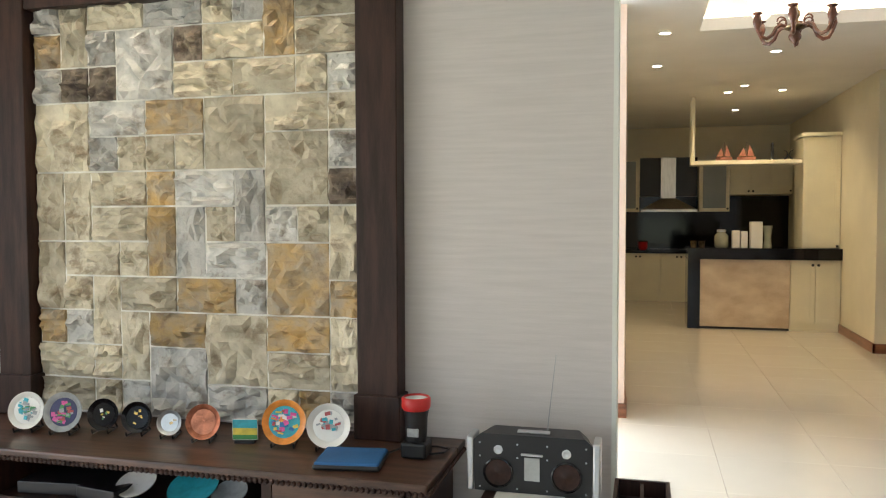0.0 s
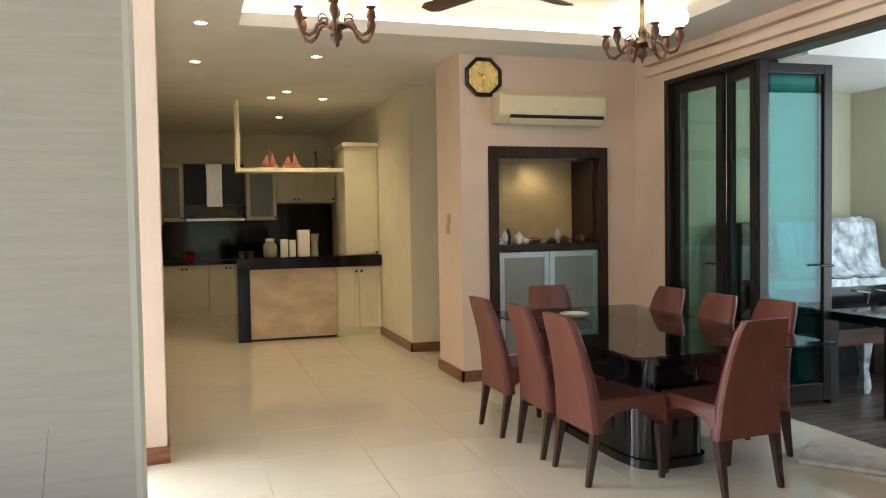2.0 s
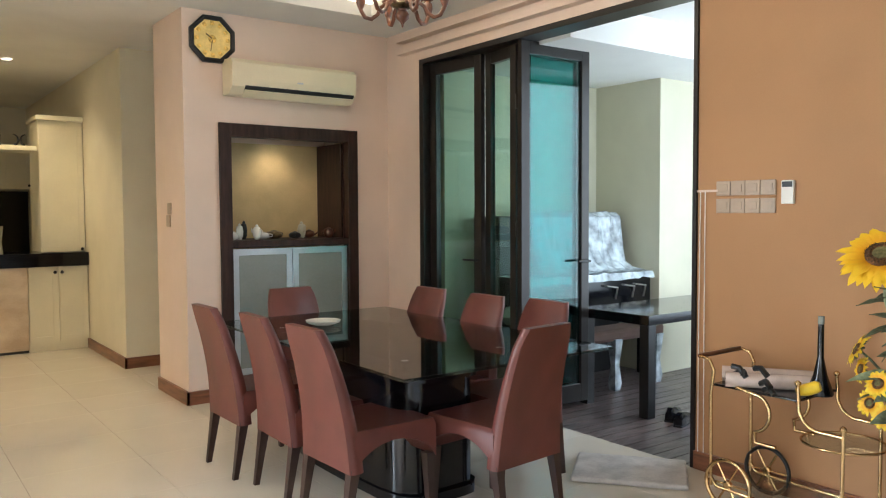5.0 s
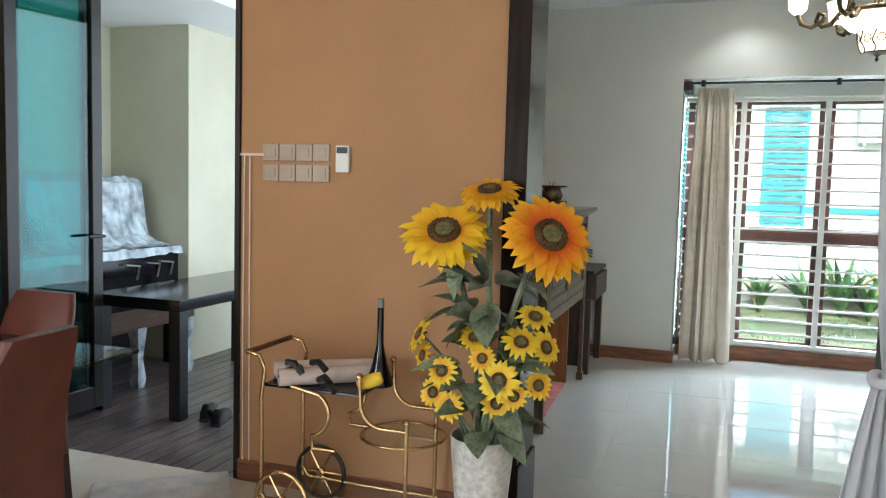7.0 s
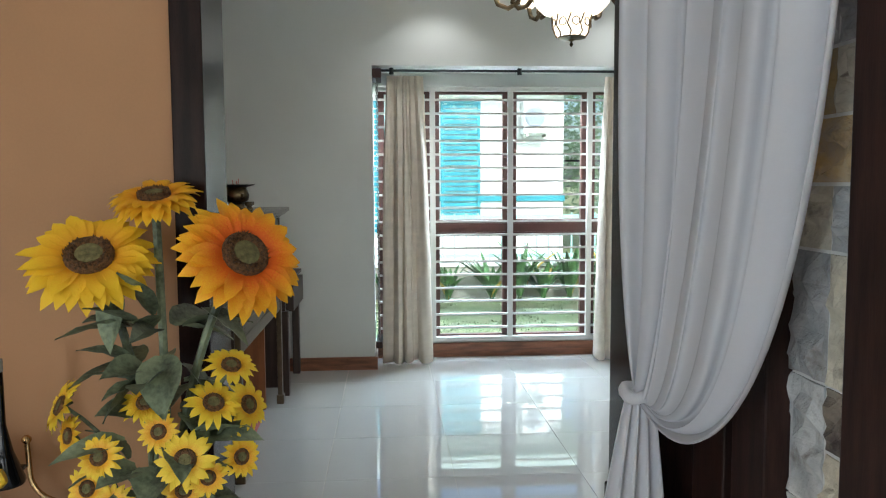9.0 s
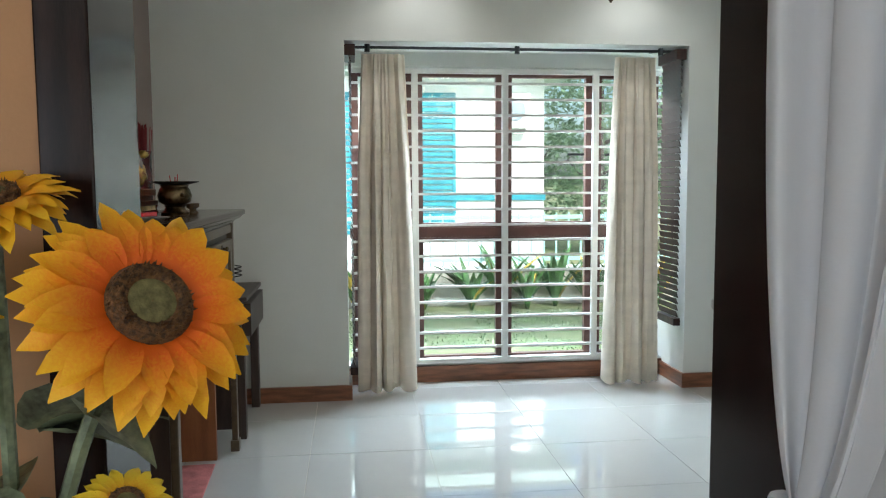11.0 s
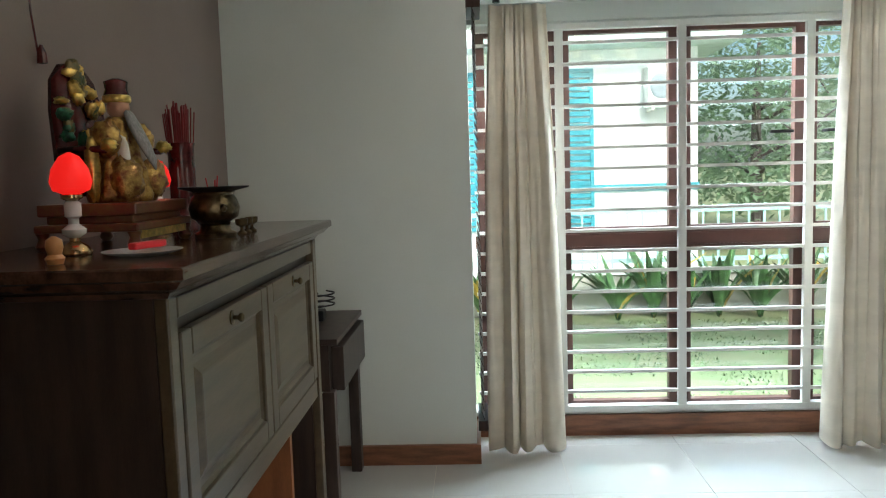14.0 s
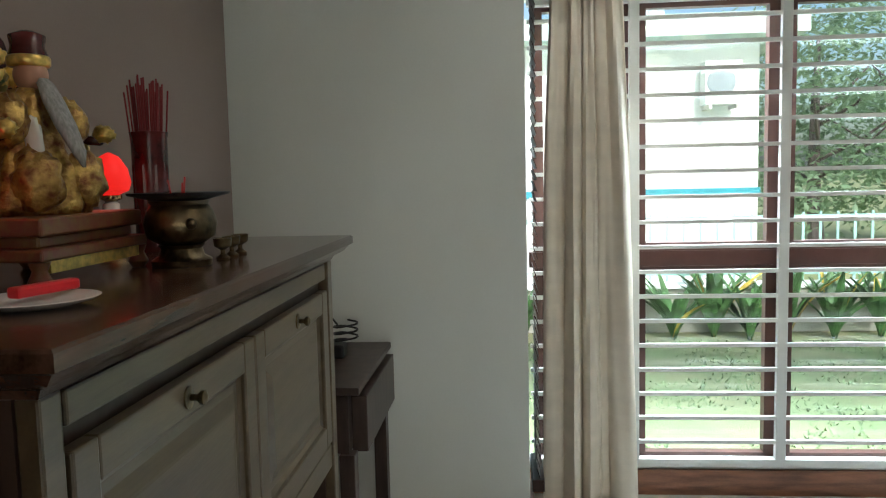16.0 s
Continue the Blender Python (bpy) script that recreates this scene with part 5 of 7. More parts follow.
for k in range(44):
    a = rnd.uniform(0, 360)
    z = rnd.choice((0.50, 0.54, 0.6, 0.68, 0.75, 0.82, 0.9, 0.95, 1.05))
    rr = 0.05 if z < 0.8 else 0.03
    big_leaf(plant, (rr * math.cos(radians(a)) - 0.02, rr * math.sin(radians(a)) * 2.2, z), (rnd.uniform(-35, 35), rnd.uniform(-45, 35), a), rnd.uniform(0.12, 0.20), rnd.uniform(0.07, 0.12), k)
big_leaf(plant, (-0.06, -0.02, 0.98), (10, 40, 190), 0.17, 0.12, 81)
big_leaf(plant, (-0.03, 0.10, 1.16), (0, 60, 170), 0.17, 0.08, 82)
big_leaf(plant, (-0.02, -0.12, 1.10), (0, 20, 250), 0.16, 0.08, 83)
big_leaf(plant, (0.0, 0.02, 1.08), (0, -60, 160), 0.18, 0.07, 84)

# ---- brass tea trolley ----
tro = thing("tea_trolley", pose(3.86, 3.35, 0), "brass tea trolley with glass shelves and spoked wheels", "trolley")
R = 0.0085
for x in (-0.17, 0.17):
    bm = B()
    # side frame: handle end up, curl down to the low end
    tube(bm, [(x, 0.33, 0.10), (x, 0.335, 0.55), (x, 0.32, 0.66), (x, 0.345, 0.71), (x, 0.40, 0.72)], R)
    tube(bm, [(x, 0.33, 0.14), (x, 0.30, 0.10), (x, 0.1, 0.095), (x, -0.32, 0.095)], R)
    tube(bm, [(x, -0.10, 0.66), (x, -0.105, 0.58)] + arc((x, -0.20, 0.57), 0.095, 0, -90, 8, (0, 1, 0)) + [(x, -0.30, 0.475)], R)
    tube(bm, [(x, 0.20, 0.60)] + arc((x, 0.12, 0.50), 0.09, 60, -80, 10, (0, -1, 0)) + [(x, 0.10, 0.36), (x, 0.0, 0.36)], R)
    tube(bm, [(x, -0.30, 0.05), (x, -0.30, 0.50)], R)
    part("side_frame", bm, BRASS, tro, smooth=True)
    for y, z in ((-0.30, 0.51), (-0.10, 0.67)):
        bm = B()
        part("finial", lathe(bm, [(0.008, -0.012), (0.014, -0.004), (0.014, 0.004), (0.006, 0.013)], (x, y, z), 12), BRASS, tro, smooth=True)
    bm = B()
    tube(bm, [(x, 0.24 + 0.115 * math.cos(q), 0.125 + 0.115 * math.sin(q)) for q in [2 * math.pi * i / 28 for i in range(29)]], 0.010, 8)
    w = part("wheel", bm, BLACKPL if x > 0 else BRASS, tro, smooth=True)
    bm = B()
    for q in range(6):
        a = math.pi * q / 3
        tube(bm, [(x, 0.24, 0.125), (x, 0.24 + 0.11 * math.cos(a), 0.125 + 0.11 * math.sin(a))], 0.005, 6)
    part("spokes", bm, BRASS, w)
    bm = B()
    part("hub", lathe(bm, [(0.012, -0.014), (0.02, -0.010), (0.02, 0.010), (0.012, 0.014)], (0, 0, 0), 12), BRASS, w, m=pose(x, 0.24, 0.125, 0, 90, 0))
    bm = B()
    part("castor", lathe(bm, [(0.024, -0.012), (0.026, 0.0), (0.024, 0.012)], (0, 0, 0), 14), BLACKPL, tro, m=pose(x, -0.30, 0.027, 0, 90, 0))
bm = B()
part("handle", tube(bm, [(-0.17, 0.40, 0.72), (0.17, 0.40, 0.72)], 0.012, 10), COPPERY, tro, smooth=True)
bm = B()
part("top_shelf", box(bm, -0.165, -0.10, 0.585, 0.165, 0.33, 0.597, 0.003), BLACKGLOSS, tro)
bm = B()
part("bottom_shelf", box(bm, -0.165, -0.32, 0.098, 0.165, 0.32, 0.106, 0.002), GLASS, tro).visible_shadow = False
bm = B()
part("round_shelf", lathe(bm, [(0.165, 0.40), (0.17, 0.404), (0.165, 0.408)], (0, -0.22, 0), 36), GLASS, tro).visible_shadow = False
bm = B()
tube(bm, [(0.172 * math.cos(q), -0.22 + 0.172 * math.sin(q), 0.404) for q in [2 * math.pi * i / 36 for i in range(37)]], 0.006, 8)
part("shelf_rim", bm, BRASS, tro, smooth=True)
ROLL = mat("pinkish_plastic_film", (0.66, 0.55, 0.50), 0.25, vary=0.08, scale=8, bump=0.15, bscale=30)
for k, (x, y, r, rz) in enumerate(((0.02, 0.15, 0.038, 33), (-0.06, 0.08, 0.035, 37))):
    bm = B()
    lathe(bm, [(r, -0.21), (r, 0.21), (r * 0.62, 0.21), (r * 0.62, -0.21), (r, -0.21)], (0, 0, 0), 18, cap=False)
    tagged(part("plastic_roll", bm, ROLL, smooth=True, m=pose(3.86 + x, 3.35 + y, 0.598 + r, 90, 0, rz)), "roll of clear plastic film on the trolley", "roll")
bm = B()
lathe(bm, [(0.055, 0.0), (0.058, 0.01), (0.03, 0.09), (0.014, 0.17), (0.013, 0.30), (0.0125, 0.32)], (0, 0, 0), 20)
bt = tagged(part("bottle", bm, BLACKGLOSS, smooth=True, m=pose(3.86, 3.24, 0.598)), "dark long-necked bottle on the trolley", "bottle")
bm = B()
part("cap", lathe(bm, [(0.0135, 0.32), (0.0135, 0.355), (0.0, 0.357)], (0, 0, 0), 12, cap=False), FROST, bt)
bm = B()
lathe(bm, [(0.018, 0), (0.027, 0.04), (0.027, 0.085), (0.02, 0.10), (0.012, 0.10)], (0, 0, 0), 14)
tagged(part("yellow_torch", bm, mat("yellow_plastic", (0.85, 0.58, 0.03), 0.35), smooth=True, m=pose(3.72, 3.27, 0.625, 68, 0, 20)), "small yellow torch on the trolley", "torch")
bm = B()
rnd = random.Random(4)
for k in range(7):
    a = Vector((rnd.uniform(-0.08, 0.0), rnd.uniform(-0.09, 0.09), 0.02 + 0.01 * k))
    b = a + Vector((rnd.uniform(-0.07, 0.02), rnd.uniform(-0.1, 0.1), rnd.uniform(-0.01, 0.05)))
    tube(bm, [a, (a + b) / 2 + Vector((0, 0, 0.02)), b], 0.014, 7)
tagged(part("folded_umbrella", bm, BLACKPL, smooth=True, m=pose(3.735, 3.47, 0.597)), "black folded umbrella heap on the trolley", "umbrella")

# ---- switches, thermostat, socket ----
sw = thing("switch_panel", pose(4.1, 3.77, 1.50), "beige panel of eight light switches", "light switch")
for j in range(2):
    for i in range(4):
        y = 0.128 - 0.085 * i
        bm = B()
        f = part("switch_plate", box(bm, -0.012, y - 0.041, -0.085 + 0.092 * j, -0.001, y + 0.041, -0.009 + 0.092 * j, 0.003), BEIGEPL, sw)
        bm = B()
        part("rocker", box(bm, -0.016, y - 0.026, -0.068 + 0.092 * j, -0.0115, y + 0.026, -0.026 + 0.092 * j, 0.002), BEIGEPL, f)
th = thing("thermostat", pose(4.1, 3.535, 1.515), "white air conditioner remote in a wall holder", "remote control")
bm = B()
part("body", box(bm, -0.022, -0.032, -0.055, -0.001, 0.032, 0.062, 0.004), WHITEPL, th)
bm = B()
part("screen", box(bm, -0.0235, -0.026, 0.028, -0.0222, 0.026, 0.055), BLACKPL, th)
bm = B()
tagged(part("cable_duct", box(bm, 4.086, 3.93, 1.528, 4.099, 4.058, 1.540), PINKISH), "thin cable duct on the peach wall", "cable duct")
ks = thing("switch_panel", pose(2.33, 7.55, 1.42), "small stacked light switches on the cream wall", "light switch")
for dy, dz in ((0.0, 0.045), (0.03, -0.05)):
    bm = B()
    part("switch_plate", box(bm, -0.011, dy - 0.042, dz - 0.045, -0.001, dy + 0.042, dz + 0.045, 0.003), BEIGEPL, ks)

# ---- what stands in the niche ----
rnd = random.Random(3)
for k, (x, r, h, m_) in enumerate(((2.74, 0.045, 0.07, CERAMIC), (2.82, 0.03, 0.13, CERAMIC), (2.88, 0.028, 0.15, BLACKPL), (2.94, 0.035, 0.12, CERAMIC), (3.02, 0.05, 0.06, CERAMIC), (3.14, 0.07, 0.07, BRONZE), (3.27, 0.05, 0.06, BLACKPL), (3.36, 0.035, 0.14, OLIVE), (3.46, 0.05, 0.07, COPPERY), (3.58, 0.045, 0.09, COPPERY))):
    bm = B()
    lathe(bm, [(r * 0.5, 0), (r * 0.9, h * 0.2), (r, h * 0.5), (r * 0.75, h * 0.8), (r * 0.35, h * 0.86), (r * 0.4, h * 0.92), (r * 0.1, h)], (0, 0, 0), 16)
    pot = tagged(part("teapot", bm, m_, smooth=True, m=pose(x, 7.33 + 0.06 * (k % 3), 1.217, 0, 0, 40 * k)), "small glazed teapot on the niche shelf", "teapot", "tea things in the niche")
    bm = B()
    part("spout", tube(bm, [(r * 0.8, 0, h * 0.35), (r * 1.3, 0, h * 0.5), (r * 1.5, 0, h * 0.75)], 0.008, 7, 0.005), m_, pot, smooth=True)
    bm = B()
    part("handle", tube(bm, [(-r * 0.8, 0, h * 0.25), (-r * 1.4, 0, h * 0.35), (-r * 1.4, 0, h * 0.6), (-r * 0.8, 0, h * 0.7)], 0.005, 7), m_, pot, smooth=True)

# ---- floor cushion, shoe, porch furniture ----
bm = B()
tagged(part("floor_mat", box(bm, -0.30, -0.22, 0, 0.30, 0.22, 0.03, 0.012), mat("grey_mat_cloth", (0.50, 0.47, 0.45), 0.9, vary=0.1, scale=10, bump=0.3, bscale=60), m=pose(3.74, 4.22, 0.001, 0, 0, -52)), "grey padded floor mat at the doorway", "mat")


def shoe(x, y, rz):
    ob = thing("shoe", pose(x, y, PZ, 0, 0, rz), "black leather shoe on the porch deck", "shoe", "pair of shoes")
    bm = B()
    loops = []
    for u, w, h in ((0, 0.028, 0.07), (0.1, 0.034, 0.085), (0.3, 0.036, 0.085), (0.5, 0.04, 0.07), (0.75, 0.046, 0.05), (0.95, 0.034, 0.04), (1.0, 0.012, 0.03)):
        loops.append([(0.27 * u, w * c, 0.012 + h * max(0, s)) for c, s in ((1, 0), (0.95, 0.5), (0.5, 0.95), (-0.5, 0.95), (-0.95, 0.5), (-1, 0))])
    part("upper", rings(bm, loops), BLACKGLOSS, ob, smooth=True)
    bm = B()
    rings(bm, [[(0.27 * u, w, 0), (0.27 * u, -w, 0), (0.27 * u, -w, 0.014), (0.27 * u, w, 0.014)] for u, w in ((-0.02, 0.03), (0.3, 0.038), (0.75, 0.05), (1.02, 0.02))])
    part("sole", bm, BLACKPL, ob)


shoe(4.78, 4.68, 20)
shoe(4.84, 4.80, 24)
pt = thing("porch_table", pose(5.55, 5.25, PZ), "dark wooden table with glossy top on the porch", "table")
bm = B()
part("tabletop", box(bm, -0.78, -0.33, 0.66, 0.78, 0.33, 0.73, 0.004), BLACKGLOSS, pt)
for x in (-0.735, 0.735):
    for y in (-0.285, 0.285):
        bm = B()
        part("leg", box(bm, x - 0.04, y - 0.04, 0, x + 0.04, y + 0.04, 0.66, 0.004), BLACKPL, pt)
bench = thing("porch_bench", pose(5.3, 5.78, PZ), "low padded bench wrapped in clear plastic", "bench")
bm = B()
part("cushion", box(bm, -0.5, -0.13, 0.40, 0.6, 0.13, 0.5, 0.03), mat("brown_cushion_cloth", (0.16, 0.10, 0.08), 0.8), bench)
for x in (-0.45, 0.0, 0.52):
    bm = B()
    rings(bm, [[(x + q * s, -0.1 + w * s, z) for q, w in ((-1, -1), (1, -1), (1, 1), (-1, 1))] for z, s in ((0, 0.03), (0.06, 0.04), (0.2, 0.024), (0.42, 0.045))])
    part("leg", bm, PLASTICWRAP if x > -0.3 else BLACKPL, bench, smooth=True)
pn = thing("upright_piano", pose(5.3, 6.3, PZ), "dark upright piano under crumpled clear plastic", "piano")
bm = B()
part("body", box(bm, -0.75, -0.05, 0.0, 0.72, 0.28, 1.42, 0.01), BLACKPL, pn)
bm = B()
part("keyboard_case", box(bm, -0.75, -0.34, 0.62, 0.80, -0.05, 0.90, 0.015), BLACKGLOSS, pn)
for x in (-0.7, 0.74):
    bm = B()
    part("leg", box(bm, x - 0.03, -0.32, 0, x + 0.03, -0.26, 0.62), BLACKGLOSS, pn)


def crumple(bm, x0, x1, pts, seed, amp=0.02):
    """A crumpled plastic sheet that follows a section of (y, z) points between x0 and x1."""
    n, rows_ = 26, []
    for k, (y, z) in enumerate(pts):
        rows_.append([bm.verts.new((x0 + (x1 - x0) * i / n, y - abs(amp * noise.noise(Vector((i * 0.7, k * 0.9, seed)))) - 0.004, z + amp * 0.8 * abs(noise.noise(Vector((i * 0.5, k * 1.1, seed + 7))))) ) for i in range(n + 1)])
    for a, b in zip(rows_, rows_[1:]):
        for i in range(n):
            bm.faces.new((a[i], a[i + 1], b[i + 1], b[i]))
    return bm


bm = B()
crumple(bm, -0.4, 0.70, [(0.2, 1.44), (0.0, 1.44), (-0.06, 1.40), (-0.07, 1.25), (-0.08, 1.1), (-0.12, 1.0), (-0.2, 0.94), (-0.33, 0.93)], 2, 0.05)
part("plastic_cover", bm, PLASTICWRAP, pn)
bm = B()
crumple(bm, -0.75, 0.83, [(-0.05, 0.93), (-0.2, 0.93), (-0.35, 0.92), (-0.37, 0.86)], 5, 0.03)
part("plastic_cover", bm, PLASTICWRAP, pn)
for x in (0.18, 0.40, 0.55):
    bm = B()
    tube(bm, [(x, -0.345, 0.82), (x, -0.37, 0.82), (x + 0.14, -0.37, 0.80), (x + 0.14, -0.345, 0.70)], 0.008, 6)
    part("latch", bm, STEEL, pn)
bm = B()
lathe(bm, [(0.01, -0.09), (0.12, -0.06), (0.16, 0.0), (0.12, 0.06), (0.01, 0.09)], (0, 0, 0), 14, wave=0.12, waves=4)
tagged(part("cushion", bm, FROST, smooth=True, m=pose(4.50, 5.95, 0.62)), "patterned pale cushion on a stool", "cushion")
bm = B()
tagged(part("stool", box(bm, 4.36, 5.85, PZ, 4.66, 6.2, 0.56, 0.01), BLACKPL), "dark stool under the cushion", "stool")

# ---- garden seen through the altar window ----
bm = B()
for q in [[(-400, -400, -0.17), (400, -400, -0.17), (400, 400, -0.17), (-400, 400, -0.17)]]:
    bm.faces.new([bm.verts.new(p) for p in q])
bmesh.ops.subdivide_edges(bm, edges=bm.edges[:], cuts=3, use_grid_fill=True)
tagged(part("ground", bm, LAWN), "patchy green lawn outside the window", "ground", kind="structure")
rnd = random.Random(21)
bm = B()
for k in range(9000):
    x, y = rnd.uniform(8.6, 12.1), rnd.uniform(-2.5, 3.6)
    if noise.noise(Vector((x * 1.3, y * 1.3, 3))) < -0.12:
        continue
    h, a = rnd.uniform(0.012, 0.035), rnd.uniform(0, 6.28)
    c, s, w = math.cos(a), math.sin(a), 0.008
    v = [bm.verts.new(p) for p in ((x - w * s, y + w * c, -0.17), (x + w * s, y - w * c, -0.17), (x + c * 0.03, y + s * 0.03, -0.17 + h))]
    bm.faces.new(v)
tagged(part("grass", bm, mat("grass_blade", (0.24, 0.32, 0.14), 0.7, vary=0.3, scale=3)), "short uneven grass blades on the lawn", "grass", kind="stuff")
planter = thing("planter_wall", pose(12.6, 0.6, -0.17), "low rendered garden wall behind the plants", "garden wall")
bm = B()
part("wall", box(bm, -0.1, -9, 0, 0.12, 9, 0.45, 0.01), STONEWALL, planter)
bm = B()
part("coping", box(bm, -0.14, -9, 0.45, 0.16, 9, 0.49, 0.008), HOUSEW, planter)
fence = thing("garden_fence", pose(12.75, 0.6, 0.32), "pale green metal garden fence on the wall", "fence")
FEN = mat("pale_green_fence_paint", (0.35, 0.55, 0.50), 0.5)
for z in (0.06, 0.62):
    bm = B()
    part("rail", box(bm, -0.02, -9, z, 0.02, 9, z + 0.05), FEN, fence)
bm = B()
box(bm, -0.008, -0.012, 0.0, 0.008, 0.012, 0.7)
sl = part("picket", bm, FEN, fence, m=pose(0, -5, 0))
for k in range(1, 60):
    o = sl.copy()
    scene.collection.objects.link(o)
    o.matrix_basis = pose(0, -5 + 0.17 * k, 0)


def strap_plant(x, y, seed, n, h):
    rnd = random.Random(seed)
    ob = thing("strap_leaf_plant", pose(x, y, -0.17), "green strap-leaved garden plant by the wall", "plant", "garden border plants")
    for k in range(n):
        a, ln = rnd.uniform(0, 6.28), h * rnd.uniform(0.7, 1.15)
        lean = rnd.uniform(0.25, 0.8)
        bm = B()
        rows_ = []
        for i in range(6):
            u = i / 5
            w = 0.045 * math.sin(math.pi * min(0.98, 0.15 + 0.85 * u)) + 0.004
            r, z = ln * lean * u * (0.5 + 0.5 * u), ln * (u - 0.35 * lean * u * u)
            rows_.append([bm.verts.new((r * math.cos(a) - o * math.sin(a), r * math.sin(a) + o * math.cos(a), z + abs(o) * 0.5)) for o in (-w, 0, w)])
        for p_, q_ in zip(rows_, rows_[1:]):
            for i in range(2):
                bm.faces.new((p_[i], p_[i + 1], q_[i + 1], q_[i]))
        part("leaf", bm, GARDENLEAF if rnd.random() < 0.88 else YELLOWLEAF, ob)


GARDENLEAF = mat("garden_leaf", (0.09, 0.19, 0.06), 0.45, vary=0.35, scale=8, per=0.3)
YELLOWLEAF = mat("yellowed_leaf", (0.55, 0.38, 0.06), 0.5, vary=0.2, per=0.2)
for k, (x, y, h) in enumerate(((12.2, -1.2, 0.8), (12.15, -0.75, 0.75), (12.25, -0.35, 0.85), (12.1, 0.05, 0.7), (12.25, 0.35, 0.85), (12.15, 0.75, 0.7), (12.2, 1.35, 0.55), (12.25, 2.2, 0.6), (12.2, -1.7, 0.75))):
    strap_plant(x, y, 50 + k, 22, h)

house = thing("neighbour_house", pose(14.6, 4, -0.17), "white rendered house with teal shutters and flat eaves", "house")
T = pose(-14.6, -4, 0.17)
bm = B()
part("wall", box(bm, 14.6, -0.78, -0.17, 21.0, 12.0, 3.3), HOUSEW, house, m=T)
bm = B()
part("roof", box(bm, 14.1, -1.2, 3.05, 21.5, 12.4, 3.3), mat("pale_green_eave", (0.55, 0.66, 0.62), 0.7), house, m=T)
bm = B()
part("string_course", box(bm, 14.56, -0.80, 1.15, 14.6, 12.0, 1.24), TEAL, house, m=T)
for y0, y1 in ((0.62, 1.28), (2.2, 2.9)):
    bm = B()
    for b in ((14.54, y0, 0.65, 14.59, y0 + 0.05, 2.8), (14.54, y1 - 0.05, 0.65, 14.59, y1, 2.8), (14.54, y0 + 0.05, 0.65, 14.59, y1 - 0.05, 0.7), (14.54, y0 + 0.05, 2.75, 14.59, y1 - 0.05, 2.8)):
        box(bm, *b)
    sh = part("shutter", bm, TEAL, house, m=T)
    for k in range(24):
        z = 0.73 + 0.085 * k
        bm = B()
        part("slat", box(bm, 14.55, y0 + 0.05, z, 14.585, y1 - 0.05, z + 0.06), TEAL, sh)
unit = thing("outdoor_unit", pose(14.4, -0.27, 2.25), "white outdoor air conditioning unit on brackets", "air conditioner")
bm = B()
part("case", box(bm, -0.12, -0.22, 0.0, 0.16, 0.22, 0.52, 0.01), WHITEMETAL, unit)
bm = B()
part("grille", lathe(bm, [(0.17, 0.0), (0.17, 0.012), (0.14, 0.018), (0.02, 0.018)], (0, 0, 0), 24), mat("grey_grille", (0.25, 0.28, 0.3), 0.5), unit, m=pose(-0.121, 0.03, 0.27, 0, -90))
for y in (-0.16, 0.16):
    bm = B()
    part("bracket", box(bm, -0.15, y - 0.02, -0.05, 0.195, y + 0.02, -0.002), STEEL, unit)


TREELEAF = mat("tree_leaf", (0.23, 0.33, 0.21), 0.5, vary=0.3, scale=2)
tn = TREELEAF.node_tree.nodes
tt, tm = tn.new("ShaderNodeBsdfTranslucent"), tn.new("ShaderNodeMixShader")
tt.inputs[0].default_value, tm.inputs[0].default_value = (0.34, 0.46, 0.26, 1), 0.45
TREELEAF.node_tree.links.new(tn["Principled BSDF"].outputs[0], tm.inputs[1]), TREELEAF.node_tree.links.new(tt.outputs[0], tm.inputs[2]), TREELEAF.node_tree.links.new(tm.outputs[0], tn["Material Output"].inputs[0])


def tree(x, y, h, r, seed):
    rnd = random.Random(seed)
    ob = thing("tree", pose(x, y, -0.17), "leafy green tree beyond the garden fence", "tree", "trees beyond the fence")
    bm = B()
    tube(bm, [(0, 0, 0), (0.08, 0.05, h * 0.3), (-0.05, 0.1, h * 0.6), (0.1, 0, h * 0.85)], 0.16, 8, 0.04)
    for k in range(7):
        a, z = rnd.uniform(0, 6.28), h * rnd.uniform(0.25, 0.7)
        tube(bm, [(0, 0, z), (r * 0.4 * math.cos(a), r * 0.4 * math.sin(a), z + 0.3), (r * 0.8 * math.cos(a), r * 0.8 * math.sin(a), z + 0.8)], 0.05, 6, 0.015)
    part("trunk", bm, DECK, ob)
    bm = B()
    clumps = [(rnd.gauss(0, r * 0.5), rnd.gauss(0, r * 0.5), h * rnd.uniform(0.18, 1.0)) for _ in range(60)]
    for k in range(5200):
        c = rnd.choice(clumps)
        p = Vector(c) + Vector((rnd.gauss(0, 0.28), rnd.gauss(0, 0.28), rnd.gauss(0, 0.2)))
        d = Vector((rnd.uniform(-1, 1), rnd.uniform(-1, 1), rnd.uniform(-0.7, 0.4))).normalized()
        e = d.cross(Vector((rnd.uniform(-1, 1), rnd.uniform(-1, 1), 1))).normalized()
        s = rnd.uniform(0.05, 0.12)
        v = [bm.verts.new(q) for q in (p - d * s, p + e * s * 0.4, p + d * s, p - e * s * 0.4)]
        bm.faces.new(v)
    part("crown", bm, TREELEAF, ob)


tree(19.0, -3.2, 4.6, 1.6, 2)
tree(21.5, -6.0, 5.0, 2.0, 3)
tree(23.0, -2.4, 4.4, 1.7, 4)
tree(17.0, -6.0, 3.4, 1.3, 5)

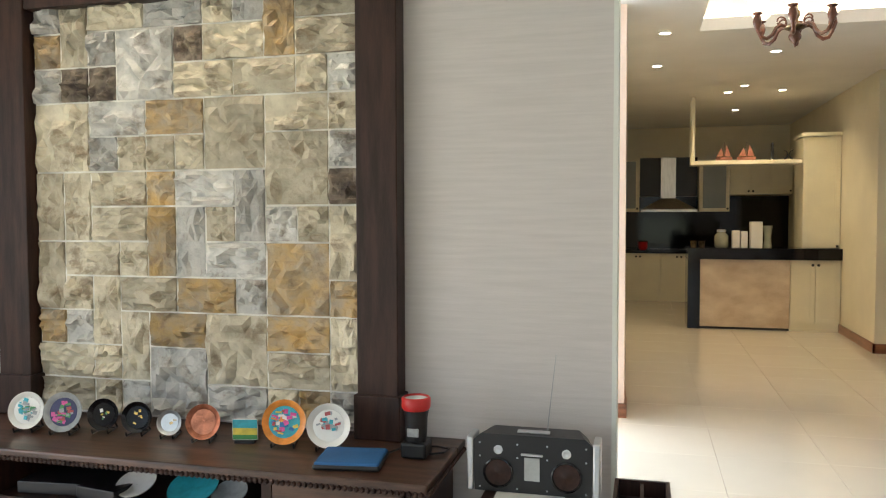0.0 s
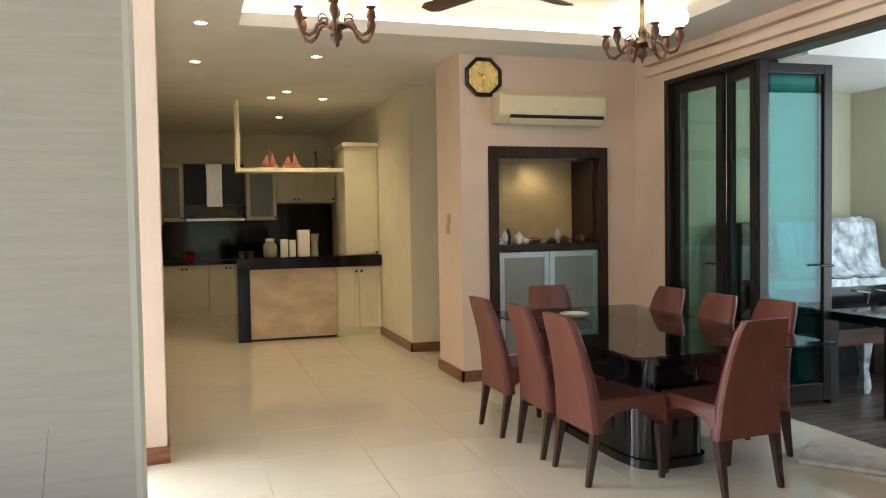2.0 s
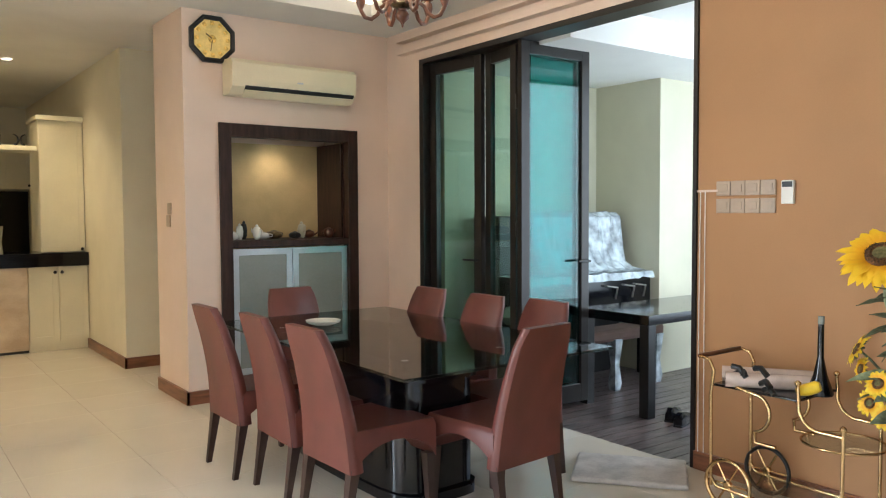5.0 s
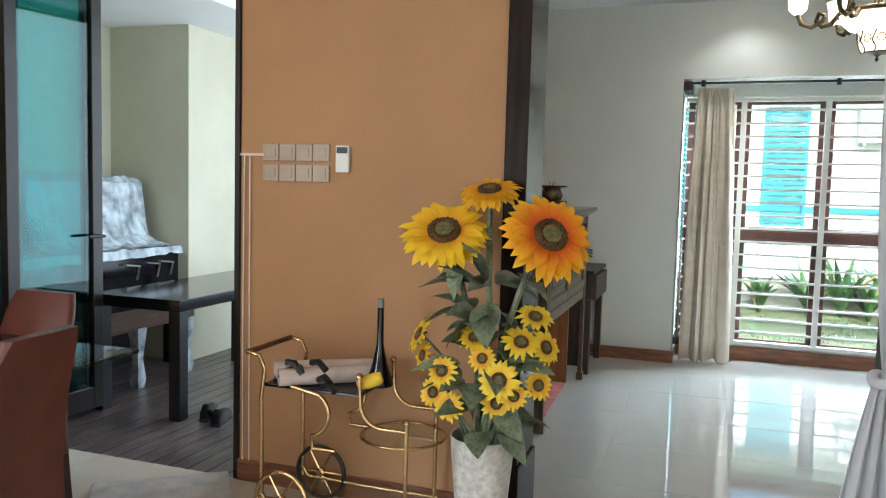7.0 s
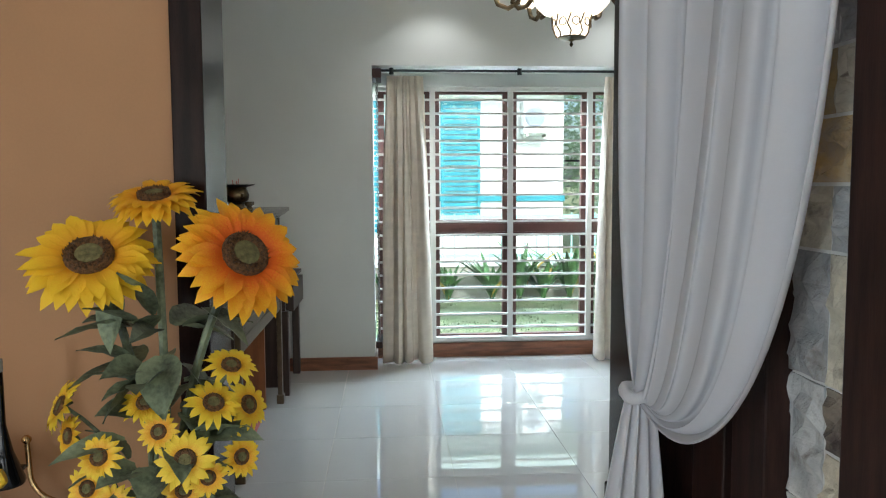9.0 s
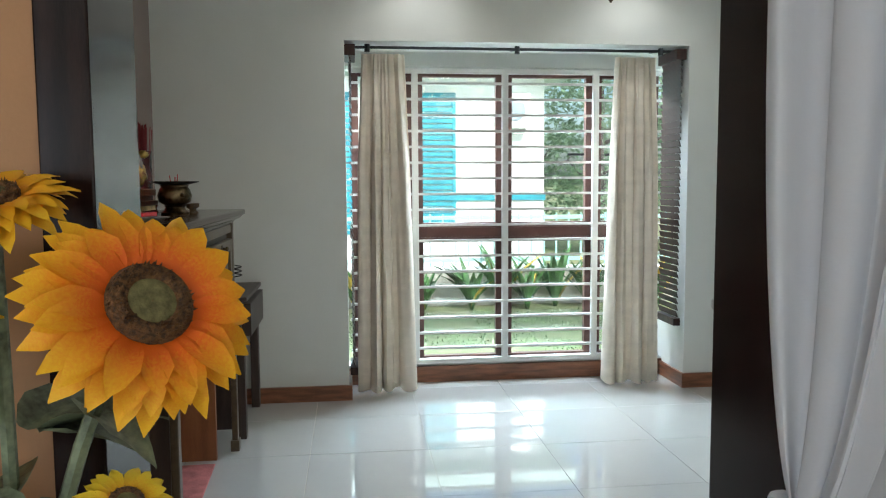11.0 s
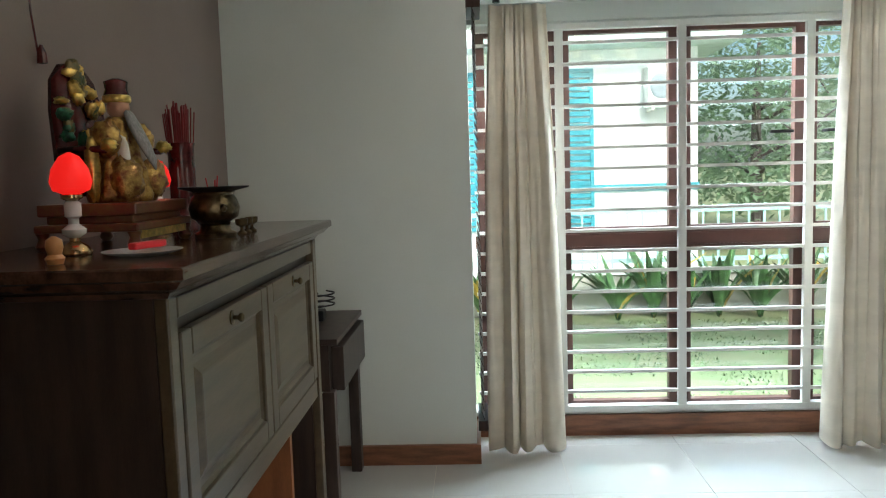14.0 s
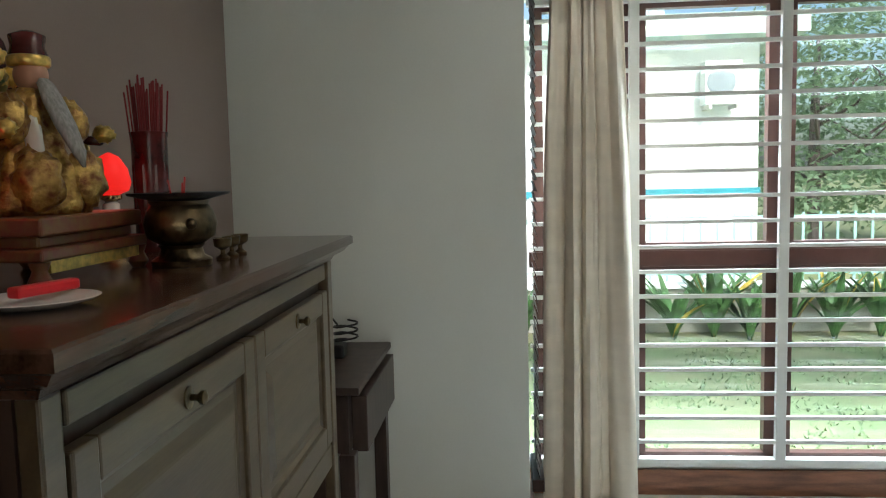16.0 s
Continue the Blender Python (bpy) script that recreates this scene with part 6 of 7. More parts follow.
# ---- stone pier, floor cloth and cord ----
pier = thing("stone_pier", pose(4.43, 1.08, 0), "low stone-clad pier behind the dark post", "pier")
bm = B()
part("core", box(bm, -0.15, -0.18, 0, 0.15, 0.13, 1.07), GROUT_STONE, pier)
bm = B()
part("cap", box(bm, -0.17, -0.19, 1.07, 0.17, 0.18, 1.10, 0.006), STONES[0], pier)
p3 = feature_panel("stone_mosaic", 0.31, 1.065, 8, 2, "pale split-face stones on the low pier", 14)
p3.matrix_basis = pose(4.585, 1.222, 0.002, 0, 0, 180) @ Matrix.Diagonal((1, 0.5, 1, 1))
bm = B()
tagged(part("floor_cloth", box(bm, -0.42, -0.19, 0, 0.42, 0.19, 0.01, 0.004), mat("faded_red_cloth", (0.48, 0.16, 0.15), 0.9, vary=0.15, scale=12, bump=0.3, bscale=120), m=pose(6.1, 3.12, 0.001, 0, 0, 2)), "faded red cloth mat on the floor under the altar", "mat")
cord = B()
tube(cord, [(4.088, 4.035, 1.53), (4.086, 4.038, 0.8), (4.086, 4.036, 0.12)] + [Vector((4.086, 4.018 + 0.018 * math.cos(0.5 * k), 0.11 - 0.03 * math.sin(0.5 * k))) for k in range(7)] + [(4.086, 4.0, 0.14), (4.086, 4.004, 0.9), (4.088, 4.006, 1.53)], 0.0028, 6)
tagged(part("cord_loop", cord, WHITEPL, smooth=True), "thin pale cord hanging in a loop on the peach wall", "cord")

# ---- on the altar ----
AZ = 1.2895
LACQ = mat("dark_red_lacquer", (0.09, 0.012, 0.012), 0.25, vary=0.3, scale=12)
STAND = mat("red_gold_lacquer", (0.16, 0.035, 0.025), 0.3, scale=50, second=(0.17, 0.09, 0.03))


def statue():
    """A seated robed figurine on a carved chair, as one plain mesh."""
    me = bpy.data.meshes.new("figurine")
    for m_ in (GOLD, LACQ, CERAMIC, mat("glazed_green", (0.05, 0.10, 0.05), 0.3, scale=30, second=(0.35, 0.22, 0.06)), mat("painted_flesh", (0.55, 0.30, 0.20), 0.45), mat("green_glaze", (0.03, 0.16, 0.08), 0.3, vary=0.3, scale=40), mat("gilt_brocade", (0.66, 0.44, 0.13), 0.3, 0.7, scale=34, second=(0.20, 0.07, 0.03), bump=0.5, bscale=90), mat("grey_beard_hair", (0.30, 0.29, 0.28), 0.7, vary=0.15, scale=30, stretch=(6, 6, 1))):
        me.materials.append(m_)
    bm = B()

    def put(idx, fn):
        a = len(bm.faces)
        fn()
        bm.faces.ensure_lookup_table()
        for f in bm.faces[a:]:
            f.material_index, f.smooth = idx, True

    def blob(c, rx, ry, rz, amp=0.12, fr=30, n=14):
        def go():
            loops = []
            for j in range(1, n):
                th = math.pi * j / n
                loop = []
                for i in range(20):
                    ph = 2 * math.pi * i / 20
                    d = Vector((math.sin(th) * math.cos(ph), math.sin(th) * math.sin(ph), -math.cos(th)))
                    k = 1 + amp * noise.noise(d * 3 + Vector(c) * fr)
                    loop.append((c[0] + rx * d.x * k, c[1] + ry * d.y * k, c[2] + rz * d.z * k))
                loops.append(loop)
            rings(bm, loops)
        return go

    # carved chair back, taller than the head, with knotted relief
    put(1, lambda: rings(bm, [[(w * c, 0.085 + 0.04 * (z / 0.4) + 0.016 * q, z) for c, q in ((-1, -1), (1, -1), (1, 1), (-1, 1))] for w, z in ((0.105, 0.02), (0.105, 0.14), (0.095, 0.30), (0.075, 0.40), (0.03, 0.455))]))
    rk = random.Random(6)
    for k in range(46):
        z = rk.uniform(0.05, 0.45)
        w = 0.10 if z < 0.3 else 0.10 - 0.5 * (z - 0.3)
        put((0, 3, 5, 0, 3)[k % 5], blob((rk.uniform(-w, w), 0.062 + 0.1 * z, z), rk.uniform(0.012, 0.026), 0.016, rk.uniform(0.012, 0.03), 0.5, 41, 8))
    for sx in (-1, 1):
        put(1, lambda: tube(bm, [(sx * 0.11, 0.09, 0.17), (sx * 0.125, 0.0, 0.17), (sx * 0.125, -0.07, 0.165)], 0.011, 8))
        put(0, blob((sx * 0.125, -0.08, 0.18), 0.018, 0.022, 0.02, 0.4))
    put(6, lambda: rings(bm, [[(r * math.cos(t) * (1 + 0.08 * math.cos(9 * t)), -0.02 + 0.75 * r * math.sin(t) * (1 + 0.08 * math.cos(9 * t)), z) for t in [2 * math.pi * i / 40 for i in range(40)]] for r, z in ((0.105, 0.0), (0.11, 0.02), (0.10, 0.06), (0.095, 0.10), (0.075, 0.14), (0.065, 0.20), (0.055, 0.25), (0.03, 0.275))]))
    put(6, blob((0.075, -0.03, 0.20), 0.032, 0.045, 0.06, 0.3))
    put(6, blob((-0.075, -0.03, 0.20), 0.032, 0.045, 0.06, 0.3))
    put(2, blob((0.045, -0.065, 0.15), 0.012, 0.02, 0.06, 0.2))
    put(2, blob((-0.045, -0.065, 0.15), 0.012, 0.02, 0.06, 0.2))
    put(6, blob((0.055, -0.075, 0.07), 0.045, 0.045, 0.07, 0.3))
    put(6, blob((-0.055, -0.075, 0.07), 0.045, 0.045, 0.07, 0.3))
    put(4, blob((0.0, -0.025, 0.305), 0.030, 0.032, 0.038, 0.04))
    put(7, lambda: rings(bm, [[(w * math.cos(t), y + 0.5 * w * math.sin(t), z) for t in [2 * math.pi * i / 10 for i in range(10)]] for w, y, z in ((0.004, -0.135, 0.10), (0.018, -0.125, 0.135), (0.026, -0.10, 0.19), (0.026, -0.075, 0.245), (0.02, -0.058, 0.285), (0.01, -0.055, 0.296))]))
    put(1, lambda: rings(bm, [[(w * math.cos(t), -0.022 + w * math.sin(t), z) for t in [2 * math.pi * i / 16 for i in range(16)]] for w, z in ((0.034, 0.325), (0.036, 0.345), (0.030, 0.365), (0.033, 0.39), (0.012, 0.40))]))
    put(0, lambda: rings(bm, [[(w * math.cos(t), -0.022 + w * math.sin(t), z) for t in [2 * math.pi * i / 16 for i in range(16)]] for w, z in ((0.036, 0.322), (0.039, 0.327), (0.039, 0.342), (0.036, 0.346))]))
    put(0, blob((0.12, -0.02, 0.10), 0.02, 0.02, 0.10, 0.3))
    put(0, blob((-0.12, -0.02, 0.10), 0.02, 0.02, 0.10, 0.3))
    bmesh.ops.recalc_face_normals(bm, faces=bm.faces)
    bm.to_mesh(me)
    bm.free()
    return tagged(new("figurine", me), "painted figurine in gilded robes on a carved chair", "figurine")


st = thing("figurine_stand", pose(5.89, 3.2, AZ), "carved red and gold lacquered figurine stand", "stand")
for n, b in (("top", (-0.17, -0.125, 0.085, 0.17, 0.125, 0.115)), ("waist", (-0.155, -0.11, 0.065, 0.155, 0.11, 0.085)), ("lower_top", (-0.18, -0.13, 0.045, 0.18, 0.13, 0.065))):
    bm = B()
    part(n, box(bm, *b, 0.004), STAND, st)
for x in (-0.165, 0.165):
    for y in (-0.115, 0.115):
        bm = B()
        part("leg", lathe(bm, [(0.012, 0), (0.02, 0.012), (0.012, 0.03), (0.018, 0.045)], (x, y, 0), 10), STAND, st, smooth=True)
bm = B()
part("apron", box(bm, -0.15, -0.125, 0.025, 0.15, -0.118, 0.045), GOLD, st)
statue().matrix_basis = pose(5.89, 3.2, AZ + 0.1155, 0, 0, -12) @ Matrix.Diagonal((0.92, 0.92, 0.80, 1))


def altar_lamp():
    ob = thing("altar_lamp", pose(0, 0, 0), "red glass altar lamp on a porcelain and brass stem", "lamp", "red altar lamps")
    bm = B()
    part("base", lathe(bm, [(0.036, 0), (0.038, 0.008), (0.03, 0.02), (0.012, 0.032), (0.012, 0.04)], (0, 0, 0), 20), BRASS, ob, smooth=True)
    bm = B()
    part("stem", lathe(bm, [(0.012, 0.04), (0.026, 0.05), (0.027, 0.06), (0.012, 0.072), (0.012, 0.085), (0.019, 0.09), (0.019, 0.12), (0.012, 0.126)], (0, 0, 0), 20), CERAMIC, ob, smooth=True)
    bm = B()
    part("collar", lathe(bm, [(0.012, 0.126), (0.024, 0.132), (0.024, 0.140), (0.018, 0.142)], (0, 0, 0), 20), BRASS, ob, smooth=True)
    bm = B()
    part("shade", lathe(bm, [(0.02, 0.142), (0.04, 0.15), (0.046, 0.17), (0.040, 0.20), (0.022, 0.228), (0.003, 0.238)], (0, 0, 0), 24), REDGLOW, ob, "glowing red glass", smooth=True)
    return ob


al = altar_lamp()
al.matrix_basis = pose(5.62, 3.18, AZ)
copy_thing(al, pose(6.285, 3.255, AZ))
jh = thing("joss_holder", pose(6.42, 3.22, AZ), "dark red lacquered holder full of joss sticks", "incense holder")
bm = B()
part("tube", lathe(bm, [(0.05, 0), (0.052, 0.015), (0.042, 0.03), (0.043, 0.275), (0.046, 0.29), (0.040, 0.29), (0.038, 0.15)], (0, 0, 0), 24, cap=False), LACQ, jh, smooth=True)
bm = B()
part("gilding", lathe(bm, [(0.0438, 0.09), (0.0442, 0.12), (0.0442, 0.20), (0.0438, 0.21)], (0, 0, 0), 8, cap=False, wave=0.0), GOLD, jh).data.materials[0] = LACQ
rnd = random.Random(8)
for k in range(44):
    a, r = rnd.uniform(0, 6.28), 0.034 * math.sqrt(rnd.random())
    bm = B()
    tube(bm, [(r * math.cos(a), r * math.sin(a), 0.17), (1.55 * r * math.cos(a), 1.55 * r * math.sin(a), rnd.uniform(0.385, 0.425))], 0.0022, 5)
    part("joss_stick", bm, mat("red_joss_stick", (0.20, 0.012, 0.015), 0.7) if k == 0 else bpy.data.materials["red_joss_stick"], jh)
cn = thing("incense_burner", pose(6.07, 3.0, AZ), "aged bronze incense burner with scalloped rim", "incense burner")
bm = B()
part("foot", lathe(bm, [(0.058, 0), (0.06, 0.012), (0.045, 0.02), (0.04, 0.035), (0.046, 0.042)], (0, 0, 0), 28, wave=0.04, waves=8), BRONZE, cn, smooth=True)
bm = B()
part("bowl", lathe(bm, [(0.040, 0.042), (0.066, 0.058), (0.072, 0.085), (0.064, 0.11), (0.056, 0.122), (0.060, 0.13), (0.05, 0.13)], (0, 0, 0), 32), BRONZE, cn, smooth=True)
bm = B()
part("rim", lathe(bm, [(0.05, 0.13), (0.098, 0.142), (0.10, 0.146), (0.05, 0.137)], (0, 0, 0), 32, wave=0.05, waves=8), BLACKPL, cn, smooth=True)
for x, y in ((0.065, -0.03), (-0.055, -0.045)):
    bm = B()
    part("boss", lathe(bm, [(0.013, -0.006), (0.009, 0.006), (0.002, 0.01)], (0, 0, 0), 12), BRONZE, cn, m=pose(x, y, 0.085, 90, 0, math.degrees(math.atan2(y, x)) + 90))
for k in range(8):
    bm = B()
    part("joss_stub", tube(bm, [(0.012 * math.cos(k * 2.1), 0.012 * math.sin(k * 2.1), 0.12), (0.02 * math.cos(k * 2.1), 0.02 * math.sin(k * 2.1), 0.165 + 0.006 * (k % 3))], 0.002, 5), REDPL, cn)
bm = B()
lathe(bm, [(0.014, 0), (0.015, 0.004), (0.005, 0.012), (0.005, 0.02), (0.018, 0.028), (0.020, 0.045), (0.017, 0.045), (0.014, 0.03)], (0, 0, 0), 18, cap=False)
cup = tagged(part("wine_cup", bm, BRONZE, smooth=True, m=pose(6.175, 2.955, AZ)), "small bronze wine cup on the altar", "cup", "altar cups")
for x, y in ((6.235, 2.957), (6.295, 2.959)):
    copy_thing(cup, pose(x, y, AZ))
bm = B()
lathe(bm, [(0.05, 0.0), (0.082, 0.008), (0.088, 0.012), (0.082, 0.013), (0.05, 0.006), (0.001, 0.006)], (0, 0, 0), 32, cap=False)
tagged(part("saucer", bm, CERAMIC, smooth=True, m=pose(5.57, 3.0, AZ)), "white saucer on the altar top", "saucer")
bm = B()
box(bm, -0.055, -0.011, 0, 0.055, 0.011, 0.016, 0.004)
tagged(part("red_lighter", bm, mat("red_shiny_plastic", (0.75, 0.02, 0.03), 0.3), m=pose(5.60, 3.0, AZ + 0.0135, 0, 0, -15)), "red gas lighter resting on the saucer", "lighter")
bm = B()
part_d = lathe(bm, [(0.016, 0), (0.02, 0.012), (0.014, 0.02), (0.018, 0.035), (0.016, 0.05), (0.004, 0.058)], (0, 0, 0), 14)
tagged(part("cat_figurine", bm, mat("orange_glaze", (0.75, 0.35, 0.12), 0.35), smooth=True, m=pose(5.42, 3.12, AZ)), "tiny orange and white figurine", "figurine")
hang = thing("wall_tassel", pose(6.0, 3.45, 1.82), "thin red cord with tassel hanging on the wall", "ornament")
bm = B()
part("cord", tube(bm, [(-0.02, 0, 0.35), (-0.02, -0.005, 0.1), (0, -0.005, 0.0)], 0.003, 5), LACQ, hang)
bm = B()
part("tassel", lathe(bm, [(0.004, 0.02), (0.012, 0.0), (0.014, -0.03), (0.004, -0.032)], (0, -0.015, 0), 10), LACQ, hang)
chg = thing("black_charger", pose(7.36, 2.98, 0.80), "black adapter with coiled cable on the side table", "charger")
bm = B()
part("body", box(bm, -0.05, -0.03, 0, 0.03, 0.04, 0.05, 0.008), BLACKPL, chg)
bm = B()
tube(bm, [(0.04 * math.cos(q) * (1 + 0.2 * math.sin(3 * q)), -0.03 + 0.045 * math.sin(q), 0.055 + 0.004 * q) for q in [0.4 * i for i in range(48)]], 0.004, 5)
part("cable", bm, BLACKPL, chg)
bm = B()
tube(bm, [(0, 0, 0.12), (-0.05, 0.02, 0.17), (-0.13, 0.1, 0.18), (-0.2, 0.22, 0.05)], 0.004, 5)
part("lead", bm, BLACKPL, chg)

# ---- on the console ----
CZ = 0.5352


def stand_plate(x, y, r, tilt, rim, face, label, motif):
    """A plate on a small black easel, leaning back."""
    ob = thing("display_plate", pose(x, y, CZ, 0, 0, 12), label, "plate", "souvenir plates")
    r *= 1.08
    T = pose(0, 0, 0.012 + r * 0.97, 90 - tilt)
    bm = B()
    part("dish", lathe(bm, [(r, 0.012), (r * 1.0, 0.016), (r * 0.72, 0.006), (r * 0.70, 0.003), (r * 0.74, 0.0), (r * 0.98, 0.010)], (0, 0, 0), 36, cap=False), rim, ob, smooth=True, m=T)
    bm = B()
    part("centre", lathe(bm, [(r * 0.715, 0.0055), (r * 0.715, 0.0065)], (0, 0, 0), 36), face, ob, m=T)
    rnd = random.Random(int(x * 100))
    for k, c in enumerate(motif * (5 if len(motif) > 3 else 2)):
        a, q = rnd.uniform(0, 6.28), r * rnd.uniform(0.05, 0.58)
        w, h = r * rnd.uniform(0.05, 0.15), r * rnd.uniform(0.03, 0.12)
        bm = B()
        part("motif", box(bm, -w, -h, 0, w, h, 0.0012), c, ob, m=T @ pose(q * math.cos(a), q * math.sin(a), 0.0066 + 0.00015 * k, 0, 0, rnd.uniform(-25, 25)))
    bm = B()
    for sx in (-1, 1):
        tube(bm, [(sx * r * 0.5, -0.045, 0.022), (sx * r * 0.5, -0.04, 0.006), (sx * r * 0.4, 0.06, 0.006), (sx * r * 0.2, 0.035, r * 1.1)], 0.004, 6)
    tube(bm, [(-r * 0.4, 0.05, 0.006), (r * 0.4, 0.05, 0.006)], 0.004, 6)
    part("easel", bm, BLACKPL, ob)


COPPER = mat("embossed_copper", (0.50, 0.20, 0.12), 0.35, 0.8, vary=0.2, scale=20, bump=0.4, bscale=60)


def paint(n, c):
    return mat(n, c, 0.3, vary=0.1, scale=30)


P_BLUE, P_NAVY, P_GREEN, P_PINK, P_ORANGE, P_YEL, P_GREY, P_TEAL, P_RED = (paint(n, c) for n, c in (("plate_blue", (0.05, 0.2, 0.5)), ("plate_navy", (0.03, 0.03, 0.10)), ("plate_green", (0.08, 0.3, 0.1)), ("plate_pink", (0.7, 0.1, 0.35)), ("plate_orange", (0.8, 0.3, 0.05)), ("plate_yellow", (0.75, 0.6, 0.1)), ("plate_grey", (0.35, 0.37, 0.38)), ("plate_teal", (0.05, 0.4, 0.5)), ("plate_red", (0.45, 0.08, 0.08))))
stand_plate(-2.56, 2.76, 0.073, 14, CERAMIC, CERAMIC, "white souvenir plate with blue and teal prints", [P_TEAL, P_GREY, P_TEAL, P_GREEN, P_GREY, P_TEAL])
stand_plate(-2.375, 2.76, 0.077, 14, P_GREY, P_NAVY, "dark scenic souvenir plate with pink and green print", [P_PINK, P_GREEN, P_RED, P_GREY, P_PINK, P_GREEN])
stand_plate(-2.225, 2.82, 0.062, 12, BLACKGLOSS, BLACKGLOSS, "black lacquer plate with a pale picture", [CERAMIC, P_GREEN, P_YEL])
stand_plate(-2.06, 2.82, 0.060, 12, BLACKGLOSS, BLACKGLOSS, "black plate with golden emblem", [GOLD, BLACKGLOSS, GOLD])
stand_plate(-1.905, 2.82, 0.048, 12, SILVER, SILVER, "small pewter souvenir plate", [BRASS])
stand_plate(-1.735, 2.80, 0.066, 14, COPPER, COPPER, "embossed copper souvenir plate", [COPPER, COPPER])
stand_plate(-1.385, 2.82, 0.082, 14, P_ORANGE, P_TEAL, "bright painted plate with colourful shapes", [P_BLUE, P_PINK, P_YEL, P_RED, CERAMIC, P_ORANGE, P_PINK])
stand_plate(-1.195, 2.82, 0.080, 12, CERAMIC, CERAMIC, "white oval souvenir plate with grey buildings", [P_GREY, P_RED, P_GREY, P_TEAL, P_GREY])
card = thing("picture_card", pose(-1.565, 2.83, CZ, 0, 0, 12), "small landscape picture on a stand", "picture")
bm = B()
part("board", box(bm, -0.052, -0.004, 0.012, 0.052, 0.004, 0.096), CERAMIC, card)
for z0, z1, m_ in ((0.06, 0.094, P_TEAL), (0.032, 0.06, P_YEL), (0.014, 0.032, P_GREEN)):
    bm = B()
    part("band", box(bm, -0.05, -0.0055, z0, 0.05, -0.0042, z1), m_, card)
bm = B()
part("easel", box(bm, -0.04, -0.02, 0.0, 0.04, 0.03, 0.0115), BLACKPL, card)
tor = thing("torch_lantern", pose(-0.84, 2.83, CZ), "black and red rechargeable torch in its charger", "torch")
bm = B()
part("charger", box(bm, -0.05, -0.05, 0, 0.05, 0.05, 0.06, 0.01), BLACKPL, tor)
bm = B()
part("body", lathe(bm, [(0.038, 0.06), (0.042, 0.09), (0.044, 0.15), (0.05, 0.18)], (0, 0, 0), 24), BLACKPL, tor, smooth=True)
bm = B()
part("head", lathe(bm, [(0.05, 0.18), (0.056, 0.19), (0.056, 0.225), (0.05, 0.23), (0.046, 0.222)], (0, 0, 0), 24, cap=False), REDPL, tor, smooth=True)
bm = B()
part("reflector", lathe(bm, [(0.046, 0.222), (0.03, 0.205), (0.008, 0.195), (0.001, 0.195)], (0, 0, 0), 24, cap=False), SILVER, tor, smooth=True)
bm = B()
part("label_plate", box(bm, -0.022, -0.049, 0.085, 0.022, -0.0405, 0.115), P_GREY, tor)
bm = B()
part("cable", tube(bm, [(0.05, 0.0, 0.01), (0.1, 0.03, 0.01), (0.11, 0.08, 0.01), (0.06, 0.1, 0.01), (-0.06, 0.1, 0.008), (-0.12, -0.05, 0.008)], 0.004, 6), BLACKPL, tor)
pou = thing("blue_pouch", pose(-1.05, 2.69, CZ, 0, 0, 8), "flat blue zip pouch with black edge", "pouch")
bm = B()
part("edge", box(bm, -0.125, -0.105, 0, 0.125, 0.105, 0.022, 0.01), BLACKPL, pou)
bm = B()
part("cover", box(bm, -0.12, -0.10, 0.012, 0.12, 0.10, 0.03, 0.009), BLUECLOTH, pou)
rnd = random.Random(2)
for x, y, w, r in ((-2.34, 2.68, 0.16, 6), (-2.1, 2.66, 0.1, -8)):
    bm = B()
    box(bm, -w, -0.1, 0, w, 0.1, 0.05, 0.004)
    tagged(part("electronics_box", bm, BLACKPL, m=pose(x, y + 0.05, 0.321, 0, 0, r)), "flat black electronic box on the console shelf", "electronics")
for x, r, m_ in ((-1.98, 0.08, CERAMIC), (-1.72, 0.10, P_TEAL), (-1.56, 0.07, P_GREY)):
    bm = B()
    lathe(bm, [(r * 0.5, 0.0), (r, 0.02), (r * 1.02, 0.026), (r * 0.5, 0.01), (0.001, 0.01)], (0, 0, 0), 28, cap=False)
    tagged(part("plate", bm, m_, smooth=True, m=pose(x, 2.70, 0.332 + 0.35 * r, 25)), "glazed plate leaning on the console shelf", "plate")

# ---- radio on a small table ----
rt = thing("radio_table", pose(-0.40, 2.88, 0), "small dark table under the radio", "side table")
bm = B()
part("top", box(bm, -0.17, -0.18, 0.395, 0.17, 0.18, 0.43, 0.005), DARKWOOD, rt)
bm = B()
part("runner", box(bm, -0.12, -0.182, 0.4301, 0.13, 0.0, 0.434), CERAMIC, rt)
for x in (-0.14, 0.14):
    for y in (-0.15, 0.15):
        bm = B()
        part("leg", box(bm, x - 0.02, y - 0.02, 0, x + 0.02, y + 0.02, 0.395), DARKWOOD, rt)
ra = thing("portable_radio", pose(-0.39, 2.86, 0.4345), "black portable stereo with two round speakers", "radio")
bm = B()
rings(bm, [[(x0, -0.06, z), (x1, -0.06, z), (x1 - 0.03, 0.06, z), (x0 + 0.03, 0.06, z)] for x0, x1, z in ((-0.215, 0.215, 0.0), (-0.22, 0.22, 0.19), (-0.19, 0.19, 0.215))])
part("case", bm, BLACKPL, ra)
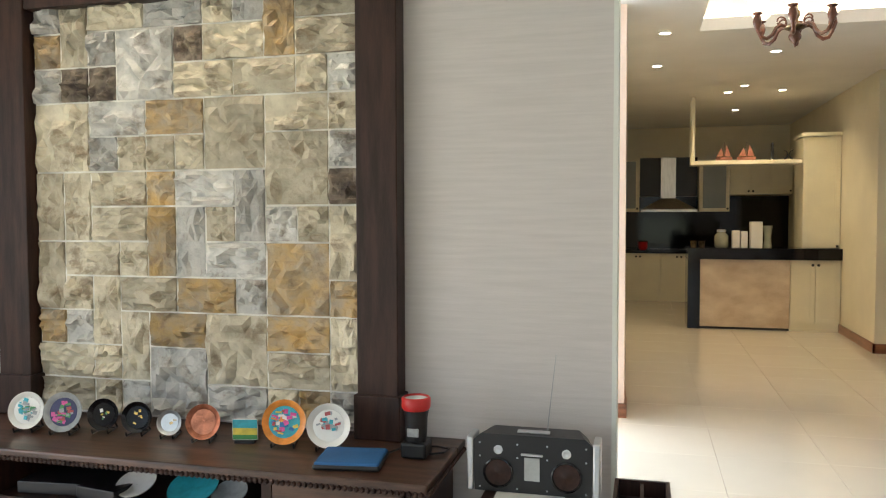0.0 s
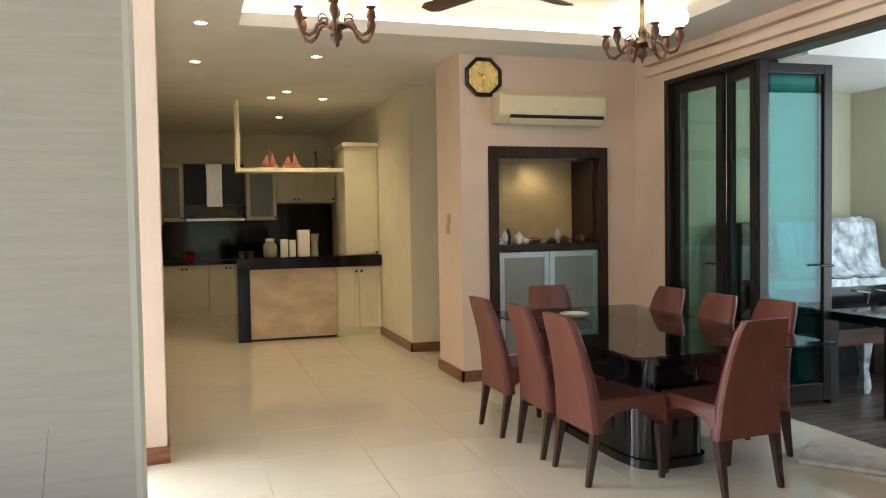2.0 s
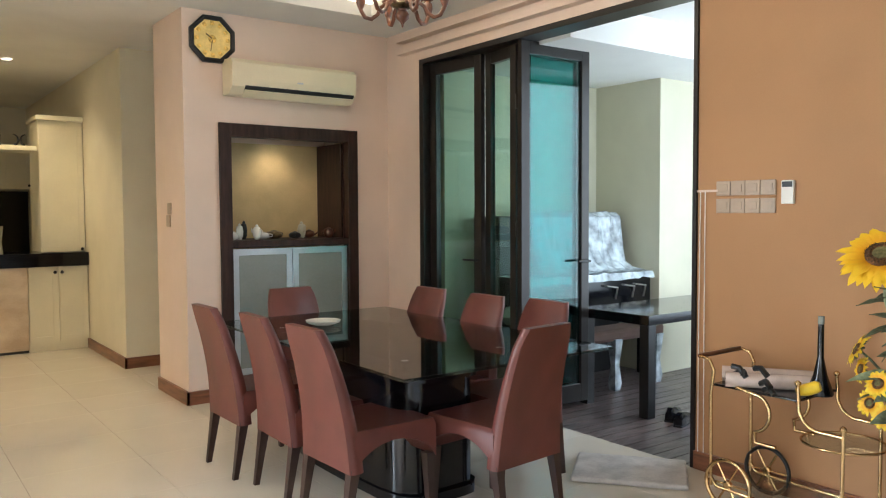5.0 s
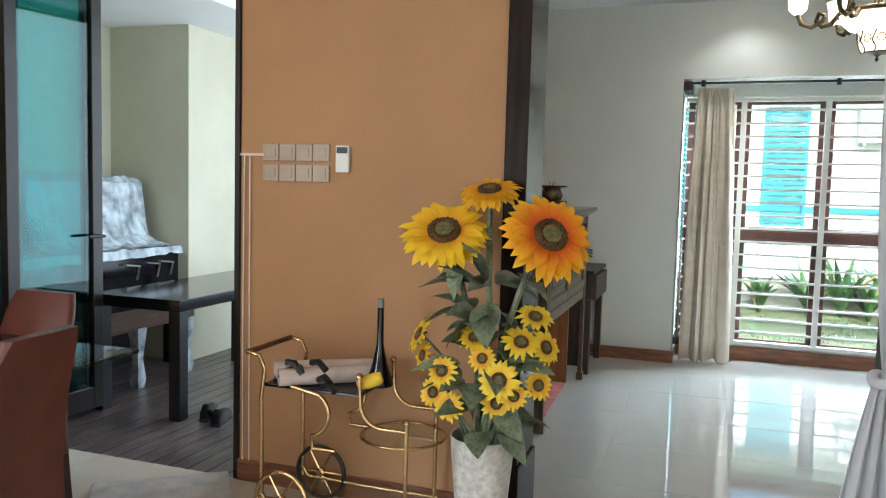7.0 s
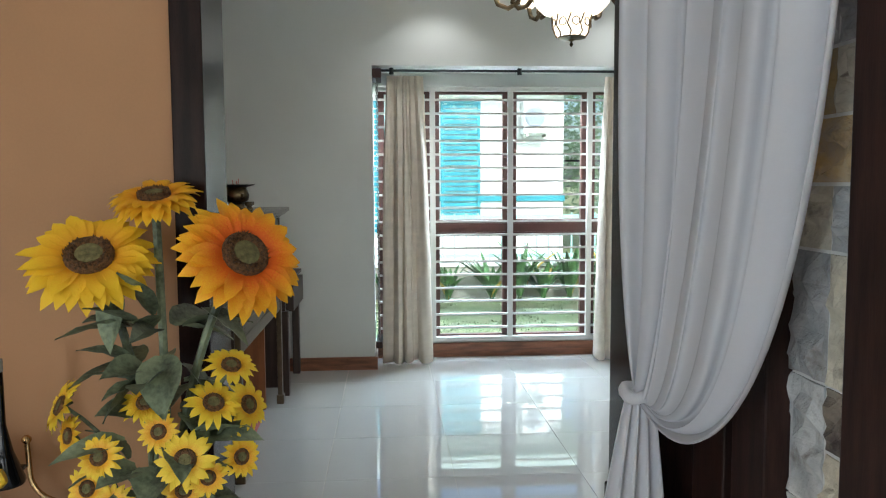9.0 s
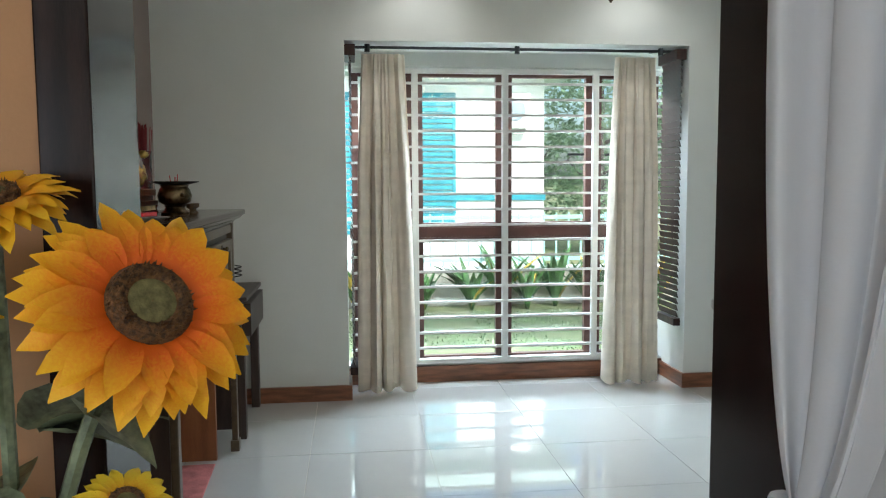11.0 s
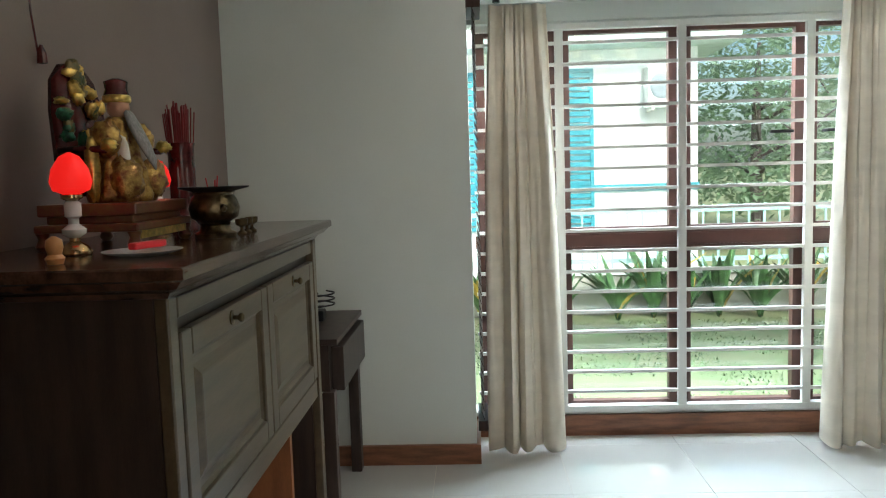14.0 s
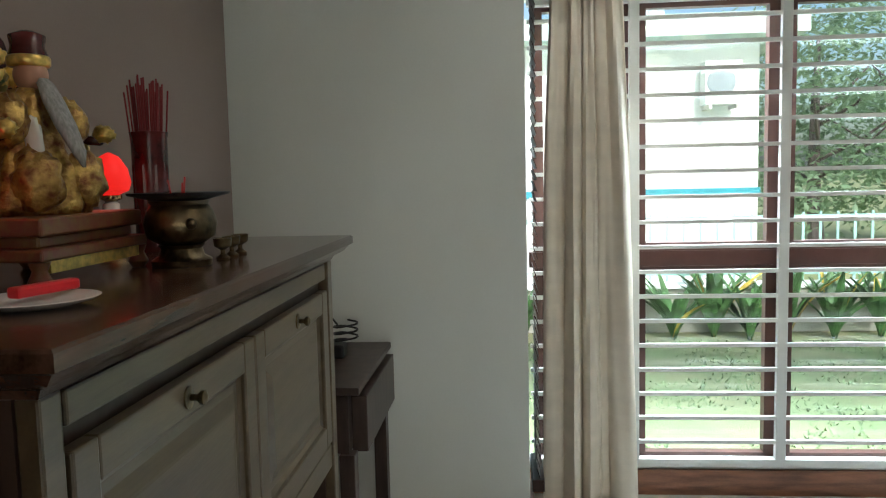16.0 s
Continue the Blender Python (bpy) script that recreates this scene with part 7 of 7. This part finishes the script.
for sx in (-1, 1):
    bm = B()
    part("end_cap", box(bm, sx * 0.232 - 0.013, -0.065, -0.002, sx * 0.232 + 0.013, 0.05, 0.20, 0.006), SILVER, ra)
    bm = B()
    lathe(bm, [(0.055, 0.0), (0.057, 0.006), (0.051, 0.008), (0.048, 0.003)], (0, 0, 0), 28, cap=False)
    sp_ = part("speaker_ring", bm, BLACKGLOSS, ra, smooth=True, m=pose(sx * 0.125, -0.0605, 0.072, 90))
    bm = B()
    part("cone", lathe(bm, [(0.048, 0.003), (0.02, 0.001), (0.012, 0.006), (0.001, 0.008)], (0, 0, 0), 24, cap=False), DARKWOOD, sp_, smooth=True)
    bm = B()
    part("tweeter", lathe(bm, [(0.016, 0.0), (0.017, 0.005), (0.012, 0.006), (0.003, 0.004)], (0, 0, 0), 20), SILVER, ra, m=pose(sx * 0.125, -0.0605, 0.158, 90))
    for dx in (-0.07, 0.07):
        for z in (0.015, 0.13, 0.18):
            bm = B()
            part("screw", lathe(bm, [(0.004, 0), (0.003, 0.002)], (0, 0, 0), 8), SILVER, ra, m=pose(sx * 0.125 + dx, -0.0605, z, 90))
bm = B()
part("dock_screen", box(bm, -0.028, -0.066, 0.05, 0.028, -0.0605, 0.135), mat("grey_screen", (0.45, 0.47, 0.46), 0.2), ra)
bm = B()
part("dock_lip", box(bm, -0.04, -0.072, 0.142, 0.04, -0.0605, 0.15, 0.002), SILVER, ra)
bm = B()
part("handle_plate", box(bm, -0.06, -0.03, 0.2155, 0.06, 0.0, 0.222, 0.002), SILVER, ra)
bm = B()
part("aerial", tube(bm, [(0.045, 0.03, 0.215), (0.075, 0.045, 0.50)], 0.0024, 6, 0.0012), P_GREY, ra)
tr = thing("wooden_tray", pose(0.0, 2.82, 0), "dark wooden box with open compartments", "box")
bm = B()
for b in ((-0.10, -0.16, 0.0, 0.10, 0.16, 0.40), (-0.10, -0.16, 0.40, -0.085, 0.16, 0.46), (0.085, -0.16, 0.40, 0.10, 0.16, 0.46), (-0.085, -0.16, 0.40, 0.085, -0.145, 0.46), (-0.085, 0.145, 0.40, 0.085, 0.16, 0.46), (-0.006, -0.145, 0.40, 0.006, 0.145, 0.45)):
    box(bm, *b)
part("case", bm, DARKWOOD, tr)

# ---- small things in the kitchen ----
def jar(x, y, z, prof, m_, name, label, cat):
    bm = B()
    lathe(bm, prof, (0, 0, 0), 20, cap=False)
    return tagged(part(name, bm, m_, smooth=True, m=pose(x, y, z)), label, cat)


JG = mat("thick_jar_glass", (0.30, 0.30, 0.22), 0.08, vary=0.1)
j = jar(0.95, 10.45, 1.026, [(0.07, 0), (0.085, 0.02), (0.085, 0.15), (0.05, 0.19), (0.05, 0.20)], JG, "glass_jar", "squat glass jar on the bar", "jar")
bm = B()
part("lid", lathe(bm, [(0.055, 0.20), (0.055, 0.23), (0.001, 0.232)], (0, 0, 0), 20, cap=False), SILVER, j)
for x, w, h, m_ in ((1.12, 0.045, 0.22, CERAMIC), (1.22, 0.04, 0.21, CERAMIC), (1.36, 0.07, 0.33, WHITEPL)):
    bm = B()
    box(bm, -w, -w * 0.7, 0, w, w * 0.7, h, 0.006)
    tagged(part("carton", bm, m_, m=pose(x, 10.45, 1.026, 0, 0, 6)), "white carton standing on the bar", "carton", "cartons on the bar")
jar(1.50, 10.47, 1.026, [(0.05, 0), (0.052, 0.02), (0.04, 0.12), (0.06, 0.28), (0.056, 0.28), (0.036, 0.12)], JG, "glass_vase", "flared glass vase on the bar", "vase")
for x in (0.62, 0.72):
    jar(x, 10.55, 1.026, [(0.035, 0), (0.042, 0.08), (0.038, 0.08), (0.03, 0.01)], BRONZE, "tumbler", "dark tumbler on the bar", "tumbler")
for k in range(3):
    jar(-0.02, 13.6, 0.851 + 0.04 * k, [(0.05, 0), (0.09, 0.05), (0.085, 0.05), (0.045, 0.008), (0.001, 0.008)], REDPL, "bowl", "red bowl stacked on the worktop", "bowl")
SAIL = mat("orange_red_model_sail", (0.30, 0.11, 0.07), 0.6)
for x, w in ((0.98, 0.10), (1.25, 0.11)):
    ob = thing("model_boat", pose(x, 10.55, 2.1265), "small orange model sailing boat on the shelf", "model boat")
    bm = B()
    rings(bm, [[(u * w, -b, 0.05), (u * w, -b * 0.5, 0.005), (u * w, b * 0.5, 0.005), (u * w, b, 0.05)] for u, b in ((-1, 0.005), (-0.5, 0.03), (0.4, 0.03), (1, 0.004))])
    part("hull", bm, SAIL, ob)
    bm = B()
    part("mast", tube(bm, [(0, 0, 0.03), (0, 0, 0.24)], 0.004, 6), COPPERY, ob)
    for a, b, h in ((-0.9, -0.05, 0.17), (0.05, 0.8, 0.21)):
        bm = B()
        rings(bm, [[(a * w, 0.004, 0.06), (b * w, 0.004, 0.06), ((a + b) * 0.35 * w, 0.004, h)], [(a * w, -0.004, 0.06), (b * w, -0.004, 0.06), ((a + b) * 0.35 * w, -0.004, h)]])
        part("sail", bm, SAIL, ob)
fg = jar(1.55, 10.55, 2.1265, [(0.03, 0), (0.015, 0.03), (0.02, 0.1), (0.012, 0.17), (0.02, 0.2), (0.001, 0.23)], BLACKPL, "dark_ornament", "slim dark ornament on the shelf", "ornament")
for x, s_ in ((1.68, 1), (1.80, -1)):
    bm = B()
    tube(bm, [(0.05 * math.cos(radians(a)) * s_, 0, 0.06 + 0.055 * math.sin(radians(a))) for a in range(-80, 90, 14)], 0.014, 8, 0.004)
    tagged(part("horn_ornament", bm, BLACKPL, smooth=True, m=pose(x, 10.55, 2.134)), "curved black horn ornament on the shelf", "ornament")
bm = B()
tagged(part("wall_plaque", box(bm, -0.255, 8.0, 1.45, -0.205, 8.5, 2.15, 0.01), DARKWOOD), "dark carved plaque on the kitchen wall", "plaque")

# ---- deck boards and floor tiles ----
w_, L_ = 0.11, 2.1
bm = B()
box(bm, 0, 0, 0, L_ - 0.004, w_ - 0.007, 0.02)
base = part("plank", bm, DECK, porch_deck, m=pose(4.11, 3.64, PZ - 0.0195))
for j in range(30):
    for i in range(2):
        if i + j:
            o = base.copy()
            scene.collection.objects.link(o)
            o.matrix_basis = pose(4.11 + i * L_, 3.64 + j * w_, PZ - 0.0195)


def lay(parent, material, x0, y0, x1, y1, s, skip=()):
    """Square tiles with a fine joint over a rectangle, cut at its far edges."""
    made = {}
    j = 0
    while y0 + j * s < y1 - 0.01:
        i = 0
        while x0 + i * s < x1 - 0.01:
            w, h = min(s, x1 - x0 - i * s), min(s, y1 - y0 - j * s)
            key = (round(w, 3), round(h, 3))
            if key not in made:
                bm = B()
                g = 0.0009
                rings(bm, [[(g, g, -0.006), (w - g, g, -0.006), (w - g, h - g, -0.006), (g, h - g, -0.006)], [(g, g, -0.0006), (w - g, g, -0.0006), (w - g, h - g, -0.0006), (g, h - g, -0.0006)], [(2 * g, 2 * g, 0), (w - 2 * g, 2 * g, 0), (w - 2 * g, h - 2 * g, 0), (2 * g, h - 2 * g, 0)]])
                o = made[key] = part("tile", bm, material, parent)
            else:
                o = made[key].copy()
                scene.collection.objects.link(o)
            o.matrix_basis = pose(x0 + i * s, y0 + j * s, 0)
            i += 1
        j += 1


lay(floor_dining, TILE, -0.2, 1.1, 4.1, 7.9, 0.63)
lay(floor_dining, TILE, -0.63, 7.9, -0.2, 13.98, 0.63)
lay(floor_dining, TILE, -0.2, 7.9, 2.33, 13.98, 0.63)
lay(floor_dining, TILE, 2.33, 7.9, 5.0, 8.92, 0.63)
lay(floor_altar, TILEW, 4.1, -2.565, 8.05, 3.46, 0.63)
